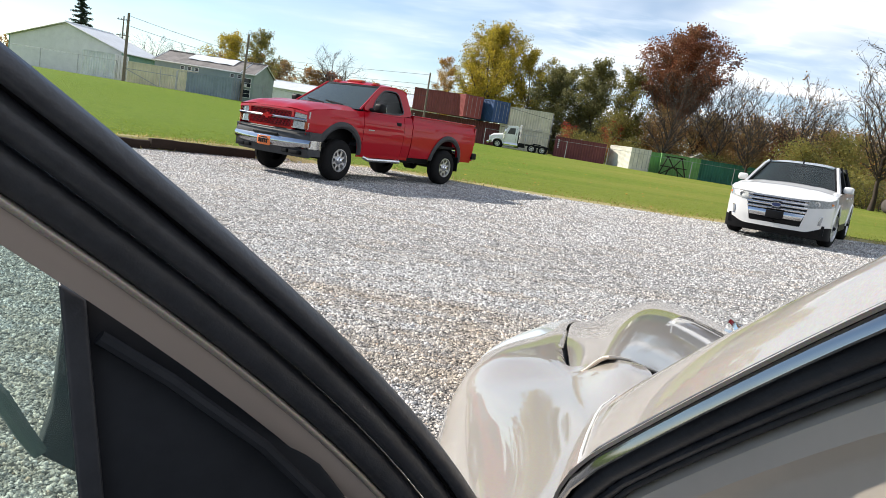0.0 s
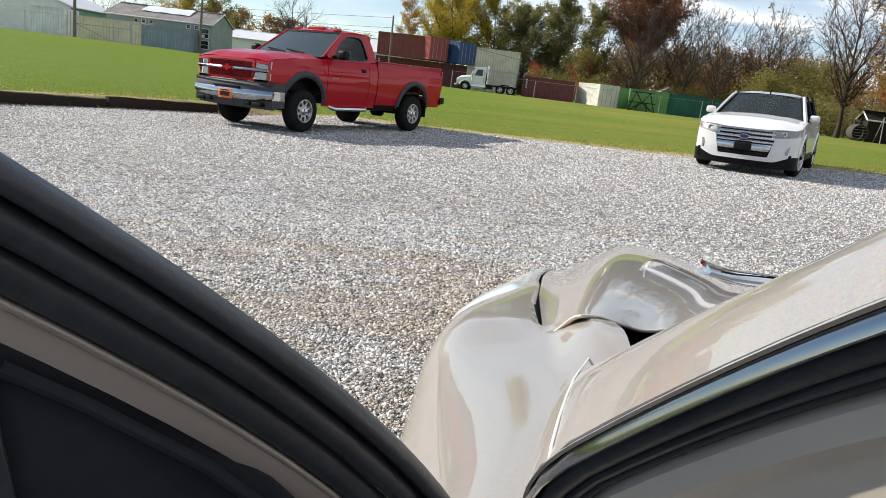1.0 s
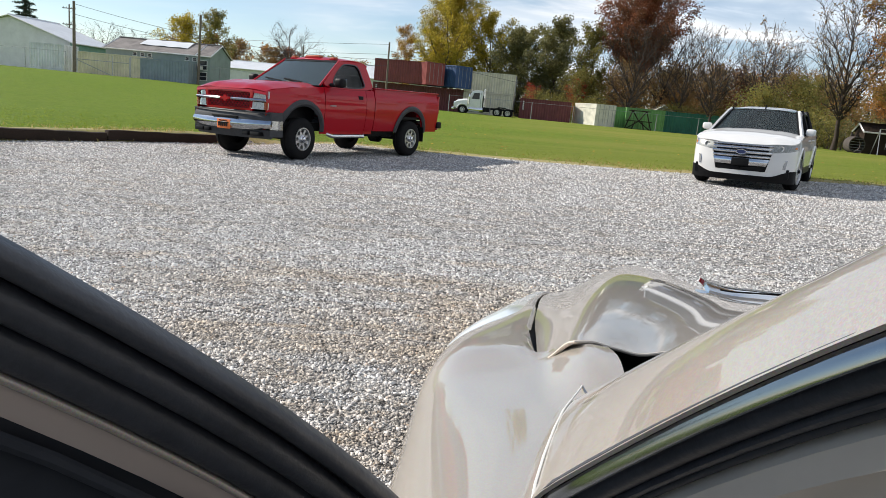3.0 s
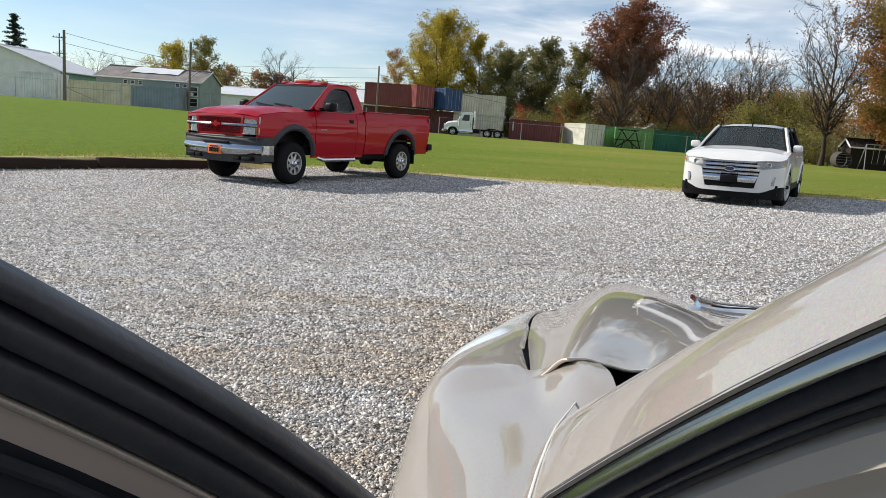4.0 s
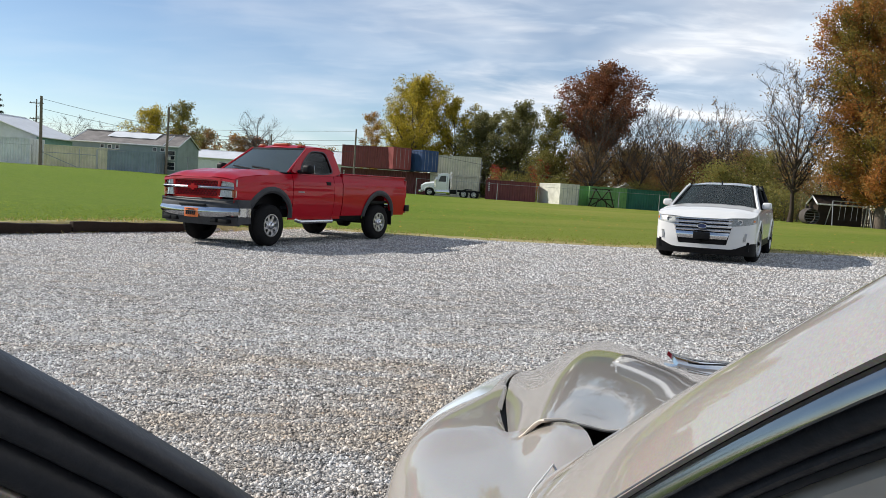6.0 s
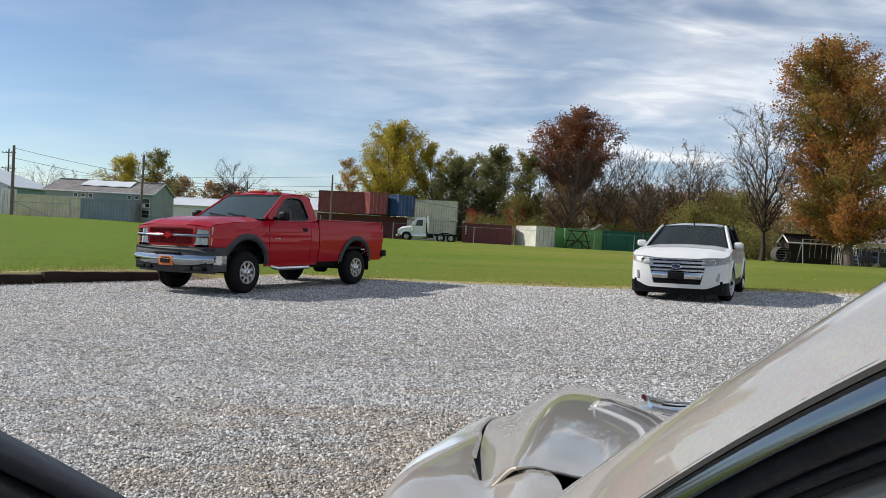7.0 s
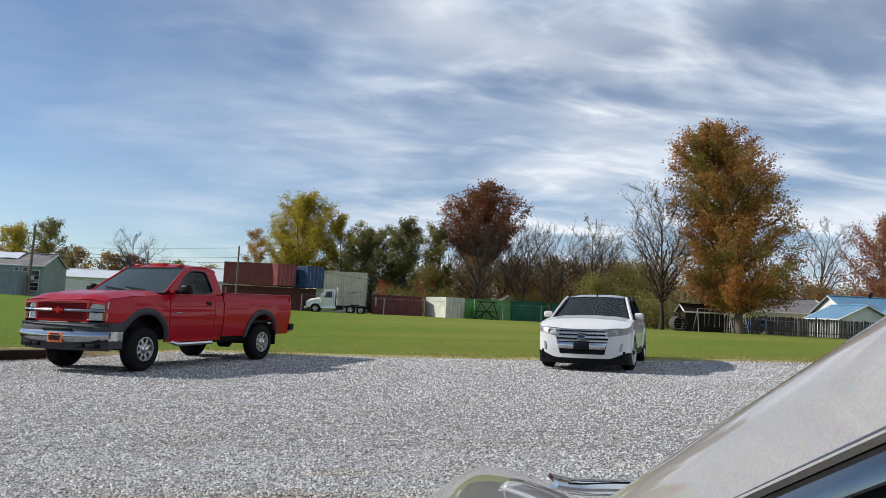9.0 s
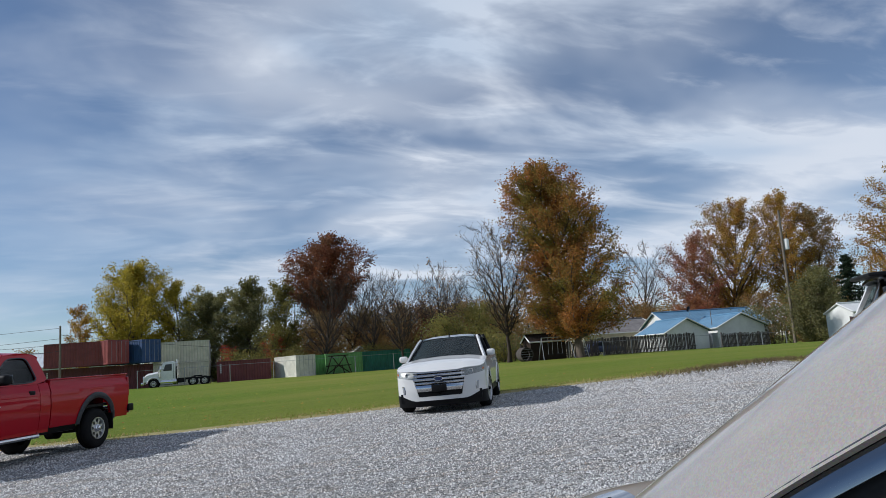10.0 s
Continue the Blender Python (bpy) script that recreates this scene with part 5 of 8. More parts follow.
def semi_truck():
    t = empty("semi_truck", pose(-5.2, 84.2, 0.33, 0, 0, 178), "white day-cab tractor truck parked by the containers", "truck")
    W = plain("truck_white", (0.72, 0.73, 0.74), 0.35, wear=0.06, coat=0.4)
    part("hood", grid(10, 10, lambda u, v: (lambda x, y: (x, y, along([(-0.4, 1.78), (0.6, 1.62), (1.0, 1.35), (1.05, 0.7)], x) - 0.25 * abs(y) ** 3))(lerp(1.05, -0.5, u), lerp(-0.95, 0.95, v)), 0.05), W, t)
    part("hood_side", mirrored(grid(14, 6, lambda u, v: (lambda x: (x, 0.98 - 0.1 * smooth(0.5, 1.05, x), lerp(arch(0, 0.62, 0.72, 0.5)(x), along([(-0.5, 1.60), (0.6, 1.42), (1.0, 1.2)], x), v)))(lerp(1.02, -0.5, u)), 0.04)), W, t)
    part("grille", box(1.0, 1.10, -0.5, 0.5, 0.75, 1.35, 0.03), CHROME, t)
    part("bumper", box(1.05, 1.25, -1.15, 1.15, 0.42, 0.72, 0.06), CHROME, t)
    part("headlight", mirrored(box(1.0, 1.08, 0.62, 0.86, 0.95, 1.15, 0.03)), CLEAR, t)
    part("fender", flare(0, 0.5, 0.58, 0.70, lambda x, z: 1.02, 0.06, 0.6), W, t)
    part("cab", slab([(-0.5, 0.75), (-0.5, 1.75), (-0.95, 2.55), (-1.2, 2.72), (-2.0, 2.78), (-2.2, 2.6), (-2.2, 0.75)], 2.1, "y", -1.05, 0.05), W, t)
    part("windscreen", moved(box(-0.01, 0.02, -0.92, 0.92, 0, 0.82), pose(-0.50, 0, 1.76, 0, -29, 0)), PANE, t)
    part("side_window", mirrored(slab([(-0.95, 1.78), (-1.22, 2.45), (-1.85, 2.5), (-1.85, 1.78)], 0.02, "y", 1.045)), PANE, t)
    part("visor", box(-1.1, -0.78, -0.95, 0.95, 2.60, 2.68, 0.02), W, t)
    part("exhaust_stack", mirrored(tube([(-2.35, 0.75, 0.9), (-2.35, 0.75, 3.0)], 0.075, 10)), CHROME, t)
    part("fuel_tank", mirrored(moved(lathe([(-0.8, 0.0), (-0.8, 0.3), (0.8, 0.3), (0.8, 0.0)], 18, "x"), Matrix.Translation((-1.5, 0.85, 0.62)))), CHROME, t)
    part("mirror", mirrored(box(-0.75, -0.65, 1.2, 1.42, 1.7, 2.3, 0.03)), CHROME, t)
    part("frame", mirrored(box(-5.8, 0.6, 0.35, 0.5, 0.72, 0.95, 0.01)), BLACK, t)
    part("fifth_wheel", box(-4.9, -4.0, -0.5, 0.5, 0.98, 1.12, 0.03), BLACK, t)
    part("mudguard", mirrored(box(-5.9, -5.86, 0.55, 1.15, 0.35, 0.95)), BLACK, t)
    part("battery_box", mirrored(box(-3.1, -2.4, 0.6, 1.05, 0.45, 0.95, 0.03)), BLACK, t)
    part("cab_step", mirrored(box(-1.9, -0.75, 0.95, 1.12, 0.36, 0.48, 0.02)), STEEL, t)
    part("air_cleaner", mirrored(tube([(-0.62, 1.12, 1.15), (-0.62, 1.12, 1.95)], 0.13, 12)), CHROME, t)
    part("door_seam", mirrored(box(-2.02, -1.99, 1.045, 1.058, 0.95, 2.5)), GREY, t)
    part("headboard", box(-2.32, -2.24, -0.95, 0.95, 0.95, 2.2, 0.02), BLACK, t)
    for x in (0, -3.95, -5.15):
        for s in (1, -1):
            wheel(t, x, s * 0.92, 0.51, 0.32, 0.28, "truck")


semi_truck()


# ---- fences, poles and wires ----
def gz(x, y):
    return ground_z(x, y)


def chain_fence(name, x0, y0, x1, y1, height, step, label, fabric=True):
    n = max(1, round(math.hypot(x1 - x0, y1 - y0) / step))
    f = empty(name, pose(0, 0, 0), label, "fence")
    pts = [(lerp(x0, x1, k / n), lerp(y0, y1, k / n)) for k in range(n + 1)]
    for x, y in pts:
        part("post", tube([(x, y, gz(x, y) - 0.2), (x, y, gz(x, y) + height + 0.05)], 0.045, 6), STEEL, f)
    for (xa, ya), (xb, yb) in zip(pts, pts[1:]):
        part("rail", tube([(xa, ya, gz(xa, ya) + height), (xb, yb, gz(xb, yb) + height)], 0.016, 5), STEEL, f)
        if fabric:
            verts, faces = [], []
            a, c = Vector((xa, ya, gz(xa, ya) + 0.05)), Vector((xb, yb, gz(xb, yb) + 0.05))
            length = (c - a).length
            d = (c - a) / length
            m = int(length / 0.22)
            for k in range(m):
                for s in (1, -1):
                    p = a + d * (k * 0.22) + (d * height if s < 0 else Vector())
                    q = p + d * height * s + Vector((0, 0, height - 0.1))
                    i = len(verts)
                    verts += [p + d * 0.004, p - d * 0.004, q - d * 0.004, q + d * 0.004]
                    faces.append((i, i + 1, i + 2, i + 3))
            raw("wire_fabric", verts, faces, STEEL, f)
    return f


chain_fence("chain_fence", -6.8, 83.0, 26.0, 84.4, 1.85, 4.6, "grey chain-link fence along the edge of the field", False)
chain_fence("chain_fence", -56.0, 69.0, -43.5, 69.0, 1.9, 4.1, "grey chain-link fence by the storage container", False)
chain_fence("chain_fence", -37.0, 69.2, -22.0, 76.5, 1.9, 4.0, "grey chain-link fence before the blue-grey container", False)


def gate():
    g = empty("gate", pose(-42.6, 69.0, 0.75), "steel tube gate with a diagonal brace", "gate")
    for a, c in (((0, 0, 0.05), (0, 0, 2.0)), ((5.6, 0, 0.05), (5.6, 0, 2.0)), ((3.9, 0, 0.05), (3.9, 0, 2.0)), ((0, 0, 1.45), (5.6, 0, 1.45)), ((0, 0, 0.1), (5.6, 0, 0.1)), ((0.2, 0, 1.4), (3.9, 0, 0.1))):
        part("tube", tube([a, c], 0.04, 6), STEEL, g)


gate()


def utility_pole(x, y, h, label, lean=(0, 0), r=0.14, arms=(), can=False):
    z = gz(x, y)
    p = empty("utility_pole", pose(x, y, z, lean[0], lean[1], 0), label, "pole", "utility poles")
    part("pole", tube([(0, 0, -0.4), (0, 0, h * 0.5), (0, 0, h)], [r, r * 0.85, r * 0.7], 10), POLE, p)
    for a in arms:
        part("crossarm", box(-1.1, 1.1, -0.06, 0.06, a - 0.06, a + 0.06, 0.01), POLE, p)
        for k in (-0.95, -0.4, 0.4, 0.95):
            part("insulator", moved(lathe([(0, 0.03), (0.05, 0.06), (0.16, 0.04), (0.18, 0.0)], 8, "z"), Matrix.Translation((k, 0, a + 0.06))), STEEL, p)
    if can:
        part("transformer", moved(lathe([(-0.6, 0.0), (-0.58, 0.26), (0.5, 0.27), (0.6, 0.2), (0.62, 0.0)], 18, "z"), Matrix.Translation((0.42, -0.1, can))), SIDING_WHITE, p, "pale grey transformer can")
        part("bracket", box(0.0, 0.3, -0.06, 0.06, can - 0.1, can + 0.1), STEEL, p)
    return p


utility_pole(-42.0, 68.0, 6.6, "dark wooden utility pole by the gate", r=0.17)
utility_pole(-31.2, 71.5, 6.7, "weathered wooden utility pole by the long shed", (0, 1.2))
utility_pole(-14.3, 84.2, 7.1, "dark wooden utility pole before the stacked containers", r=0.13)
utility_pole(-68.7, 110.0, 10.0, "wooden utility pole with crossarms and a transformer", arms=(9.4, 7.0), can=5.9)
utility_pole(60.0, 62.0, 14.6, "leaning wooden utility pole with a pale transformer", (0, 1.0), 0.17, can=10.8)
utility_pole(-34.0, 118.0, 7.5, "thin wooden utility pole far beyond the sheds")


def wire(a, c, sag, label="thin black overhead wire between poles"):
    a, c = Vector(a), Vector(c)
    ob = finish(tube([a.lerp(c, k / 16) - Vector((0, 0, sag * (1 - (2 * k / 16 - 1) ** 2))) for k in range(17)], 0.018, 4), "overhead_wire", RUBBER)
    tagged(ob, label, "wire", "overhead wires")


wire((-68.7, 110, 10.2), (-42, 68, 7.2), 0.6)
wire((-42, 68, 7.25), (-14.3, 84.2, 5.6), 1.1)
wire((-42, 68, 6.3), (-14.3, 84.2, 4.9), 1.0)
wire((-31.2, 71.5, 7.3), (-44, 100, 6.5), 0.4)
wire((-14.3, 84.2, 7.3), (-80, 120, 7.9), 0.5)
wire((-14.3, 84.2, 6.2), (-80, 121, 6.5), 0.5)
wire((-14.3, 84.2, 6.6), (24.0, 90.0, 2.9), 0.7)
wire((60.2, 61.8, 9.2), (43.0, 76.0, 6.0), 0.4)
wire((60.2, 61.8, 13.5), (130.0, 40.0, 12.0), 1.0)


# ---- buildings ----
def windows_on(parent, spots, axis, at, mat=PANE):
    """Windows with a frame and sill set into a wall; spots are (centre, sill height, width, height)."""
    for c, s, w, h in spots:
        win = new("window")
        win.parent = parent
        d = 0.05
        place = (lambda p: Matrix.Translation((c, at, s))) if axis == "y" else (lambda p: Matrix.Translation((at, c, s)) @ pose(0, 0, 0, 0, 0, 90))
        part("pane", moved(box(-w / 2, w / 2, -0.02, 0.02, 0, h), place(0)), mat, win)
        fr = box(-w / 2 - d, w / 2 + d, -0.04, 0.04, h, h + d)
        fr = box(-w / 2 - d, -w / 2, -0.04, 0.04, 0, h, bm=fr)
        fr = box(w / 2, w / 2 + d, -0.04, 0.04, 0, h, bm=fr)
        fr = box(-w / 2, w / 2, -0.03, 0.03, h * 0.48, h * 0.52, bm=fr)
        part("frame", moved(fr, place(0)), SIDING_WHITE, win)
        part("sill", moved(box(-w / 2 - 0.08, w / 2 + 0.08, -0.08, 0.04, -0.06, 0), place(0)), SIDING_WHITE, win)


def gable_house(name, m, length, depth, eave, ridge, wall, roof, label, category="house", over=0.35, front=(), end=(), trim=SIDING_WHITE, gable=None):
    """A house whose ridge runs along its length; front windows face -y, end windows face -x."""
    h = empty(name, m, label, category)
    for y in (0, depth - 0.15):
        part("wall", box(0, length, y, y + 0.15, -0.5, eave), wall, h, smooth=False)
    for x in (0.0, length - 0.15):
        part("gable_wall", slab([(0.15, -0.5), (depth - 0.15, -0.5), (depth - 0.15, eave), (depth / 2, ridge - 0.05), (0.15, eave)], 0.15, "x", x), gable or wall, h, smooth=False)
    for s in (0, 1):
        y0, y1 = (-over, depth / 2) if s == 0 else (depth + over, depth / 2)
        zdrop = (ridge - eave) / (depth / 2) * over
        n = max(6, int(length / 0.5))
        rib = lambda u: 0.035 if roof is not SHINGLE and (u * n * 2) % 2 < 0.5 else 0.0
        part("roof", grid(n * 4, 2, lambda u, v: (lerp(-over, length + over, u), lerp(y0, y1, v), lerp(eave - zdrop, ridge, v) + 0.03 + rib(u + 1e-6)), 0.0), roof, h, smooth=False)
        slope = bmesh.new()
        slope.faces.new([slope.verts.new(p) for p in ((-over, y0, eave - zdrop), (length + over, y0, eave - zdrop), (length + over, y1, ridge), (-over, y1, ridge))])
        bmesh.ops.solidify(slope, geom=slope.faces[:], thickness=0.04)
        part("roof_deck", slope, roof, h, smooth=False)
    for x in (-over, length + over):
        part("bargeboard", tube([(x, -over, eave - zdrop + 0.02), (x, depth / 2, ridge + 0.02), (x, depth + over, eave - zdrop + 0.02)], 0.08, 4), trim, h)
    part("ridge_cap", tube([(-over, depth / 2, ridge + 0.07), (length + over, depth / 2, ridge + 0.07)], 0.09, 6), roof, h)
    part("gutter", tube([(-over, -over, eave - zdrop), (length + over, -over, eave - zdrop)], 0.07, 6), trim, h)
    windows_on(h, front, "y", 0.0)
    windows_on(h, end, "x", 0.0)
    return h


# long pale green shed with a tarpaulin on its roof
shed = gable_house("long_shed", pose(-42.0, 73.5, 0.8, 0, 0, -1), 10.4, 6.0, 2.95, 4.15, SIDING_GREEN, SHINGLE, "long pale green shed with a worn grey roof", "shed", 0.2,
                   front=[(3.2, 2.35, 0.35, 0.3), (4.0, 2.35, 0.35, 0.3), (4.8, 2.35, 0.35, 0.3), (8.8, 2.35, 0.35, 0.3), (9.6, 2.35, 0.35, 0.3)])
part("roof_patch", grid(12, 4, lambda u, v: (lerp(3.0, 8.2, u), lerp(1.3, 2.9, v), 2.95 + lerp(1.3, 2.9, v) * 0.4 + 0.13 + 0.03 * math.sin(u * 17 + v * 5)), 0.02), ROOF_WHITE, shed, "white tarpaulin patch on the roof")
annex = gable_house("shed_annex", pose(-31.75, 72.4, 0.8, 0, 0, 0), 1.35, 5.5, 2.9, 4.1, SIDING_GREEN, SHINGLE, "pale green end of the shed with windows", "shed", 0.15, front=[(0.65, 1.55, 0.8, 0.85), (0.65, 0.5, 0.8, 0.75)])
part("window_unit", box(0.25, 0.65, -0.35, 0.0, 1.5, 1.85, 0.02), SIDING_WHITE, annex, "white window air conditioner")
# white workshop with a teal band
gable_house("workshop", pose(-47.85, 77.0, 0.8, 0, 0, 90), 8.5, 14.0, 3.2, 5.5, SIDING_TEAL, ROOF_WHITE, "white-gabled workshop with a white roof and teal side", "building", 0.3, front=[(6.8, 1.1, 1.3, 1.0)], gable=SIDING_WHITE)
gable_house("low_warehouse", pose(-58.0, 130.0, 1.0, 0, 0, 0), 26.0, 9.0, 3.2, 4.6, SIDING_WHITE, ROOF_WHITE, "low white warehouse with a white roof far beyond the pickup", "building", 0.3)
gable_house("low_warehouse", pose(-30.5, 128.0, 1.0, 0, 0, 0), 16.0, 9.0, 3.6, 5.8, SIDING_WHITE, ROOF_WHITE, "white-roofed warehouse behind the containers", "building", 0.3)
gable_house("garden_shed", pose(20.7, 94.0, 0.4, 0, 0, 90), 3.4, 2.8, 2.3, 3.2, SIDING_TAN, SIDING_TAN, "small tan garden shed behind the green containers", "shed", 0.3)
# houses beyond the board fence
gable_house("house", pose(42.0, 75.0, 0.2, 0, 0, 3), 11.0, 8.0, 2.7, 4.3, SIDING_TAN, SHINGLE, "tan house with a grey shingle roof behind trees", front=[(1.8, 0.9, 1.1, 1.2), (4.2, 0.9, 0.9, 1.2), (8.0, 0.9, 1.1, 1.2)])
gable_house("house", pose(49.6, 68.5, 0.1, 0, 0, -3), 12.5, 7.0, 2.7, 4.6, SIDING_WHITE, ROOF_BLUE, "white house with a blue metal roof", front=[(9.0, 0.9, 0.9, 1.2), (11.2, 0.9, 0.9, 1.2)])
gable_house("house_wing", pose(45.6, 69.5, 0.1, 0, 0, -90), 5.0, 5.4, 2.2, 3.5, SIDING_WHITE, ROOF_BLUE, "white gabled wing of the blue-roofed house", "house", 0.3)
gable_house("house_wing", pose(51.8, 69.5, 0.1, 0, 0, -90), 5.5, 6.2, 2.4, 3.7, SIDING_WHITE, ROOF_BLUE, "white gabled wing with a dark roof edge", "house", 0.3)
gable_house("garden_shed", pose(53.8, 48.6, -0.1, 0, 0, -4), 4.6, 3.2, 2.85, 3.6, SIDING_WHITE, SIDING_WHITE, "small white metal garden shed", "shed", 0.12)


def dish(x, y, z):
    d = empty("satellite_dish", pose(x, y, z, 0, 0, 20), "dark satellite dish on the blue roof", "dish")
    part("bowl", moved(lathe([(0, 0.0), (0.04, 0.18), (0.12, 0.34), (0.13, 0.33), (0.05, 0.17), (0.01, 0.0)], 18), pose(0, 0, 0.5, 20, 0, 0)), DARK, d)
    part("mast", tube([(0, 0, -0.3), (0, 0.05, 0.5)], 0.03, 6), STEEL, d)


dish(53.1, 70.0, 4.35)
utility_pole(52.3, 65.4, 4.3, "thin dark service mast before the white house", r=0.05)


def board_fence(x0, y0, x1, y1, height, mat):
    n = round(math.hypot(x1 - x0, y1 - y0) / 0.16)
    f = empty("board_fence", pose(0, 0, 0), "dark weathered vertical board fence", "fence")
    turn = math.degrees(math.atan2(y1 - y0, x1 - x0))
    base = box(-0.062, 0.062, -0.012, 0.012, 0, height, 0.006, 1)
    me = bpy.data.meshes.new("board")
    base.to_mesh(me)
    base.free()
    me.materials.append(mat)
    for k in range(n):
        x, y = lerp(x0, x1, k / n), lerp(y0, y1, k / n)
        b = new("board", me)
        b.parent = f
        b.matrix_basis = pose(x, y, gz(x, y) - random.uniform(0.0, 0.12), 0, random.uniform(-1.2, 1.2), turn)
    for z in (0.35, height - 0.35):
        part("rail", tube([(x0, y0 + 0.06, gz(x0, y0) + z), (x1, y1 + 0.06, gz(x1, y1) + z)], 0.045, 4), mat, f)
    for k in range(0, n, 15):
        x, y = lerp(x0, x1, k / n), lerp(y0, y1, k / n)
        part("post", box(x - 0.05, x + 0.05, y + 0.02, y + 0.12, gz(x, y) - 0.3, gz(x, y) + height + 0.05), mat, f)


OLD_WOOD = plain("grey_old_boards", (0.075, 0.062, 0.055), 0.9, wear=0.25, scale=2.0, relief=0.4)
board_fence(27.5, 61.0, 35.5, 60.8, 1.55, OLD_WOOD)
board_fence(35.8, 60.5, 46.3, 60.6, 1.65, OLD_WOOD)
board_fence(49.8, 61.0, 56.0, 61.2, 1.5, OLD_WOOD)
chain_fence("chain_fence", 34.6, 58.6, 56.0, 59.0, 1.25, 3.0, "low chain-link fence before the board fence", False)


def swing_set(x, y):
    z = gz(x, y)
    s = empty("swing_set", pose(x, y, z, 0, 0, -6), "old steel swing set on the grass", "swing set")
    part("top_bar", tube([(0, 0, 1.95), (2.6, 0, 1.95)], 0.04, 6), STEEL, s)
    for k in (0, 2.6):
        for d in (-0.7, 0.7):
            part("leg", tube([(k, 0, 1.95), (k + (0.15 if k else -0.15), d, 0)], 0.035, 6), STEEL, s)
    for k in (0.8, 1.7):
        swing = new("swing")
        swing.parent = s
        for d in (-0.2, 0.2):
            part("chain", tube([(k + d, 0, 1.93), (k + d, 0.1, 0.5)], 0.012, 4), STEEL, swing)
        part("seat", box(k - 0.24, k + 0.24, 0.0, 0.2, 0.46, 0.5, 0.01), DARK, swing)


swing_set(28.3, 58.3)
gable_house("garden_shed", pose(28.0, 60.0, gz(29, 61), 0, 0, -4), 3.4, 2.0, 1.75, 2.3, TIMBER, TIMBER, "dark brown timber playhouse behind the swings", "shed", 0.15)


def climbing_dome(x, y):
    z = gz(x, y)
    c = empty("play_barrel", pose(x, y, z), "weathered round-ended wooden play barrel", "play equipment")
    part("hoop", moved(lathe([(-0.5, 0.55), (-0.5, 0.62), (0.5, 0.62), (0.5, 0.55)], 22, caps=False), Matrix.Translation((0, 0, 0.62))), OLD_WOOD, c)
    part("back", moved(lathe([(0.3, 0.0), (0.3, 0.56), (0.34, 0.56), (0.34, 0.0)], 22), Matrix.Translation((0, 0, 0.62))), TIMBER, c)
    for k in range(5):
        h = 0.2 + 0.21 * k
        w = math.sqrt(max(0.01, 0.56 ** 2 - (h - 0.62) ** 2))
        part("slat", tube([(-w, -0.48, h), (w, -0.48, h)], 0.02, 4), STEEL, c)


climbing_dome(26.9, 59.0)


def ladder_chair(x, y):
    z = gz(x, y)
    c = empty("step_ladder", pose(x, y, z, 0, 0, 15), "white step ladder standing under the tree", "ladder")
    for d in (-0.25, 0.25):
        part("rail", tube([(d, 0, 0), (d * 0.7, 0.4, 1.6)], 0.03, 5), SIDING_WHITE, c)
        part("prop", tube([(d, 0.85, 0), (d * 0.7, 0.42, 1.55)], 0.025, 5), SIDING_WHITE, c)
    for k in range(5):
        part("step", box(-0.24, 0.24, 0.05 + k * 0.08, 0.16 + k * 0.08, 0.25 + k * 0.3, 0.28 + k * 0.3), SIDING_WHITE, c)


ladder_chair(32.2, 57.4)


def far_car(x, y, turn, mat, label):
    z = gz(x, y)
    c = empty("parked_car", pose(x, y, z, 0, 0, turn), label, "car", "parked cars")
    part("body", slab([(2.1, 0.3), (2.15, 0.6), (1.9, 0.78), (0.9, 0.9), (-1.9, 0.92), (-2.15, 0.8), (-2.15, 0.3)], 1.7, "y", -0.85, 0.08), mat, c)
    part("cabin", slab([(0.85, 0.9), (0.2, 1.38), (-1.1, 1.4), (-1.75, 0.92)], 1.4, "y", -0.7, 0.08), mat, c)
    part("side_window", mirrored(slab([(0.6, 0.95), (0.12, 1.3), (-1.0, 1.31), (-1.4, 0.96)], 0.02, "y", 0.695)), PANE, c)
    for x_ in (1.35, -1.35):
        for s in (1, -1):
            wheel(c, x_, s * 0.76, 0.32, 0.2, 0.2, "car")


NAVY = paint("navy_paint", (0.02, 0.03, 0.09))
far_car(38.0, 64.5, 10, NAVY, "dark blue saloon parked by the board fence")
far_car(-27.0, 82.0, 8, BLACK, "dark car parked behind the shed")


def timber_stack(x, y):
    z = gz(x, y)
    for k in range(9):
        b = tube([(0, 0, 0), (random.uniform(2.2, 3.2), random.uniform(-0.4, 0.4), random.uniform(-0.1, 0.35))], random.uniform(0.1, 0.2), 7)
        ob = finish(b, "scrap_log", TIMBER)
        ob.matrix_world = pose(x + random.uniform(0, 2.4), y + random.uniform(-0.5, 0.6), z + 0.12 + 0.22 * (k % 4), 0, 0, random.uniform(-12, 12))
        tagged(ob, "dark scrap log in a heap by the shed", "log", "scrap heap")


timber_stack(-27.8, 77.0)


# ---- trees ----
def add_tube(V, Fc, pts, radii, n):
    base = len(V)
    for i, p in enumerate(pts):
        d = (pts[min(i + 1, len(pts) - 1)] - pts[max(i - 1, 0)]).normalized()
        s = d.cross(Vector((0.2, 0.1, 1)) if abs(d.z) < 0.9 else Vector((1, 0, 0))).normalized()
        u = s.cross(d)
        for k in range(n):
            a = 2 * math.pi * k / n
            V.append(p + (s * math.cos(a) + u * math.sin(a)) * radii[i])
    for i in range(len(pts) - 1):
        for k in range(n):
            Fc.append((base + i * n + k, base + i * n + (k + 1) % n, base + (i + 1) * n + (k + 1) % n, base + (i + 1) * n + k))


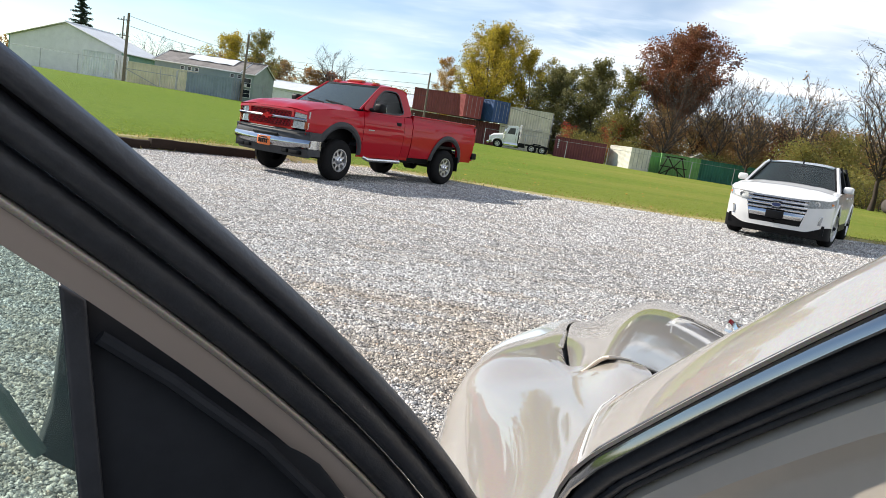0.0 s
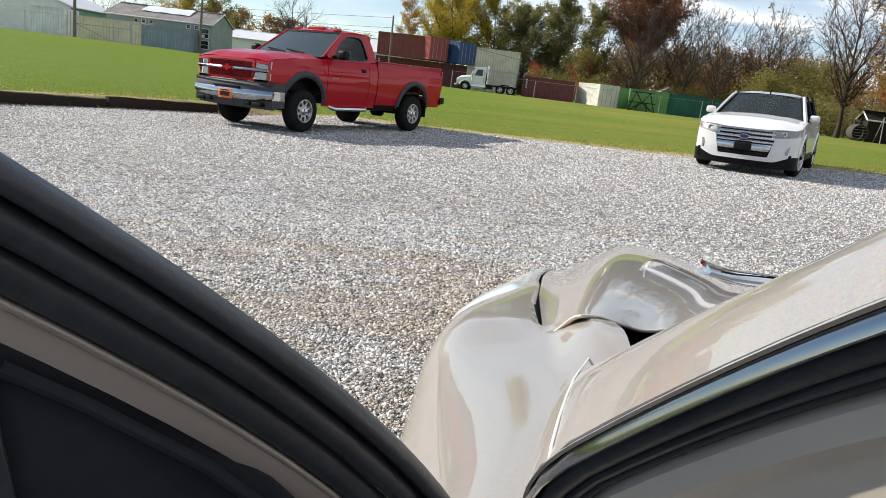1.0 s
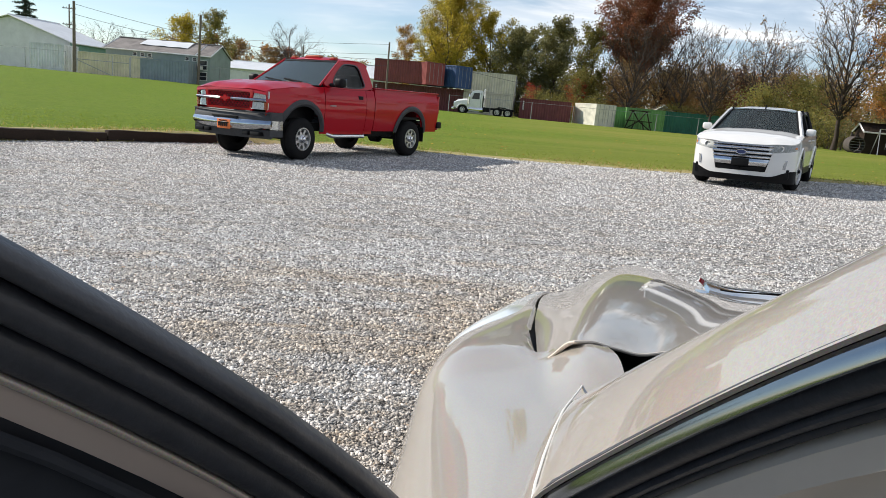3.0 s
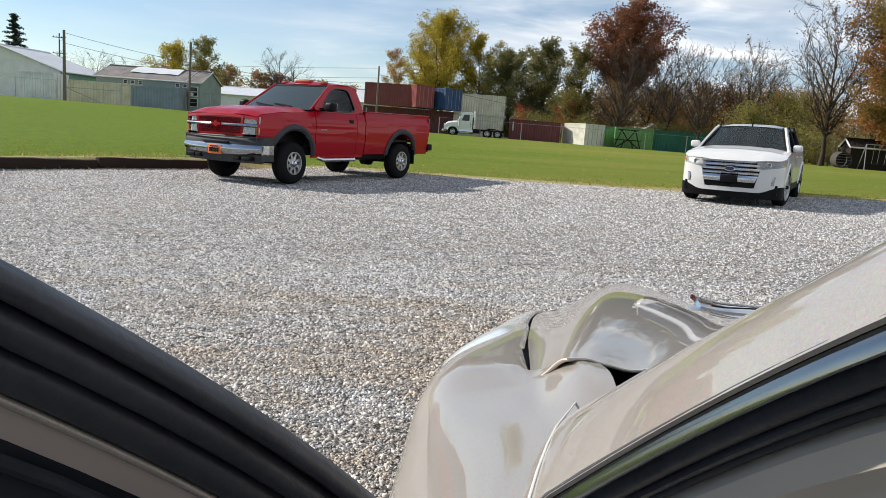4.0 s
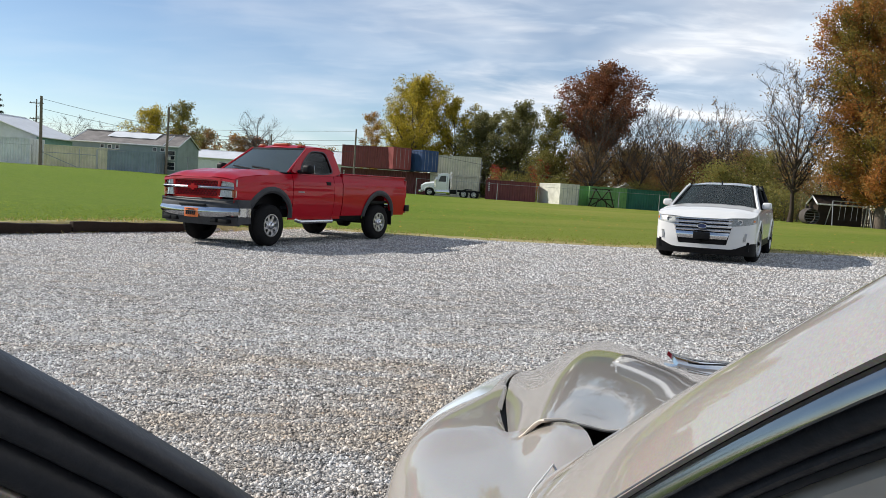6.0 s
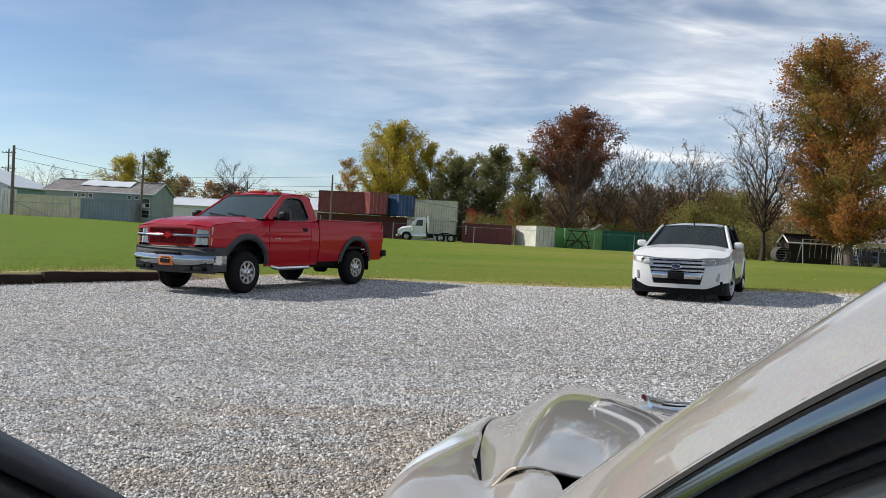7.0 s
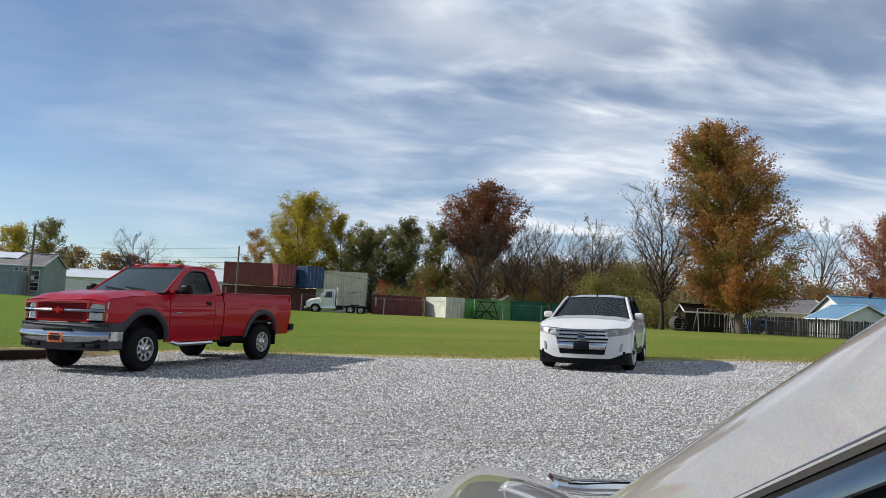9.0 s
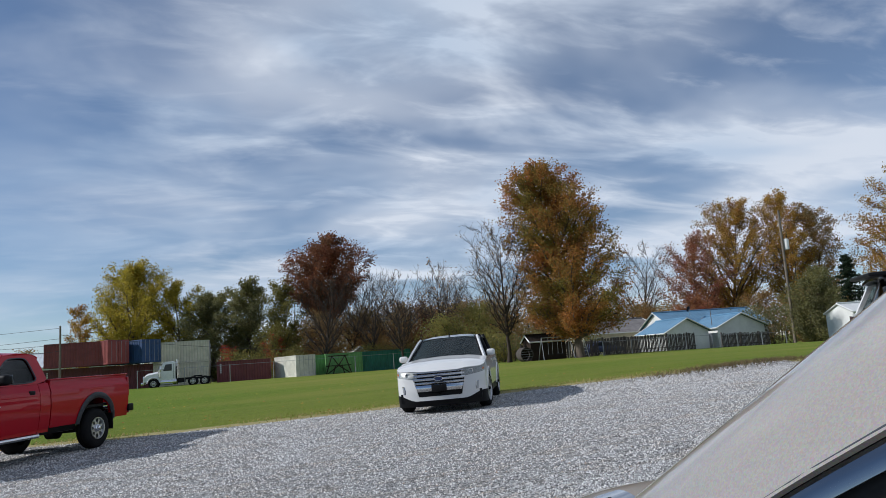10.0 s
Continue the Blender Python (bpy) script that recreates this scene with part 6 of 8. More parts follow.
def limb(rng, start, way, length, r, steps, droop=0.0, wild=0.18):
    pts, p, d = [start.copy()], start.copy(), way.normalized()
    for k in range(steps):
        d = (d + Vector((rng.gauss(0, wild), rng.gauss(0, wild), rng.gauss(0, wild) + droop))).normalized()
        p = p + d * (length / steps)
        pts.append(p.copy())
    return pts, [max(0.015, r * (1 - 0.8 * k / steps)) for k in range(steps + 1)]


def profile(shape, t):
    """Crown half-width, 0 to 1, from the crown's foot (t = 0) to its top."""
    if shape == "tall":
        return flow([(0, 0.60), (0.12, 0.86), (0.3, 0.98), (0.5, 1.0), (0.68, 0.96), (0.82, 0.84), (0.93, 0.60), (1.0, 0.20)], t)
    if shape == "dome":
        return flow([(0, 0.55), (0.2, 0.86), (0.45, 1.0), (0.65, 0.94), (0.82, 0.72), (0.93, 0.45), (1.0, 0.12)], t)
    if shape == "spread":
        return flow([(0, 0.5), (0.3, 0.92), (0.55, 1.0), (0.8, 0.78), (0.93, 0.48), (1.0, 0.15)], t)
    if shape == "vase":
        return flow([(0, 0.25), (0.3, 0.62), (0.6, 0.95), (0.78, 1.0), (0.92, 0.72), (1.0, 0.3)], t)
    return flow([(0, 0.5), (0.25, 0.9), (0.5, 1.0), (0.75, 0.8), (0.9, 0.52), (1.0, 0.15)], t)


def leaf_cloud(rng, spots, count, spread, size, squash=0.8):
    """Small bent leaves gathered in clumps round the given points."""
    V, Fc = [], []
    u, gauss = rng.uniform, rng.gauss
    for _ in range(count):
        c = rng.choice(spots)
        p = Vector((c[0] + (u(-1, 1) + u(-1, 1)) * 0.6 * spread, c[1] + (u(-1, 1) + u(-1, 1)) * 0.6 * spread, c[2] + (u(-1, 1) + u(-1, 1)) * 0.6 * spread * squash))
        s = size * u(0.5, 1.1)
        a = Vector((gauss(0, 1), gauss(0, 1), gauss(0, 0.8))).normalized() * s * 0.55
        b = a.cross(Vector((gauss(0, 1), gauss(0, 1), gauss(0, 1)))).normalized() * s * 0.40
        n = a.cross(b).normalized() * s * 0.16
        i = len(V)
        V += [p - a, p + b + n, p + a, p - b + n]
        Fc += [(i, i + 1, i + 2), (i, i + 2, i + 3)]
    return V, Fc


def bough(rng, a, c, arch_, jitter, steps):
    """A bent line from a to c that rises first along the stem, then turns out."""
    mid = a.lerp(c, 0.5) + Vector((0, 0, arch_ * (c - a).length))
    pts = []
    for k in range(steps + 1):
        t = k / steps
        p = a * (1 - t) ** 2 + mid * (2 * t * (1 - t)) + c * t * t
        if 0 < k:
            p = p + Vector((rng.gauss(0, jitter), rng.gauss(0, jitter), rng.gauss(0, jitter))) * t
        pts.append(p)
    return pts


def tree(seed, x, y, h, half, label, mat, count=0, size=0.2, foot=0.22, shape="round", bark_mat=None, limbs=16, r=None, spread=0.5, twigs=2, rise=0.45):
    """A tree: tapered trunk and boughs in one mesh, and a crown of small leaves along its twigs. The boughs end on the crown's outline."""
    rng = random.Random(seed)
    t = empty("tree", pose(x, y, ground_z(x, y) - 0.05), label, "tree", "trees")
    V, Fc, spots = [], [], []
    r = r or h * 0.014
    bare = count < 2000
    stem_top = 0.97 if shape in ("tall",) else 0.80
    trunk, _ = limb(rng, Vector((0, 0, 0)), Vector((rng.gauss(0, 0.03), rng.gauss(0, 0.03), 1)), h * stem_top, r, 10, 0.02, 0.05)
    rad = [max(0.025, r * (1.3 if k == 0 else 1) * (1 - 0.93 * (k / 10) ** 0.8)) for k in range(11)]
    add_tube(V, Fc, trunk, rad, 8)
    lumps = [rng.uniform(0.86, 1.06) for _ in range(12)]
    for k in range(limbs):
        tt = ((k + rng.random()) / limbs) ** 0.85
        a = k * 2.39996 + rng.gauss(0, 0.3) + seed
        lump = lumps[int((a / 6.2832 * 4) % 4) + 4 * min(2, int(tt * 3))]
        reach = (half if bare else half - 0.5 * spread) * profile(shape, tt) * lump * rng.choice((0.95, 0.9, 0.8, 0.6))
        zt = h * lerp(foot, 0.96, tt) * lerp(1.0, min(1.03, lump), 0.2 * tt)
        zs = max(h * foot * (0.9 if shape == "dome" else 0.65), zt - reach * (rise + rng.uniform(0.1, 0.6)) - 0.04 * h)
        q = min(9.999, zs / (h * stem_top) * 10)
        i = int(q)
        start = trunk[i].lerp(trunk[i + 1], q - i)
        tip = Vector((trunk[i].x + reach * math.cos(a), trunk[i].y + reach * math.sin(a), zt))
        pts = bough(rng, start, tip, -0.10 if shape == "vase" else 0.06, 0.035 * (tip - start).length, 7)
        r0 = min(rad[i] * 0.62, (0.012 if bare else 0.020) * (tip - start).length + 0.015)
        rr = [max(0.014, r0 * (1 - 0.86 * m / 7)) for m in range(8)]
        add_tube(V, Fc, pts, rr, 5)
        long_ = (tip - start).length
        for m in range(2, 8):
            for w in range(twigs + 1):
                along_ = (pts[m] - pts[m - 1]).normalized()
                d = along_ * 0.9 + Vector((rng.gauss(0, 0.55), rng.gauss(0, 0.55), rng.gauss(0.18, 0.4)))
                root = pts[m - 1].lerp(pts[m], rng.random())
                tp, tr = limb(rng, root, d, long_ * (rng.uniform(0.12, 0.30) if bare else rng.uniform(0.08, 0.2)), max(0.012, rr[m] * 0.5), 3, 0.03, 0.14)
                add_tube(V, Fc, tp, tr, 3)
                spots += tp[1:]
                for q2 in (range(3) if bare else range(2)):
                    o = tp[1 + q2 % 3]
                    d2 = (tp[-1] - tp[0]).normalized() + Vector((rng.gauss(0, 0.5), rng.gauss(0, 0.5), rng.gauss(0.15, 0.4)))
                    sp, sr = limb(rng, o, d2, long_ * (rng.uniform(0.07, 0.18) if bare else rng.uniform(0.05, 0.11)), 0.015, 1, 0.03, 0.15)
                    if bare:
                        add_tube(V, Fc, sp, [0.013, 0.006], 3)
                    spots += sp[1:]
        spots += pts[4:]
    raw("trunk", V, Fc, bark_mat or BARK, t, True)
    if count:
        LV, LF = leaf_cloud(rng, spots, count, spread, size)
        raw("crown", LV, LF, mat, t)
    return t


L_YELLOW = leaves("yellow_green_leaves", [(0.36, 0.27, 0.03), (0.56, 0.43, 0.05), (0.30, 0.28, 0.04), (0.66, 0.48, 0.06)], drift=[(0.34, 0.29, 0.04), (0.42, 0.35, 0.05), (0.52, 0.40, 0.05)])
L_RUST = leaves("rust_leaves", [(0.22, 0.085, 0.05), (0.31, 0.115, 0.055), (0.18, 0.085, 0.05), (0.27, 0.10, 0.05)], drift=[(0.30, 0.14, 0.055), (0.16, 0.075, 0.05), (0.22, 0.13, 0.06)])
L_ORANGE = leaves("orange_green_leaves", [(0.48, 0.19, 0.06), (0.30, 0.17, 0.05), (0.60, 0.27, 0.07), (0.36, 0.13, 0.05), (0.42, 0.24, 0.06)], drift=[(0.14, 0.17, 0.045), (0.24, 0.22, 0.05), (0.30, 0.25, 0.05), (0.11, 0.13, 0.04)])
L_GREEN = leaves("dull_green_leaves", [(0.135, 0.145, 0.070), (0.205, 0.205, 0.092), (0.170, 0.165, 0.088), (0.270, 0.245, 0.105)], drift=[(0.28, 0.25, 0.08), (0.17, 0.185, 0.08), (0.34, 0.28, 0.09)])
L_BROWN = leaves("brown_leaves", [(0.33, 0.17, 0.065), (0.45, 0.22, 0.065), (0.25, 0.155, 0.076), (0.36, 0.26, 0.10)], drift=[(0.26, 0.18, 0.09), (0.34, 0.28, 0.11), (0.22, 0.15, 0.08)])
L_OLIVE = leaves("olive_leaves", [(0.210, 0.210, 0.062), (0.305, 0.270, 0.075), (0.158, 0.170, 0.055), (0.350, 0.252, 0.072)])
L_PINK = leaves("dull_crimson_leaves", [(0.33, 0.10, 0.075), (0.42, 0.15, 0.085), (0.25, 0.085, 0.07), (0.36, 0.19, 0.085)], drift=[(0.40, 0.22, 0.07), (0.34, 0.15, 0.08)])
L_GOLD = leaves("gold_leaves", [(0.48, 0.29, 0.05), (0.36, 0.20, 0.045), (0.58, 0.39, 0.065), (0.30, 0.20, 0.05)], drift=[(0.46, 0.19, 0.05), (0.34, 0.15, 0.05), (0.26, 0.22, 0.05)])
L_RED = leaves("bright_red_leaves", [(0.522, 0.058, 0.043), (0.362, 0.043, 0.036), (0.580, 0.116, 0.043)])
L_PINE = leaves("dark_needles", [(0.016, 0.033, 0.018), (0.025, 0.046, 0.025), (0.035, 0.05, 0.028)])

# tall pear and the bare tree by the swings
tree(3, 31.6, 57.4, 19.2, 5.9, "tall pear tree with orange, bronze and green autumn leaves", L_ORANGE, 90000, 0.19, 0.13, "tall", limbs=95, r=0.34, spread=0.62, rise=0.35)
tree(5, 26.7, 62.0, 13.8, 4.0, "tall bare grey tree with a few brown leaves low down", L_BROWN, 1300, 0.18, 0.26, "vase", TWIG, limbs=26, r=0.22, rise=1.1, twigs=3)
# behind the containers
tree(28, -9.8, 110.0, 18.6, 7.2, "broad yellow-green autumn tree behind the containers", L_YELLOW, 40000, 0.28, 0.20, "dome", limbs=60, r=0.46, spread=0.75, rise=0.7)
tree(29, -3.6, 111.0, 15.4, 5.8, "low spreading yellow tree with dark limbs showing", L_YELLOW, 15000, 0.27, 0.25, "spread", limbs=26, r=0.32, spread=0.7, rise=0.5)
tree(9, -16.4, 112.0, 12.6, 3.6, "slender yellow-orange autumn tree", L_GOLD, 5200, 0.25, 0.2, "round", limbs=18, spread=0.6)
tree(11, 1.2, 106.0, 13.0, 6.2, "dull green tree at the edge of the wood", L_GREEN, 26000, 0.29, 0.08, "round", limbs=34, r=0.3, spread=0.8)
tree(12, 6.3, 104.0, 14.6, 5.4, "dull green ivy-grown tree at the edge of the wood", L_GREEN, 22000, 0.29, 0.06, "round", limbs=30, r=0.3, spread=0.8)
tree(13, 10.6, 102.0, 14.0, 4.0, "tall olive-green autumn tree", L_OLIVE, 13000, 0.25, 0.1, "round", limbs=24, r=0.28, spread=0.7)
tree(24, 15.6, 100.0, 20.2, 6.6, "tall rust-red oak above the containers", L_RUST, 40000, 0.28, 0.42, "dome", limbs=46, r=0.42, spread=0.75, rise=0.6)
tree(15, 14.6, 93.0, 13.2, 4.4, "bare grey-brown tree with fine twigs", L_BROWN, 0, 0.3, 0.25, "spread", TWIG, limbs=26, r=0.2, twigs=3, rise=0.9)
for k, (bx, by, bh) in enumerate([(20.5, 92, 13.6), (22.5, 84, 12.4), (24.0, 90, 12.6), (26.5, 80, 13.0), (29.0, 86, 11.6), (19.0, 97, 14.2), (31.0, 92, 12.0)]):
    tree(30 + k, bx, by, bh, 4.2, "bare brown tree in the belt behind the containers", L_BROWN, (0, 450, 0, 700, 0, 0, 300)[k], 0.2, 0.26, "vase", TWIG, limbs=20, r=0.17, rise=1.0, twigs=2)
for k, (bx, by, bh, mt) in enumerate([(21.0, 96, 9.0, L_BROWN), (24.5, 95, 9.5, L_BROWN), (28.0, 94, 9.0, L_RUST), (31.5, 88, 8.5, L_BROWN), (34.5, 84, 8.0, L_OLIVE), (29.5, 78, 7.0, L_OLIVE), (37.5, 90, 9.0, L_BROWN), (14.5, 98, 9.0, L_BROWN), (9.0, 98, 7.2, L_OLIVE), (24.5, 72, 5.4, L_OLIVE)]):
    tree(50 + k, bx, by, bh, 4.0, "shrubby tree with thin autumn leaves behind the containers", mt, 6500, 0.21, 0.1, "round", TWIG, limbs=18, r=0.1, spread=0.9)
tree(70, 8.6, 97.0, 6.0, 1.5, "small bright red sapling against dark trees", L_RED, 1900, 0.16, 0.15, "round", limbs=10, r=0.06, spread=0.5)
tree(71, 2.8, 99.0, 5.0, 1.3, "small bright red sapling against dark trees", L_RED, 1300, 0.15, 0.15, "round", limbs=9, r=0.05, spread=0.5)
# beyond the sheds
tree(80, -42.2, 92.0, 8.8, 3.4, "yellow-green autumn tree behind the shed", L_YELLOW, 9000, 0.22, 0.2, "spread", limbs=18, r=0.2, spread=0.7)
tree(81, -38.4, 94.0, 10.0, 2.7, "upright olive tree behind the shed", L_OLIVE, 8000, 0.21, 0.2, "round", limbs=18, r=0.18, spread=0.6)
tree(82, -45.0, 150.0, 14.2, 6.4, "bare rounded tree far beyond the warehouse", L_BROWN, 0, 0.5, 0.25, "spread", TWIG, limbs=22, r=0.3, twigs=3, rise=0.8)


def conifer(seed, x, y, h, half, label):
    rng = random.Random(seed)
    t = empty("tree", pose(x, y, ground_z(x, y) - 0.05), label, "tree", "trees")
    V, Fc, spots = [], [], []
    add_tube(V, Fc, [Vector((0, 0, 0)), Vector((0.05, 0, h * 0.5)), Vector((0, 0, h))], [h * 0.018, h * 0.011, 0.02], 7)
    for k in range(60):
        f = 0.06 + 0.92 * (k / 60)
        a = k * 2.4 + rng.gauss(0, 0.3)
        reach = half * (1 - f) ** 0.85 * rng.uniform(0.75, 1.1) + 0.1
        pts, rr = limb(rng, Vector((0, 0, h * f)), Vector((math.cos(a), math.sin(a), -0.08)), reach, 0.04, 4, 0.01, 0.06)
        add_tube(V, Fc, pts, rr, 4)
        for p, q in zip(pts, pts[1:]):
            spots += [p.lerp(q, 0.5), q]
    raw("trunk", V, Fc, BARK, t, True)
    LV, LF = leaf_cloud(rng, spots, 9000, 0.34, 0.24, 0.5)
    raw("crown", LV, LF, L_PINE, t)


conifer(90, -69.0, 100.0, 11.6, 3.5, "dark evergreen conifer beyond the white workshop")
conifer(91, 71.0, 64.0, 10.0, 3.0, "dark evergreen conifer among autumn trees")
for k, (bx, bh) in enumerate([(-104.0, 11.5), (-96.0, 12.5), (-88.0, 11.0), (-80.0, 11.8)]):
    tree(150 + k, bx, 165.0 + 2 * (k % 2), bh, 6.0, "bare grey tree in the far tree line", L_BROWN, 0, 0.3, 0.2, "spread", TWIG, limbs=20, r=0.2, twigs=2, rise=0.8)
# the gardens beyond the board fence
tree(100, 69.5, 89.5, 18.0, 6.4, "brown tree with crimson leaves beside the houses", L_PINK, 17000, 0.25, 0.18, "spread", limbs=30, r=0.28, spread=0.75, rise=0.6)
tree(101, 76.0, 90.0, 24.5, 7.8, "tall gold and orange autumn tree with visible limbs", L_GOLD, 30000, 0.26, 0.25, "spread", limbs=38, r=0.42, spread=0.7, rise=0.8)
tree(102, 84.5, 86.0, 24.5, 6.8, "tall gold and orange autumn tree with forked limbs", L_GOLD, 26000, 0.26, 0.25, "spread", limbs=34, r=0.40, spread=0.7, rise=0.8)
tree(103, 90.0, 86.0, 22.0, 6.0, "broad orange-brown autumn tree", L_BROWN, 18000, 0.26, 0.2, "spread", limbs=30, r=0.3, spread=0.75)
tree(104, 85.0, 68.0, 24.0, 7.6, "large yellow autumn tree by the white shed", L_GOLD, 34000, 0.25, 0.15, "spread", limbs=38, r=0.40, spread=0.8)
tree(105, 52.0, 92.0, 15.5, 5.2, "bare grey tree behind the houses", L_BROWN, 0, 0.35, 0.25, "spread", TWIG, limbs=24, r=0.24, rise=0.9, twigs=2)
tree(106, 59.0, 88.5, 17.0, 5.6, "bare grey tree behind the houses", L_BROWN, 300, 0.2, 0.25, "spread", TWIG, limbs=24, r=0.24, rise=0.9, twigs=2)
tree(107, 46.5, 88.0, 12.5, 4.5, "bare brown tree behind the tan house", L_BROWN, 1900, 0.20, 0.2, "round", TWIG, limbs=16, r=0.18, twigs=2)
tree(108, 41.0, 84.0, 10.5, 4.0, "thin brown tree behind the tan house", L_BROWN, 5200, 0.20, 0.15, "round", TWIG, limbs=18, r=0.15, spread=0.7)


def hedge(seed, x, y, w, d, h, mat, label):
    rng = random.Random(seed)
    spots = [Vector((rng.uniform(0, w), rng.uniform(0, d), h * rng.random() ** 0.8)) for _ in range(int(26 * w * h / 6) + 30)]
    ob = empty("bush", pose(x, y, ground_z(x, y)), label, "bush", "bushes")
    V, Fc = [], []
    for k in range(max(4, int(w * 1.5))):
        p = Vector((rng.uniform(0, w), rng.uniform(0, d), 0))
        pts, rr = limb(rng, p, Vector((rng.gauss(0, 0.3), rng.gauss(0, 0.3), 1)), h * 0.8, 0.06, 4)
        add_tube(V, Fc, pts, rr, 4)
    raw("stems", V, Fc, BARK, ob, True)
    LV, LF = leaf_cloud(rng, spots, int(900 * w * h / 10) + 600, 0.8, 0.22)
    raw("foliage", LV, LF, mat, ob)


hedge(1, 57.5, 64.5, 9.0, 3.0, 4.4, L_GREEN, "dark overgrown hedge behind the leaning pole")
hedge(2, 62.0, 58.0, 9.0, 3.0, 3.2, L_GREEN, "dark bushes behind the white shed")
hedge(3, 18.5, 90.5, 8.0, 2.0, 3.2, L_OLIVE, "olive bushes over the green containers")
hedge(4, 24.0, 66.0, 5.0, 2.5, 3.0, L_OLIVE, "olive bushes beside the bare tree")
hedge(5, 2.0, 92.5, 10.0, 2.0, 3.4, L_OLIVE, "thin bushes behind the maroon container")
hedge(6, 28.0, 70.0, 14.0, 3.0, 2.6, L_GREEN, "low dark bushes behind the swings")


def bare_belt():
    """More bare trees of the belt, set out from two that already stand there."""
    rng = random.Random(12)
    kinds = [ob for ob in scene.objects if ob.name.startswith("tree") and ob.parent is None and 19 < ob.location.x < 32 and ob.location.y > 79 and len(ob.children) == 1]
    for k in range(7):
        x, y = 15 + 50 * (k + rng.random()) / 7, rng.uniform(98, 114)
        copy_thing(kinds[k % len(kinds)], pose(x, y, ground_z(x, y) - 0.05, 0, 0, rng.uniform(0, 360)) @ Matrix.Scale(rng.uniform(0.85, 1.1), 4))


bare_belt()


def woods():
    """The distant belt of woodland that closes the view, too dense to count."""
    rng = random.Random(77)
    for name, mat, x0, x1, y, h, n, s in (("far_woods", L_BROWN, -150, 150, 150, 9.5, 15000, 0.8), ("far_woods", L_OLIVE, 4, 110, 124, 12.0, 15000, 0.55), ("far_woods", L_BROWN, 14, 100, 118, 14.5, 17000, 0.5), ("far_woods", L_BROWN, 12, 48, 105, 12.0, 17000, 0.42), ("far_woods", L_GREEN, -8, 60, 114, 6.0, 8000, 0.6)):
        spots = []
        for k in range(900):
            x = rng.uniform(x0, x1)
            top = h * (0.65 + 0.5 * noise.noise((x * 0.06, y, 0)) + 0.3 * noise.noise((x * 0.25, y, 4)))
            spots.append(Vector((x, y + rng.uniform(-4, 4), max(0.3, top * rng.random() ** 0.7))))
        V, Fc = leaf_cloud(rng, spots, n, 1.6, s * 0.9)
        ob = raw(name, V, Fc, mat)
        tagged(ob, "distant belt of thinning autumn woodland", "woods", kind="stuff")
    V, Fc = [], []
    for k in range(260):
        x, y = rng.uniform(8, 150), rng.uniform(112, 152)
        pts, rr = limb(rng, Vector((x, y, 0)), Vector((rng.gauss(0, 0.08), 0, 1)), rng.uniform(6, 12), 0.14, 5, 0, 0.08)
        add_tube(V, Fc, pts, rr, 4)
        for m in (2, 3, 4):
            tp, tr = limb(rng, pts[m], Vector((rng.gauss(0, 1), rng.gauss(0, 1), 0.8)), 2.4, 0.05, 3)
            add_tube(V, Fc, tp, tr, 3)
    tagged(raw("far_stems", V, Fc, TWIG), "distant bare tree stems in the woodland belt", "woods", kind="stuff")


woods()
tree(109, 61.5, 60.0, 8.2, 3.6, "dense dark green bushy tree beside the white shed", L_GREEN, 16000, 0.24, 0.05, "round", limbs=26, r=0.2, spread=0.8)
for k, (bx, by, bh, mt) in enumerate([(50.0, 86.0, 6.5, L_BROWN), (57.0, 84.0, 7.0, L_BROWN), (64.0, 81.5, 7.5, L_PINK), (70.0, 78.0, 7.5, L_BROWN), (76.0, 76.0, 8.5, L_OLIVE), (70.5, 70.0, 7.5, L_BROWN)]):
    tree(120 + k, bx, by, bh, 4.6, "low brushy autumn tree behind the houses", mt, 9000, 0.22, 0.06, "round", TWIG, limbs=18, r=0.12, spread=0.9)
for k, (bx, bh, mt) in enumerate([(-74.0, 10.5, L_BROWN), (-67.0, 11.5, L_RUST), (-61.0, 11.0, L_BROWN), (-54.5, 10.4, L_BROWN), (-49.0, 9.6, L_RUST), (-41.0, 8.4, L_OLIVE), (-33.0, 8.0, L_BROWN)]):
    tree(140 + k, bx, 160.0 + 2 * (k % 2), bh, 5.0, "orange-brown autumn tree in the far tree line", mt, 5200, 0.40, 0.06, "round", TWIG, limbs=16, r=0.15, spread=1.1)


# ---- the car whose open door the view looks past ----
def poly(c, foot=-9):
    """A space curve from three coefficients (start, slope, bend); straight past its end, turning down below its foot."""
    a, b, k = (Vector(v) for v in c)

    def at(s):
        if s > 1:
            return a + b + k + (b + 2 * k) * (s - 1)
        if s < foot:
            return a + b * s + k * s * s + Vector((0.5, 0.0, 0.05)) * (foot - s) ** 2
        return a + b * s + k * s * s
    return at


PILLAR_TOP = poly(((0.068, 0.654, 0.859), (0.032, -0.521, 0.289), (0.072, 0.103, -0.013)))
PILLAR_LOW = poly(((-0.011, 0.383, 0.881), (0.206, -0.139, 0.279), (-0.083, -0.074, -0.060)), 0.2)
DOOR_EDGE = poly(((-0.032, 0.420, 0.853), (-0.144, -0.148, 0.247), (-0.087, -0.101, 0.026)))
CAR_MID = 0.83
HERE = Vector((0.0, 0.0, 1.1))


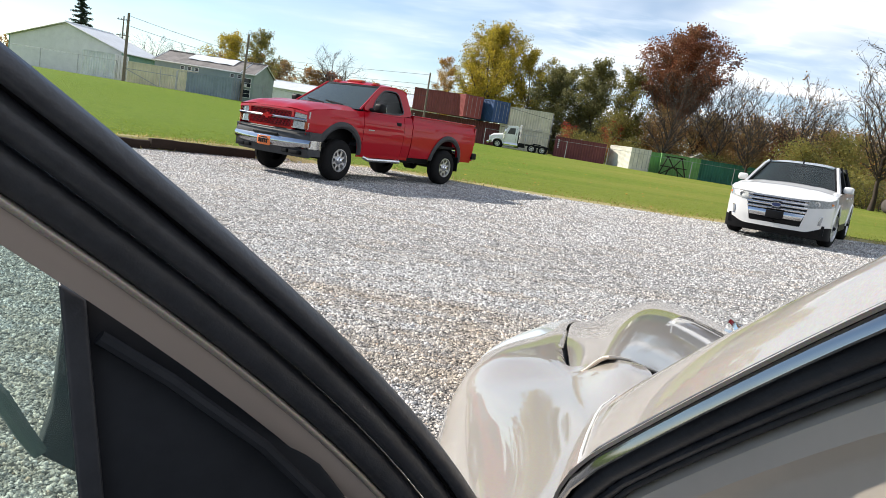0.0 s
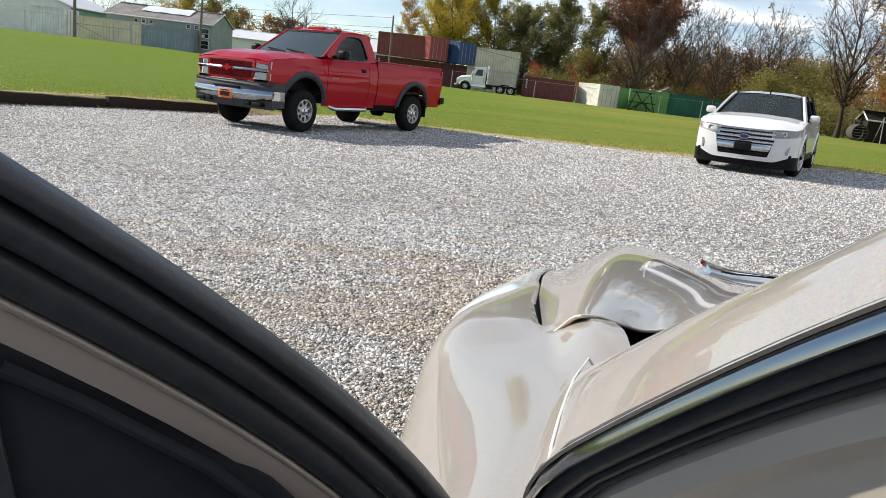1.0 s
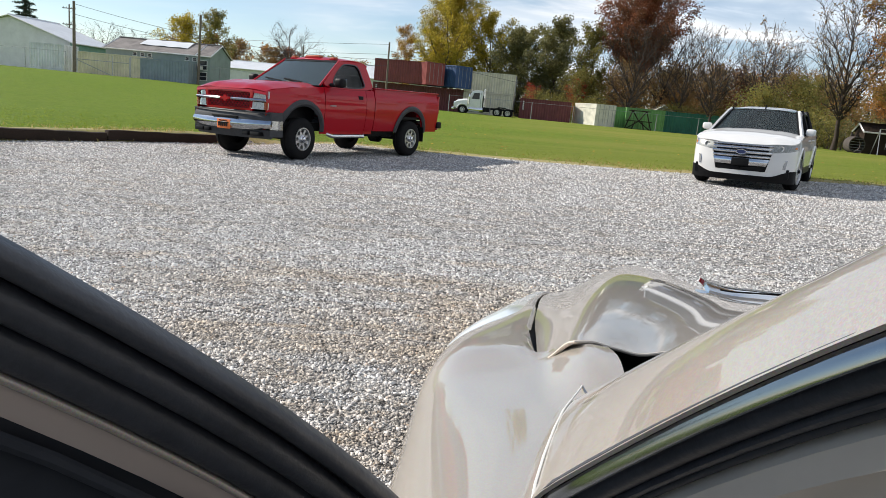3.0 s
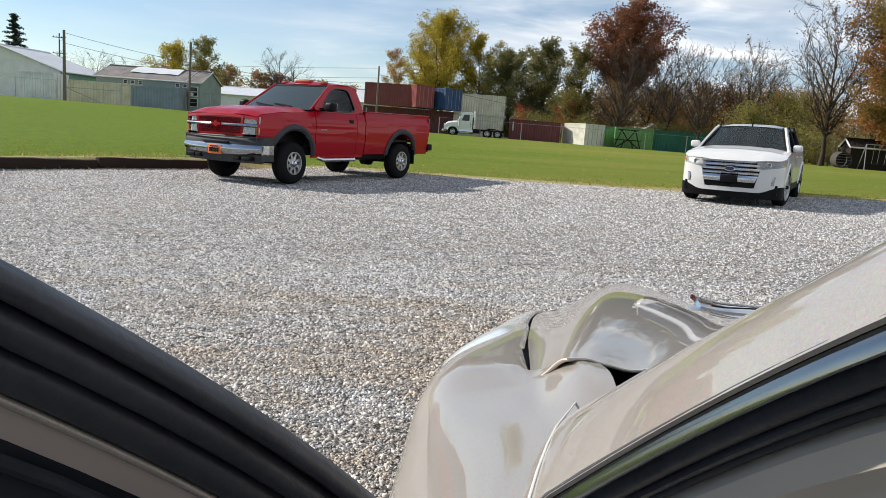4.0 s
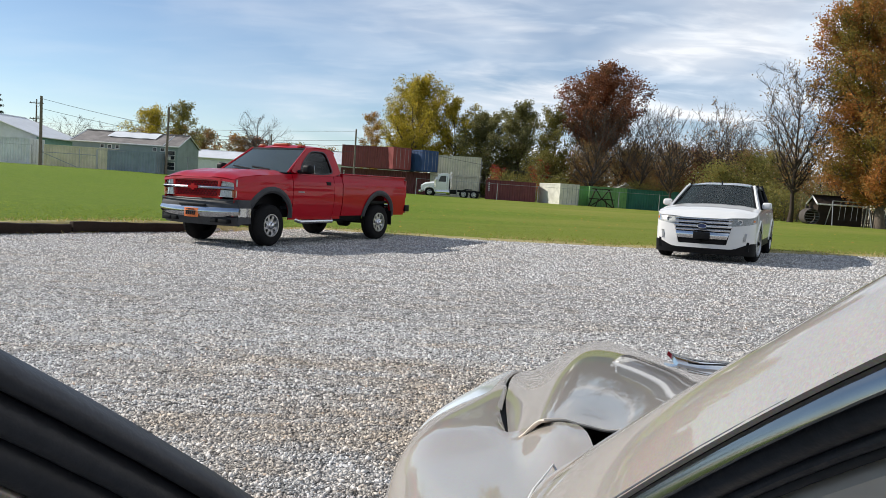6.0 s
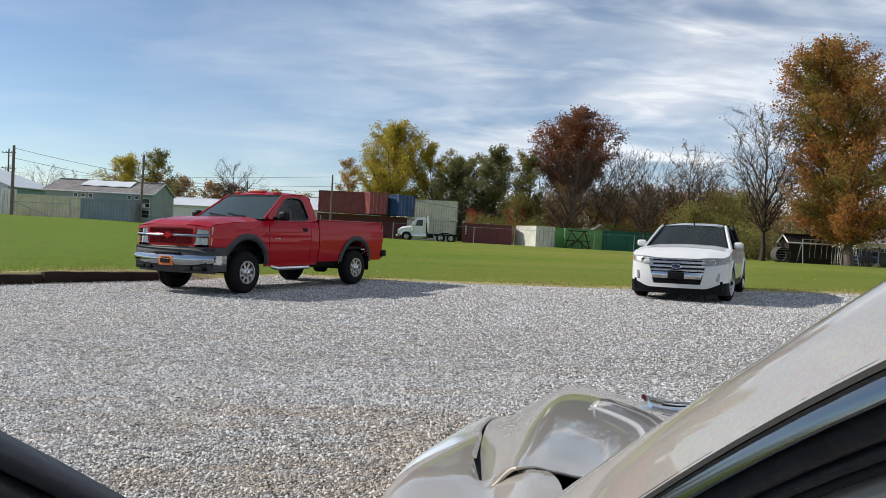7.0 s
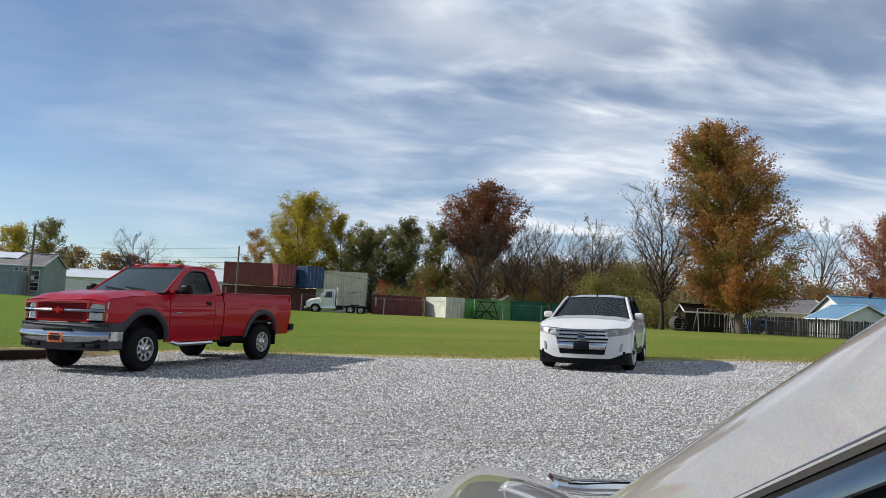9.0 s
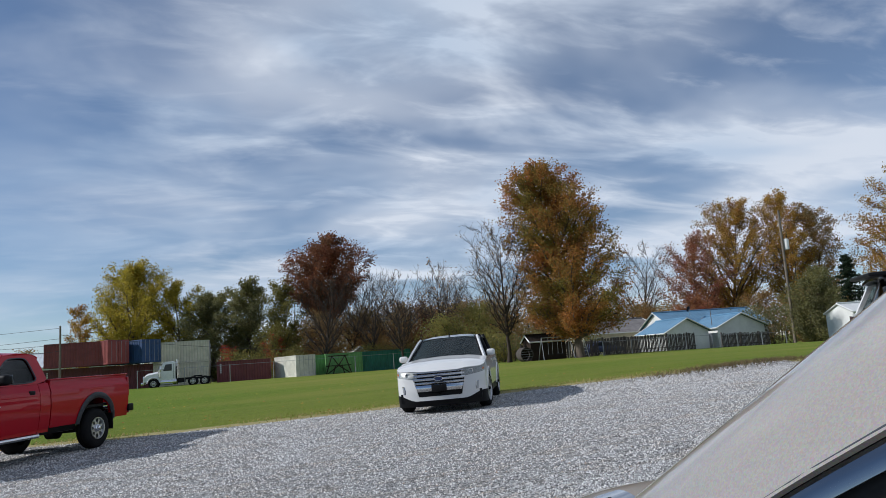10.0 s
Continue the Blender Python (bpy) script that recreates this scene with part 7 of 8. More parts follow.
def swept(curve, s0, s1, across, section, n=30, closed=False):
    """Sweeps a section along a curve. section: (sideways, proud) points; across(s) gives the sideways way, proud is towards the opening."""
    b = bmesh.new()
    rows = []
    for i in range(n + 1):
        s = lerp(s0, s1, i / n)
        p = curve(s)
        t = (curve(s + 0.01) - curve(s - 0.01)).normalized()
        o = across(s)
        o = (o - t * o.dot(t)).normalized()
        up_ = t.cross(o)
        if up_.dot(HERE - p) < 0:
            up_ = -up_
        rows.append([b.verts.new(p + o * a + up_ * c) for a, c in section])
    m = len(section)
    for i in range(n):
        for k in range(m if closed else m - 1):
            b.faces.new((rows[i][k], rows[i + 1][k], rows[i + 1][(k + 1) % m], rows[i][(k + 1) % m]))
    bmesh.ops.recalc_face_normals(b, faces=b.faces)
    return b


def roll(a0, a1, proud, base=0.0, n=8):
    """A rounded bead between two sideways offsets, closed at its back."""
    pts = [(lerp(a0, a1, 0.5 - 0.5 * math.cos(math.pi * k / n)), base + proud * math.sin(math.pi * k / n)) for k in range(n + 1)]
    return pts + [(a1, base - 0.006), (a0, base - 0.006)]


def near_car():
    car = empty("car", pose(0, 0, 0), "champagne beige car with its driver door standing open", "car", "parked cars")
    flip = Matrix.Translation((2 * CAR_MID, 0, 0)) @ Matrix.Diagonal((-1, 1, 1, 1))

    def both(name, bm, mat, label=""):
        other = moved(bm.copy(), flip)
        bmesh.ops.reverse_faces(other, faces=other.faces)
        part(name, bm, mat, car, label)
        part(name, other, mat, car, label)

    # hood: a ridge runs from each rear corner, with a scoop between
    edge_x = lambda y: flow([(0.80, 0.045), (0.9, 0.053), (1.27, 0.071), (1.8, 0.13), (2.2, 0.24), (2.5, 0.42)], y)

    def hood_z(x, y):
        if x > CAR_MID:
            x = 2 * CAR_MID - x
        d = y - 0.85
        xr = 0.091 + 0.236 * d
        zr = 0.850 - 0.056 * d - 0.048 * d * d - 0.20 * max(0, d - 1.15) ** 2
        if x < xr:
            return zr - (0.040 + 0.05 * max(0, d)) * smooth(0, 1, (xr - x) / max(0.02, xr - edge_x(y)))
        drop, wide = lerp(0.022, 0.052, min(1.2, max(0, d))), lerp(0.07, 0.30, min(1, max(0, d)))
        return zr - drop * smooth(0, 1, (x - xr) / wide)

    def rear_y(x):
        if x > CAR_MID:
            x = 2 * CAR_MID - x
        return along([(0.05, 0.905), (0.075, 0.872), (0.092, 0.850), (0.125, 0.878), (0.16, 0.902), (0.25, 0.97), (0.5, 1.05), (0.83, 1.08)], x)

    def hood(u, v):
        w = 0.5 - 0.5 * math.cos(math.pi * u)
        x0 = lerp(0.052, 2 * CAR_MID - 0.052, lerp(u, w, 0.75))
        y = lerp(rear_y(x0), 2.62 - 0.25 * ((x0 - CAR_MID) / 0.78) ** 2, v)
        e = edge_x(y)
        x = lerp(e, 2 * CAR_MID - e, (x0 - 0.052) / (2 * CAR_MID - 0.104))
        return (x, y, hood_z(x, y))

    part("hood", grid(110, 60, hood, 0.004), BEIGE, car, "champagne hood with raised ridges")
    # light caught on the hood's rear edge, painted as a paler bead
    part("hood_edge", tube([Vector(hood(k / 160, 0)) + Vector((0, -0.0005, -0.001)) for k in range(1, 80)], 0.0019, 6), CHAMPAGNE_LIT, car)
    part("hood_gap", grid(2, 40, lambda u, v: (lambda y: (edge_x(y) + lerp(-0.012, 0.012, u), y, hood_z(edge_x(y), y) - 0.016))(lerp(0.88, 1.5, v)), 0.004), BLACK, car, "black shut line")
    part("engine_bay", grid(20, 6, lambda u, v: (lambda x, y: (x, y, hood_z(x, max(0.85, y)) - 0.05))(lerp(0.09, 2 * CAR_MID - 0.09, u), lerp(0.76, 2.3, v)), 0.02), BLACK, car)
    # chrome bonnet trim at the nose
    trim = grid(30, 6, lambda u, v: (lambda x, y: (x, y, hood_z(x, y) + 0.005 + 0.023 * v + 0.005 * math.sin(v * math.pi)))(lerp(0.55, 2 * CAR_MID - 0.55, u), 1.99 + 0.10 * v - 0.10 * (2 * u - 1) ** 2), 0.012)
    part("nose_trim", trim, CHROME, car, "bright chrome trim at the nose of the hood")
    part("nose_trim_slot", grid(20, 2, lambda u, v: (lambda x, y: (x, y, hood_z(x, y) + 0.0235))(lerp(0.60, 2 * CAR_MID - 0.60, u), 2.035 + 0.007 * v - 0.083 * (2 * u - 1) ** 2), 0.002), BLACK, car)

    # front wing: crown from the shut line over the shoulder, then down the side
    def wing(u, v):
        y = lerp(0.40, 2.5, u)
        xi = flow([(0.40, 0.02), (0.55, 0.085), (0.70, 0.125), (0.80, 0.132), (0.86, 0.118), (0.9, 0.085), (0.95, 0.050), (1.27, 0.065), (1.8, 0.124), (2.2, 0.234), (2.5, 0.41)], y)
        zi = flow([(0.40, 0.852), (0.55, 0.840), (0.70, 0.825), (0.80, 0.815), (0.86, 0.808), (0.9, 0.803), (1.27, 0.755), (1.6, 0.70), (1.9, 0.642), (2.2, 0.566), (2.5, 0.47)], y)
        xo = flow([(0.40, -0.098), (0.75, -0.092), (1.1, -0.082), (1.4, -0.02), (1.7, 0.06), (2.0, 0.13), (2.3, 0.25), (2.5, 0.39)], y)
        zs = flow([(0.40, 0.66), (0.9, 0.64), (1.2, 0.59), (1.5, 0.51), (2.0, 0.40), (2.5, 0.36)], y)
        if v < 0.72:
            a = v / 0.72 * math.pi / 2
            x, z = xi + (xo - xi) * math.sin(a) ** 0.97, zs + (zi - zs) * math.cos(a) ** 0.72
        else:
            w = (v - 0.72) / 0.28
            x, z = xo + 0.015 * w, lerp(zs, 0.30 if abs(y - 1.55) > 0.34 else 0.30 + 0.32 * math.sqrt(1 - ((y - 1.55) / 0.34) ** 2), w)
        g = math.exp(-(((y - 0.98) / 0.30) ** 2 + ((x + 0.055) / 0.055) ** 2)) * smooth(0.6, 0.68, z)
        fold = 0.034 * smooth(0.052, 0.112, x) * smooth(0.60, 0.82, y) * smooth(1.0, 0.90, y)
        z += fold + 0.010 * g
        if y > 0.84 and x > edge_x(y) - 0.01:
            z = min(z, hood_z(x, y) - 0.007)
        return (x - 0.010 * g, y, z)

    both("front_wing", grid(110, 56, wing, 0.006), BEIGE, "champagne front wing with a wheel-arch swell")
    # swept headlight set into the wing beside the hood
    def lens(u, v):
        v2 = lerp(0.03, 0.46, v)
        y = lerp(lerp(1.27, 1.10, v), 2.36, u ** 1.6)
        q = Vector(wing((y - 0.40) / 2.1, v2))
        return q + Vector((-0.30 - 0.4 * v, 0.0, 0.9)).normalized() * 0.017 * smooth(-0.05, 0.22, u) * lerp(0.12, 1.0, smooth(0, 0.35, v))

    both("headlight", grid(24, 14, lens, 0.004), LENS, "pale clear headlight set into the wing")
    # screen pillar skin between the shut line and the door opening
    def skin(u, v):
        s = lerp(-0.42, 1.9, u)
        a, c = PILLAR_TOP(s), PILLAR_LOW(s) - Vector((0.0008, -0.0002, -0.0013))
        t = (PILLAR_TOP(s + 0.01) - PILLAR_TOP(s - 0.01)).normalized()
        n = t.cross(c - a).normalized()
        if n.dot(HERE - a) < 0:
            n = -n
        p = a.lerp(c, v) + n * (0.0085 * math.sin(math.pi * v ** 0.8) - 0.004 * (1 - v)) * smooth(-0.5, 0.15, s)
        return p

    both("screen_pillar", grid(60, 18, skin, 0.002), BEIGE, "champagne windscreen pillar")
    # sun caught on the joint's edge, put in as a white bead
    part("panel_joint", tube([(0.0166, 0.366, 0.9158), (0.0187, 0.3817, 0.9167), (0.0256, 0.4226, 0.9126), (0.0363, 0.4798, 0.9049), (0.0497, 0.551, 0.8885), (0.0625, 0.6177, 0.8688), (0.079, 0.692, 0.850), (0.0932, 0.7567, 0.8348), (0.106, 0.7897, 0.8358)], 0.0010, 6), SIDING_WHITE, car, "thin pale glint of sun along a panel joint")
    part("scratch", tube([(-0.0135, 0.5598, 0.8187), (-0.0135, 0.5153, 0.826), (-0.0143, 0.4761, 0.8327)], 0.0005, 5), SIDING_WHITE, car, "fine pale scratch in the paint")
    # scuttle corner under the hood lip
    part("scuttle", grid(18, 4, lambda u, v: (lambda x: (x, lerp(rear_y(x) + 0.03, rear_y(x) - lerp(0.10, 0.16, u), v), hood_z(x, 0.9) - lerp(0.036, 0.030, v)))(lerp(0.112, 2 * CAR_MID - 0.112, u)), 0.01), BLACK, car, "black plastic scuttle panel")

    # door opening: flange, seals and inner jamb, one behind another
    down = lambda s: Vector((0.5, -0.1, -0.85))
    both("shut_groove", swept(PILLAR_LOW, -0.45, 1.9, down, roll(-0.0022, -0.0008, 0.001, -0.002), closed=True), RUBBER)
    both("door_flange", swept(PILLAR_LOW, -0.45, 1.9, down, [(-0.0014, -0.0060), (0.0004, -0.0015), (0.0020, 0.0028), (0.0038, 0.0058), (0.0056, 0.0074), (0.0066, 0.0062), (0.0066, -0.012), (-0.0014, -0.012)], closed=True), TRIM, "polished metal trim strip along the door opening")
    both("opening_seal", swept(PILLAR_LOW, -0.45, 1.9, down, roll(0.0060, 0.0175, 0.008, -0.005), closed=True), RUBBER, "black rubber door seal")
    both("inner_seal", swept(PILLAR_LOW, -0.45, 1.9, down, roll(0.0168, 0.0225, 0.005, -0.006), closed=True), RUBBER, "dark inner seal")
    both("jamb_seal", swept(PILLAR_LOW, -0.45, 1.9, down, roll(0.022, 0.026, 0.003, -0.007), closed=True), GREY)
    both("jamb", swept(PILLAR_LOW, -0.45, 1.9, down, [(0.0255, -0.012), (0.030, -0.004), (0.040, -0.002), (0.047, -0.006), (0.051, -0.007), (0.070, -0.004), (0.10, -0.002), (0.13, -0.010), (0.15, -0.03), (0.15, -0.04), (0.0255, -0.03)], closed=True), CHAMPAGNE_LIT, "champagne inner door jamb")
    both("jamb_trim", swept(PILLAR_LOW, -0.45, 1.9, down, roll(0.135, 0.20, 0.008, -0.012), closed=True), BLACK)

    # the open door, seen from inside: seals, painted frame, mirror corner, glass
    door = new("door")
    door.parent = car
    door["label"] = "open driver door with black seals and tinted glass"
    left = lambda s: Vector((-0.53, -0.19, -0.83))
    part("outer_seal", swept(DOOR_EDGE, -0.6, 1.7, left, roll(0.0, 0.0105, 0.006), closed=True), RUBBER, door, "black rubber outer door seal")
    part("seal_channel", swept(DOOR_EDGE, -0.6, 1.7, left, roll(0.0095, 0.0135, 0.001, -0.004), closed=True), BLACK, door)
    part("middle_seal", swept(DOOR_EDGE, -0.6, 1.7, left, roll(0.0125, 0.0275, 0.0085, -0.005), closed=True), RUBBER, door)
    part("inner_seal", swept(DOOR_EDGE, -0.6, 1.7, left, roll(0.0285, 0.0445, 0.006, -0.006), closed=True), RUBBER, door)
    part("frame_edge", swept(DOOR_EDGE, -0.6, 1.7, left, roll(0.0445, 0.0485, 0.0022, -0.004), closed=True), BEIGE, door)
    part("frame", swept(DOOR_EDGE, -0.6, 1.7, left, [(0.047, -0.004), (0.052, -0.0035), (0.0615, -0.006), (0.0615, -0.012), (0.047, -0.012)], closed=True), FRAME_LIT, door, "champagne painted window frame")
    h, n, q = Vector((-0.79, -0.613, 0)), Vector((0.613, -0.79, 0)), Vector((-0.032, 0.42, 0.853))
    spot = lambda a, z, off: q + h * a + Vector((0, 0, z)) + n * off

    def plate(outline, off, thick, bevel=0.0):
        b = bmesh.new()
        b.faces.new([b.verts.new(spot(a, z, off)) for a, z in outline])
        bmesh.ops.recalc_face_normals(b, faces=b.faces)
        bmesh.ops.solidify(b, geom=b.faces[:], thickness=thick)
        if bevel:
            bmesh.ops.bevel(b, geom=b.edges[:], offset=bevel, segments=3, affect="EDGES", profile=0.6)
        return b

    part("mirror_corner", plate([(0.247, 0.143), (0.214, 0.124), (0.16, 0.081), (0.114, 0.038), (0.05, -0.04), (0.015, -0.16), (0.211, -0.16), (0.226, 0.0)], -0.0135, 0.012, 0.003), DARK, door, "smooth black mirror corner panel")
    part("corner_ridge", tube([spot(0.232, 0.114, 0.002), spot(0.20, 0.093, 0.003), spot(0.15, 0.055, 0.004), (spot(0.10, 0.006, 0.004))], 0.0035, 8), DARK, door)
    part("window_bar", plate([(0.250, 0.139), (0.239, 0.133), (0.214, -0.03), (0.205, -0.16), (0.214, -0.16), (0.225, -0.03)], -0.004, 0.010, 0.002), RUBBER, door)
    part("window", plate([(0.246, 0.137), (0.36, 0.235), (0.50, 0.33), (0.95, 0.36), (1.05, -0.06), (0.21, -0.16)], -0.016, 0.004), DOOR_GLASS, door, "tinted door glass")
    part("mirror_stalk", plate([(0.243, 0.104), (0.2445, 0.053), (0.2495, 0.028), (0.232, 0.016), (0.210, 0.003), (0.220, 0.03)], -0.06, 0.02, 0.002), GREY, door, "grey door mirror stalk")
    part("mirror_rim", tube([spot(0.249, 0.029, -0.06), spot(0.257, 0.041, -0.06), spot(0.269, 0.062, -0.06), spot(0.285, 0.080, -0.06), spot(0.33, 0.115, -0.06)], [0.004, 0.0045, 0.0045, 0.0045, 0.004], 8), MIRROR_GREY, door, "grey-green door mirror rim")
    part("belt_trim", plate([(0.02, -0.15), (1.07, -0.06), (1.07, -0.12), (0.02, -0.20)], 0.01, 0.05, 0.006), BLACK, door)
    part("door_panel", plate([(0.02, -0.19), (1.07, -0.11), (1.08, -0.30), (1.02, -0.55), (0.10, -0.58), (0.02, -0.45)], 0.012, 0.05, 0.01), DARK, door)
    part("door_skin", plate([(0.0, -0.16), (1.08, -0.07), (1.09, -0.30), (1.03, -0.56), (0.08, -0.60), (0.0, -0.45)], -0.06, 0.02, 0.006), BEIGE, door)
    part("rear_frame", tube([spot(1.05, -0.06, 0.0), spot(0.98, 0.30, 0.03), spot(0.88, 0.40, 0.06), spot(0.62, 0.43, 0.08), spot(0.42, 0.41, 0.075)], 0.022, 8), RUBBER, door)

    # rest of the body
    zw = lambda v: lerp(0.86, 1.345, v)
    part("windscreen", grid(16, 8, lambda u, v: (lambda x0, y0: (lerp(x0, 2 * CAR_MID - x0, u), y0 + 0.18 * (1 - (2 * u - 1) ** 2), zw(v) + 0.02 * (1 - (2 * u - 1) ** 2)))(lerp(0.12, 0.36, v), lerp(0.66, 0.02, v)), 0.005), GLASS, car)
    part("roof", grid(16, 16, lambda u, v: (lambda x: (x, lerp(0.12, -1.35, v) - 0.06 * (2 * u - 1) ** 2, 1.385 - 0.05 * (2 * u - 1) ** 4 - 0.05 * (2 * v - 0.8) ** 2))(lerp(0.34, 2 * CAR_MID - 0.34, u)), 0.03), BEIGE, car)
    part("rear_window", grid(12, 6, lambda u, v: (lambda e: (lerp(e, 2 * CAR_MID - e, u), lerp(-1.33, -1.92, v) - 0.05 * (1 - (2 * u - 1) ** 2), lerp(1.31, 0.98, v)))(lerp(0.36, 0.22, v)), 0.005), GLASS, car)
    part("boot_lid", grid(14, 8, lambda u, v: (lambda x: (x, lerp(-1.9, -2.4, v), 0.97 - 0.05 * v * v - 0.03 * (2 * u - 1) ** 4))(lerp(0.05, 2 * CAR_MID - 0.05, u)), 0.02), BEIGE, car)
    part("rear_end", grid(14, 8, lambda u, v: (lambda x: (x, -2.4 - 0.08 * math.sin(v * math.pi) + 0.15 * (2 * u - 1) ** 4, lerp(0.92, 0.30, v)))(lerp(-0.06, 2 * CAR_MID + 0.06, u)), 0.03), BEIGE, car)

    def flank(u, v):
        y = lerp(-2.3, -0.72, u)
        lo = 0.30 if abs(y + 1.30) > 0.34 else 0.30 + 0.34 * math.sqrt(max(0, 1 - ((y + 1.30) / 0.34) ** 2))
        z = lerp(lo, 0.93, v)
        return (-0.10 + 0.12 * smooth(0.7, 0.95, z) ** 2 + 0.10 * smooth(-2.0, -2.35, y), y, z)

    both("rear_flank", grid(26, 8, flank, 0.01), BEIGE)
    part("right_door", grid(12, 8, lambda u, v: (2 * CAR_MID + 0.10 - 0.12 * smooth(0.7, 0.95, lerp(0.3, 0.93, v)) ** 2, lerp(-0.72, 0.42, u), lerp(0.3, 0.93, v)), 0.02), BEIGE, car)
    part("right_window", grid(10, 4, lambda u, v: (2 * CAR_MID + lerp(-0.03, -0.32, v), lerp(-1.2, lerp(0.4, 0.0, v), u), lerp(0.93, 1.33, v)), 0.005), GLASS, car)
    part("rear_pillar", grid(4, 6, lambda u, v: (lerp(0.01, 0.34, v), lerp(lerp(-0.75, -0.95, v), -0.85 - 0.1 * v, u), lerp(0.93, 1.33, v)), 0.03), BEIGE, car)
    part("rear_side_window", grid(8, 4, lambda u, v: (lerp(0.02, 0.34, v), lerp(-0.9, lerp(-1.9, -1.4, v), u), lerp(0.93, 1.32, v)), 0.005), GLASS, car)
    part("sill", box(-0.09, 0.02, -0.75, 0.45, 0.22, 0.34, 0.03), BEIGE, car)
    part("floor_pan", box(0.0, 2 * CAR_MID, -2.2, 2.3, 0.20, 0.26), BLACK, car)
    part("front_bumper", grid(18, 8, lambda u, v: (lambda w: (CAR_MID + 0.72 * w, 2.62 - 0.35 * abs(w) ** 2.5 + 0.05 * math.sin(v * math.pi), lerp(0.22, 0.50, v)))(2 * u - 1), 0.03), BEIGE, car)
    part("dashboard", box(0.12, 2 * CAR_MID - 0.12, 0.36, 0.72, 0.55, 0.82, 0.06), DARK, car)
    for x in (0.42, 1.24):
        seat = new("seat")
        seat.parent = car
        part("cushion", box(x - 0.25, x + 0.25, -0.95, -0.45, 0.40, 0.56, 0.06), CLOTH, seat)
        part("backrest", moved(box(-0.25, 0.25, -0.07, 0.07, 0, 0.62, 0.05), pose(x, -0.98, 0.50, 14, 0, 0)), CLOTH, seat)
    for y in (1.55, -1.30):
        for s in (1, -1):
            w = wheel(car, 0, 0.01 * s, 0.325, 0.22, 0.21, "car")
            w.matrix_basis = pose(CAR_MID - s * 0.68, y, 0.325, 0, 0, 90 if s > 0 else -90)
    return car


near_car()


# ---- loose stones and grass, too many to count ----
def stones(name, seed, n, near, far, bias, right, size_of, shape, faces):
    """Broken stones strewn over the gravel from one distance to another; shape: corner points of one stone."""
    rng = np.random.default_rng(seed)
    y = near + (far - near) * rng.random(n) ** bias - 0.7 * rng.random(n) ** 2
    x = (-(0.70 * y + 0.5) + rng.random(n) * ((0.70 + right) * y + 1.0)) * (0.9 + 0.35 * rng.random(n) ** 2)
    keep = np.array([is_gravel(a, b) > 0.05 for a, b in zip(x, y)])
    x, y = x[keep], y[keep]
    n, m = len(x), len(shape)
    size = size_of(rng.random(n), y)
    z = np.array([ground_z(a, b) for a, b in zip(x, y)]) + size * 0.1
    v = np.array(shape, float)[None] * (0.75 + 0.5 * rng.random((n, m, 1))) + 0.35 * (rng.random((n, m, 3)) - 0.5)
    v *= (0.65 + 0.7 * rng.random((n, 1, 3))) * np.array([1, 1, 0.7])
    a = rng.random(n) * 6.283
    c, s = np.cos(a)[:, None], np.sin(a)[:, None]
    tilt = (rng.random((n, 2)) - 0.5) * 1.1
    vx, vy = v[..., 0] * c - v[..., 1] * s, v[..., 0] * s + v[..., 1] * c
    vz = v[..., 2] + vx * tilt[:, :1] + vy * tilt[:, 1:]
    co = np.stack([vx * size[:, None] + x[:, None], vy * size[:, None] + y[:, None], vz * size[:, None] + z[:, None]], -1).reshape(-1, 3)
    corners = np.array(faces)
    k = corners.shape[1]
    idx = (corners[None] + m * np.arange(n)[:, None, None]).reshape(-1)
    me = bpy.data.meshes.new(name)
    me.vertices.add(len(co))
    me.vertices.foreach_set("co", co.ravel())
    me.loops.add(len(idx))
    me.loops.foreach_set("vertex_index", idx)
    me.polygons.add(n * len(faces))
    me.polygons.foreach_set("loop_start", np.arange(n * len(faces)) * k)
    me.polygons.foreach_set("loop_total", np.full(n * len(faces), k))
    me.update(calc_edges=True)
    me.materials.append(STONE)
    tagged(new(name, me), "loose pale grey crushed stones on the car park", "gravel", kind="stuff")


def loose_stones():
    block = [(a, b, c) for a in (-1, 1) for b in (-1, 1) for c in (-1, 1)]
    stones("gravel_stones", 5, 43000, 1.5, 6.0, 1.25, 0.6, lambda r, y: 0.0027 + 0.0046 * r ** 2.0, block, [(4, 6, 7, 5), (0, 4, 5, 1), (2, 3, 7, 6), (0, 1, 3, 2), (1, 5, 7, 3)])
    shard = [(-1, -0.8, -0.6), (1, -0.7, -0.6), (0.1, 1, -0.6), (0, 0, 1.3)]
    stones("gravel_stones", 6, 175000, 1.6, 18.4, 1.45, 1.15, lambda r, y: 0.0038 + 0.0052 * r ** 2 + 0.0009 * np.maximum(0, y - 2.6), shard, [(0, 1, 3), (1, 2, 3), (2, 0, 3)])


def grass_blades():
    rng = np.random.default_rng(9)
    n = 60000
    y = 8 + 14 * rng.random(n) ** 1.2
    x = -(0.85 * y + 1) + rng.random(n) * (1.7 * y + 3)
    deep = np.array([is_gravel(a, b) + 0.25 * noise.noise((a * 0.9, b * 0.9, 7)) for a, b in zip(x, y)])
    keep = ((deep < -0.55) | ((deep < 0.2) & (rng.random(n) < 0.14))) & (rng.random(n) < (22 - y) / 12)
    blade_mesh("grass_blades", rng, x[keep], y[keep], 0.012, 0.02, 0.008, GRASS_BLADE, "short mown green grass blades")


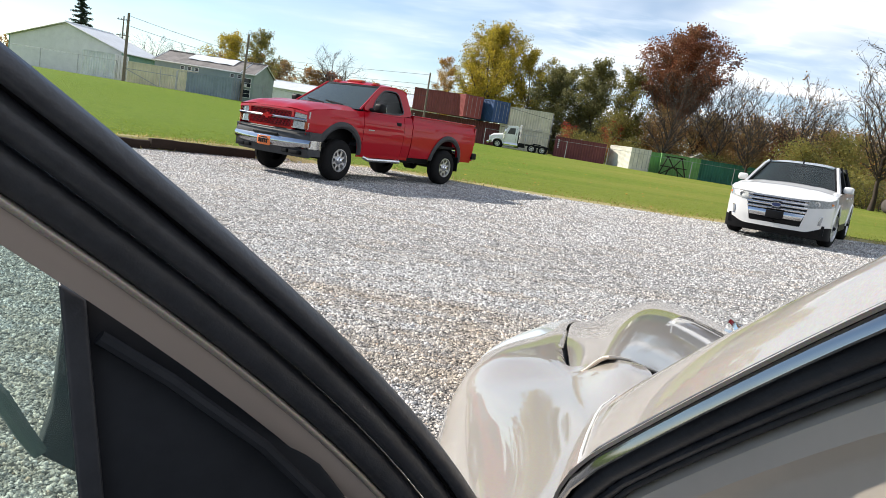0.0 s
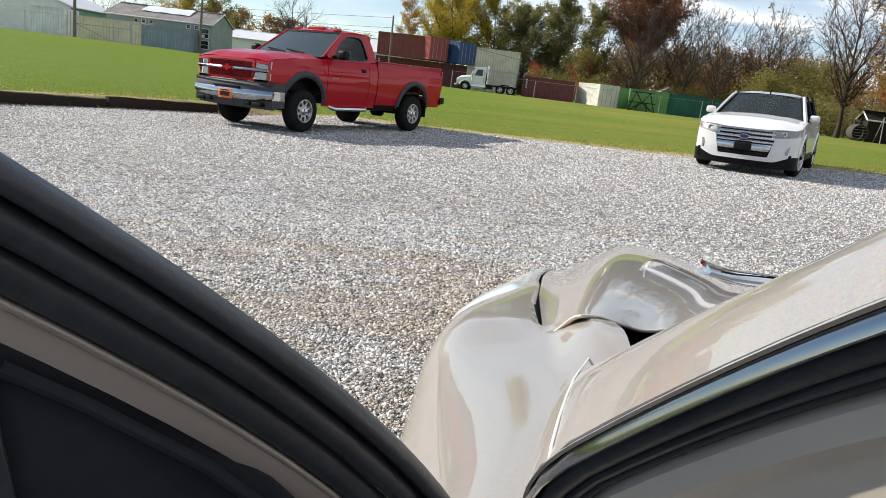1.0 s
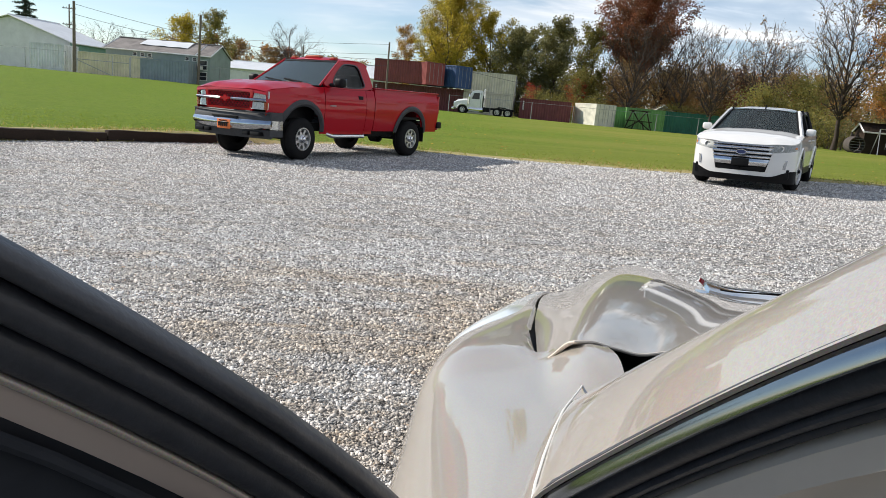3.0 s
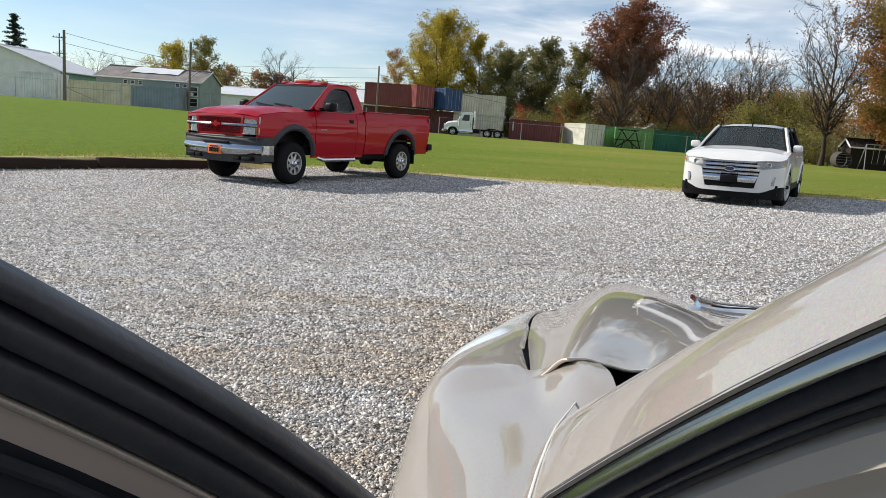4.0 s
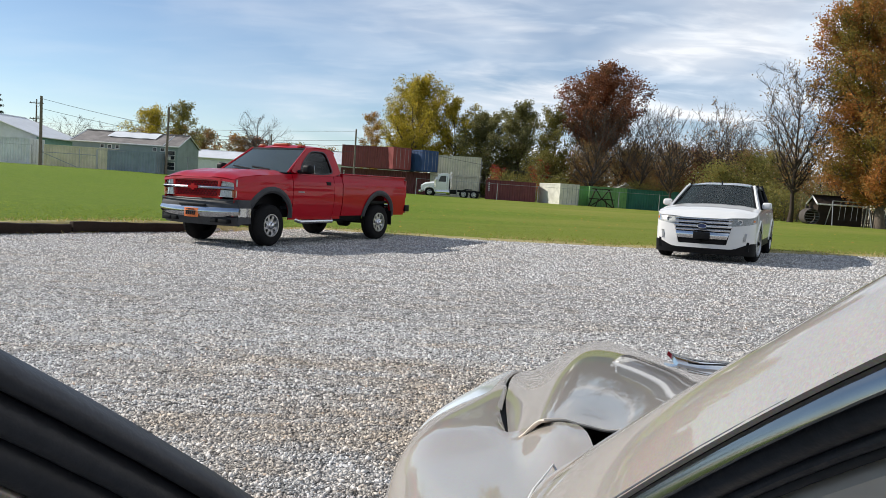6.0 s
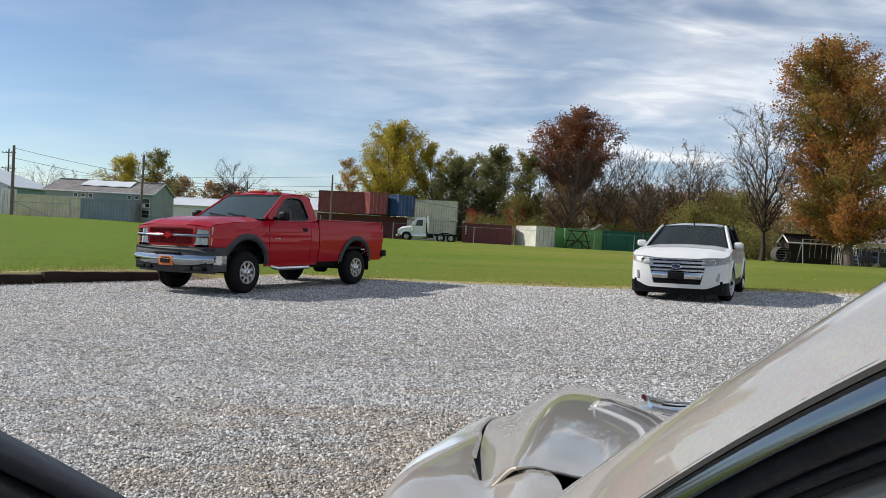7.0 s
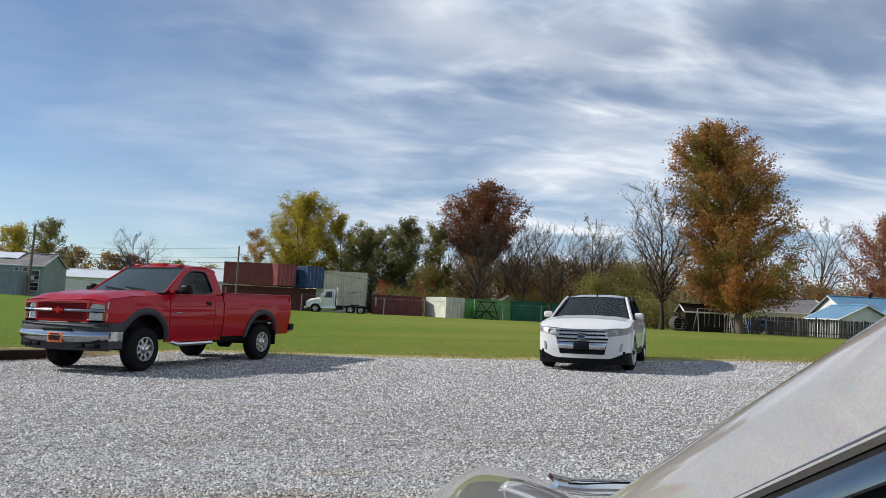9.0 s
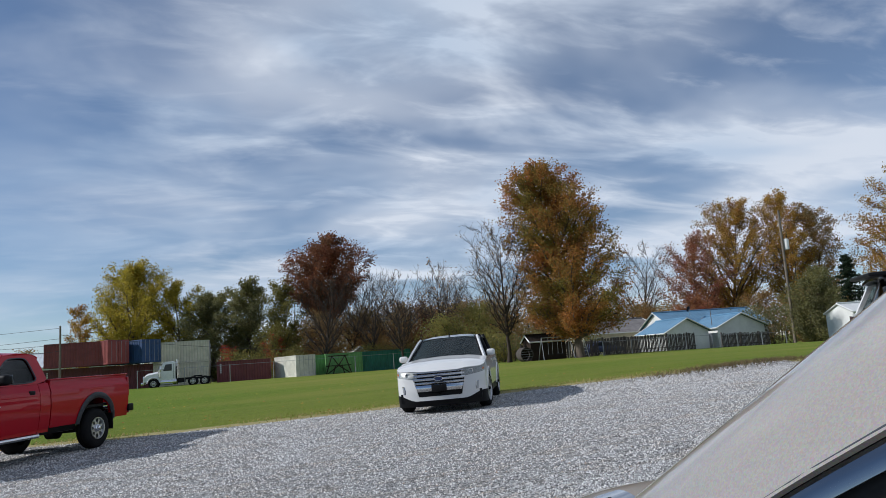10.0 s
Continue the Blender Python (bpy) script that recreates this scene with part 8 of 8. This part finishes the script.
def straw_tufts():
    """Dry uncut growth along the ragged border of the gravel, thick in places."""
    rng = np.random.default_rng(21)
    n = 60000
    x = -12 + 36 * rng.random(n)
    y = 8 + 12 * rng.random(n)
    deep = np.array([is_gravel(a, b) + 0.35 * noise.noise((a * 0.8, b * 0.8, 2)) for a, b in zip(x, y)])
    thick = np.array([noise.noise((a * 0.6, b * 0.6, 11)) for a, b in zip(x, y)])
    keep = (deep < 0.12) & (deep > -0.85) & (rng.random(n) < 0.62 + 1.2 * thick)
    blade_mesh("straw_tufts", rng, x[keep], y[keep], 0.02, 0.06, 0.007, STRAW_BLADE, "dry yellow straw along the edge of the gravel")


def blade_mesh(name, rng, x, y, low, more, wide, mat, label):
    n = len(x)
    z = np.array([ground_z(a, b) for a, b in zip(x, y)])
    h = low + more * rng.random(n)
    a = rng.random(n) * 6.283
    w = wide + wide * 1.5 * rng.random(n)
    lean = (rng.random((n, 2)) - 0.5) * 2.2 * h[:, None]
    p = np.stack([x, y, z], -1)
    d = np.stack([np.cos(a) * w, np.sin(a) * w, np.zeros(n)], -1)
    co = np.stack([p - d, p + d, p + np.stack([lean[:, 0], lean[:, 1], h], -1)], 1).reshape(-1, 3)
    ob = raw(name, co.tolist(), np.arange(3 * n).reshape(-1, 3).tolist(), mat)
    tagged(ob, label, "grass", kind="stuff")


def fallen_leaves():
    rng = random.Random(4)
    V, Fc = [], []
    for _ in range(260):
        x, y = rng.uniform(-9, 14), rng.uniform(17.5, 42)
        z = ground_z(x, y) + 0.05
        s, a = rng.uniform(0.03, 0.06), rng.uniform(0, 6.28)
        i = len(V)
        V += [(x - s * math.cos(a), y - s * math.sin(a), z), (x - s * 0.6 * math.sin(a), y + s * 0.6 * math.cos(a), z + 0.02), (x + s * math.cos(a), y + s * math.sin(a), z + 0.015), (x + s * 0.6 * math.sin(a), y - s * 0.6 * math.cos(a), z)]
        Fc.append((i, i + 1, i + 2, i + 3))
    tagged(raw("fallen_leaves", V, Fc, L_GOLD), "scattered brown and yellow fallen leaves on the grass", "leaves", kind="stuff")


GRASS_BLADE = leaves("grass_blade", [(0.18, 0.26, 0.025), (0.21, 0.30, 0.03), (0.27, 0.33, 0.045), (0.33, 0.35, 0.07)])
WEED = leaves("dead_weed", [(0.20, 0.14, 0.08), (0.28, 0.20, 0.11), (0.14, 0.11, 0.06), (0.22, 0.22, 0.08)])


def dead_weeds():
    """Brown weeds over the low heap at the end of the lot."""
    rng = np.random.default_rng(31)
    n = 2600
    x = 14.2 + 1.5 * rng.standard_normal(n)
    y = 16.8 + 0.35 * rng.standard_normal(n)
    blade_mesh("dead_weeds", rng, x, y, 0.03, 0.12, 0.006, WEED, "brown dead weeds on a low heap of stone")


dead_weeds()
STRAW_BLADE = leaves("straw_blade", [(0.46, 0.36, 0.15), (0.58, 0.46, 0.20), (0.34, 0.28, 0.10), (0.30, 0.32, 0.07)])
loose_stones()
grass_blades()
straw_tufts()
fallen_leaves()
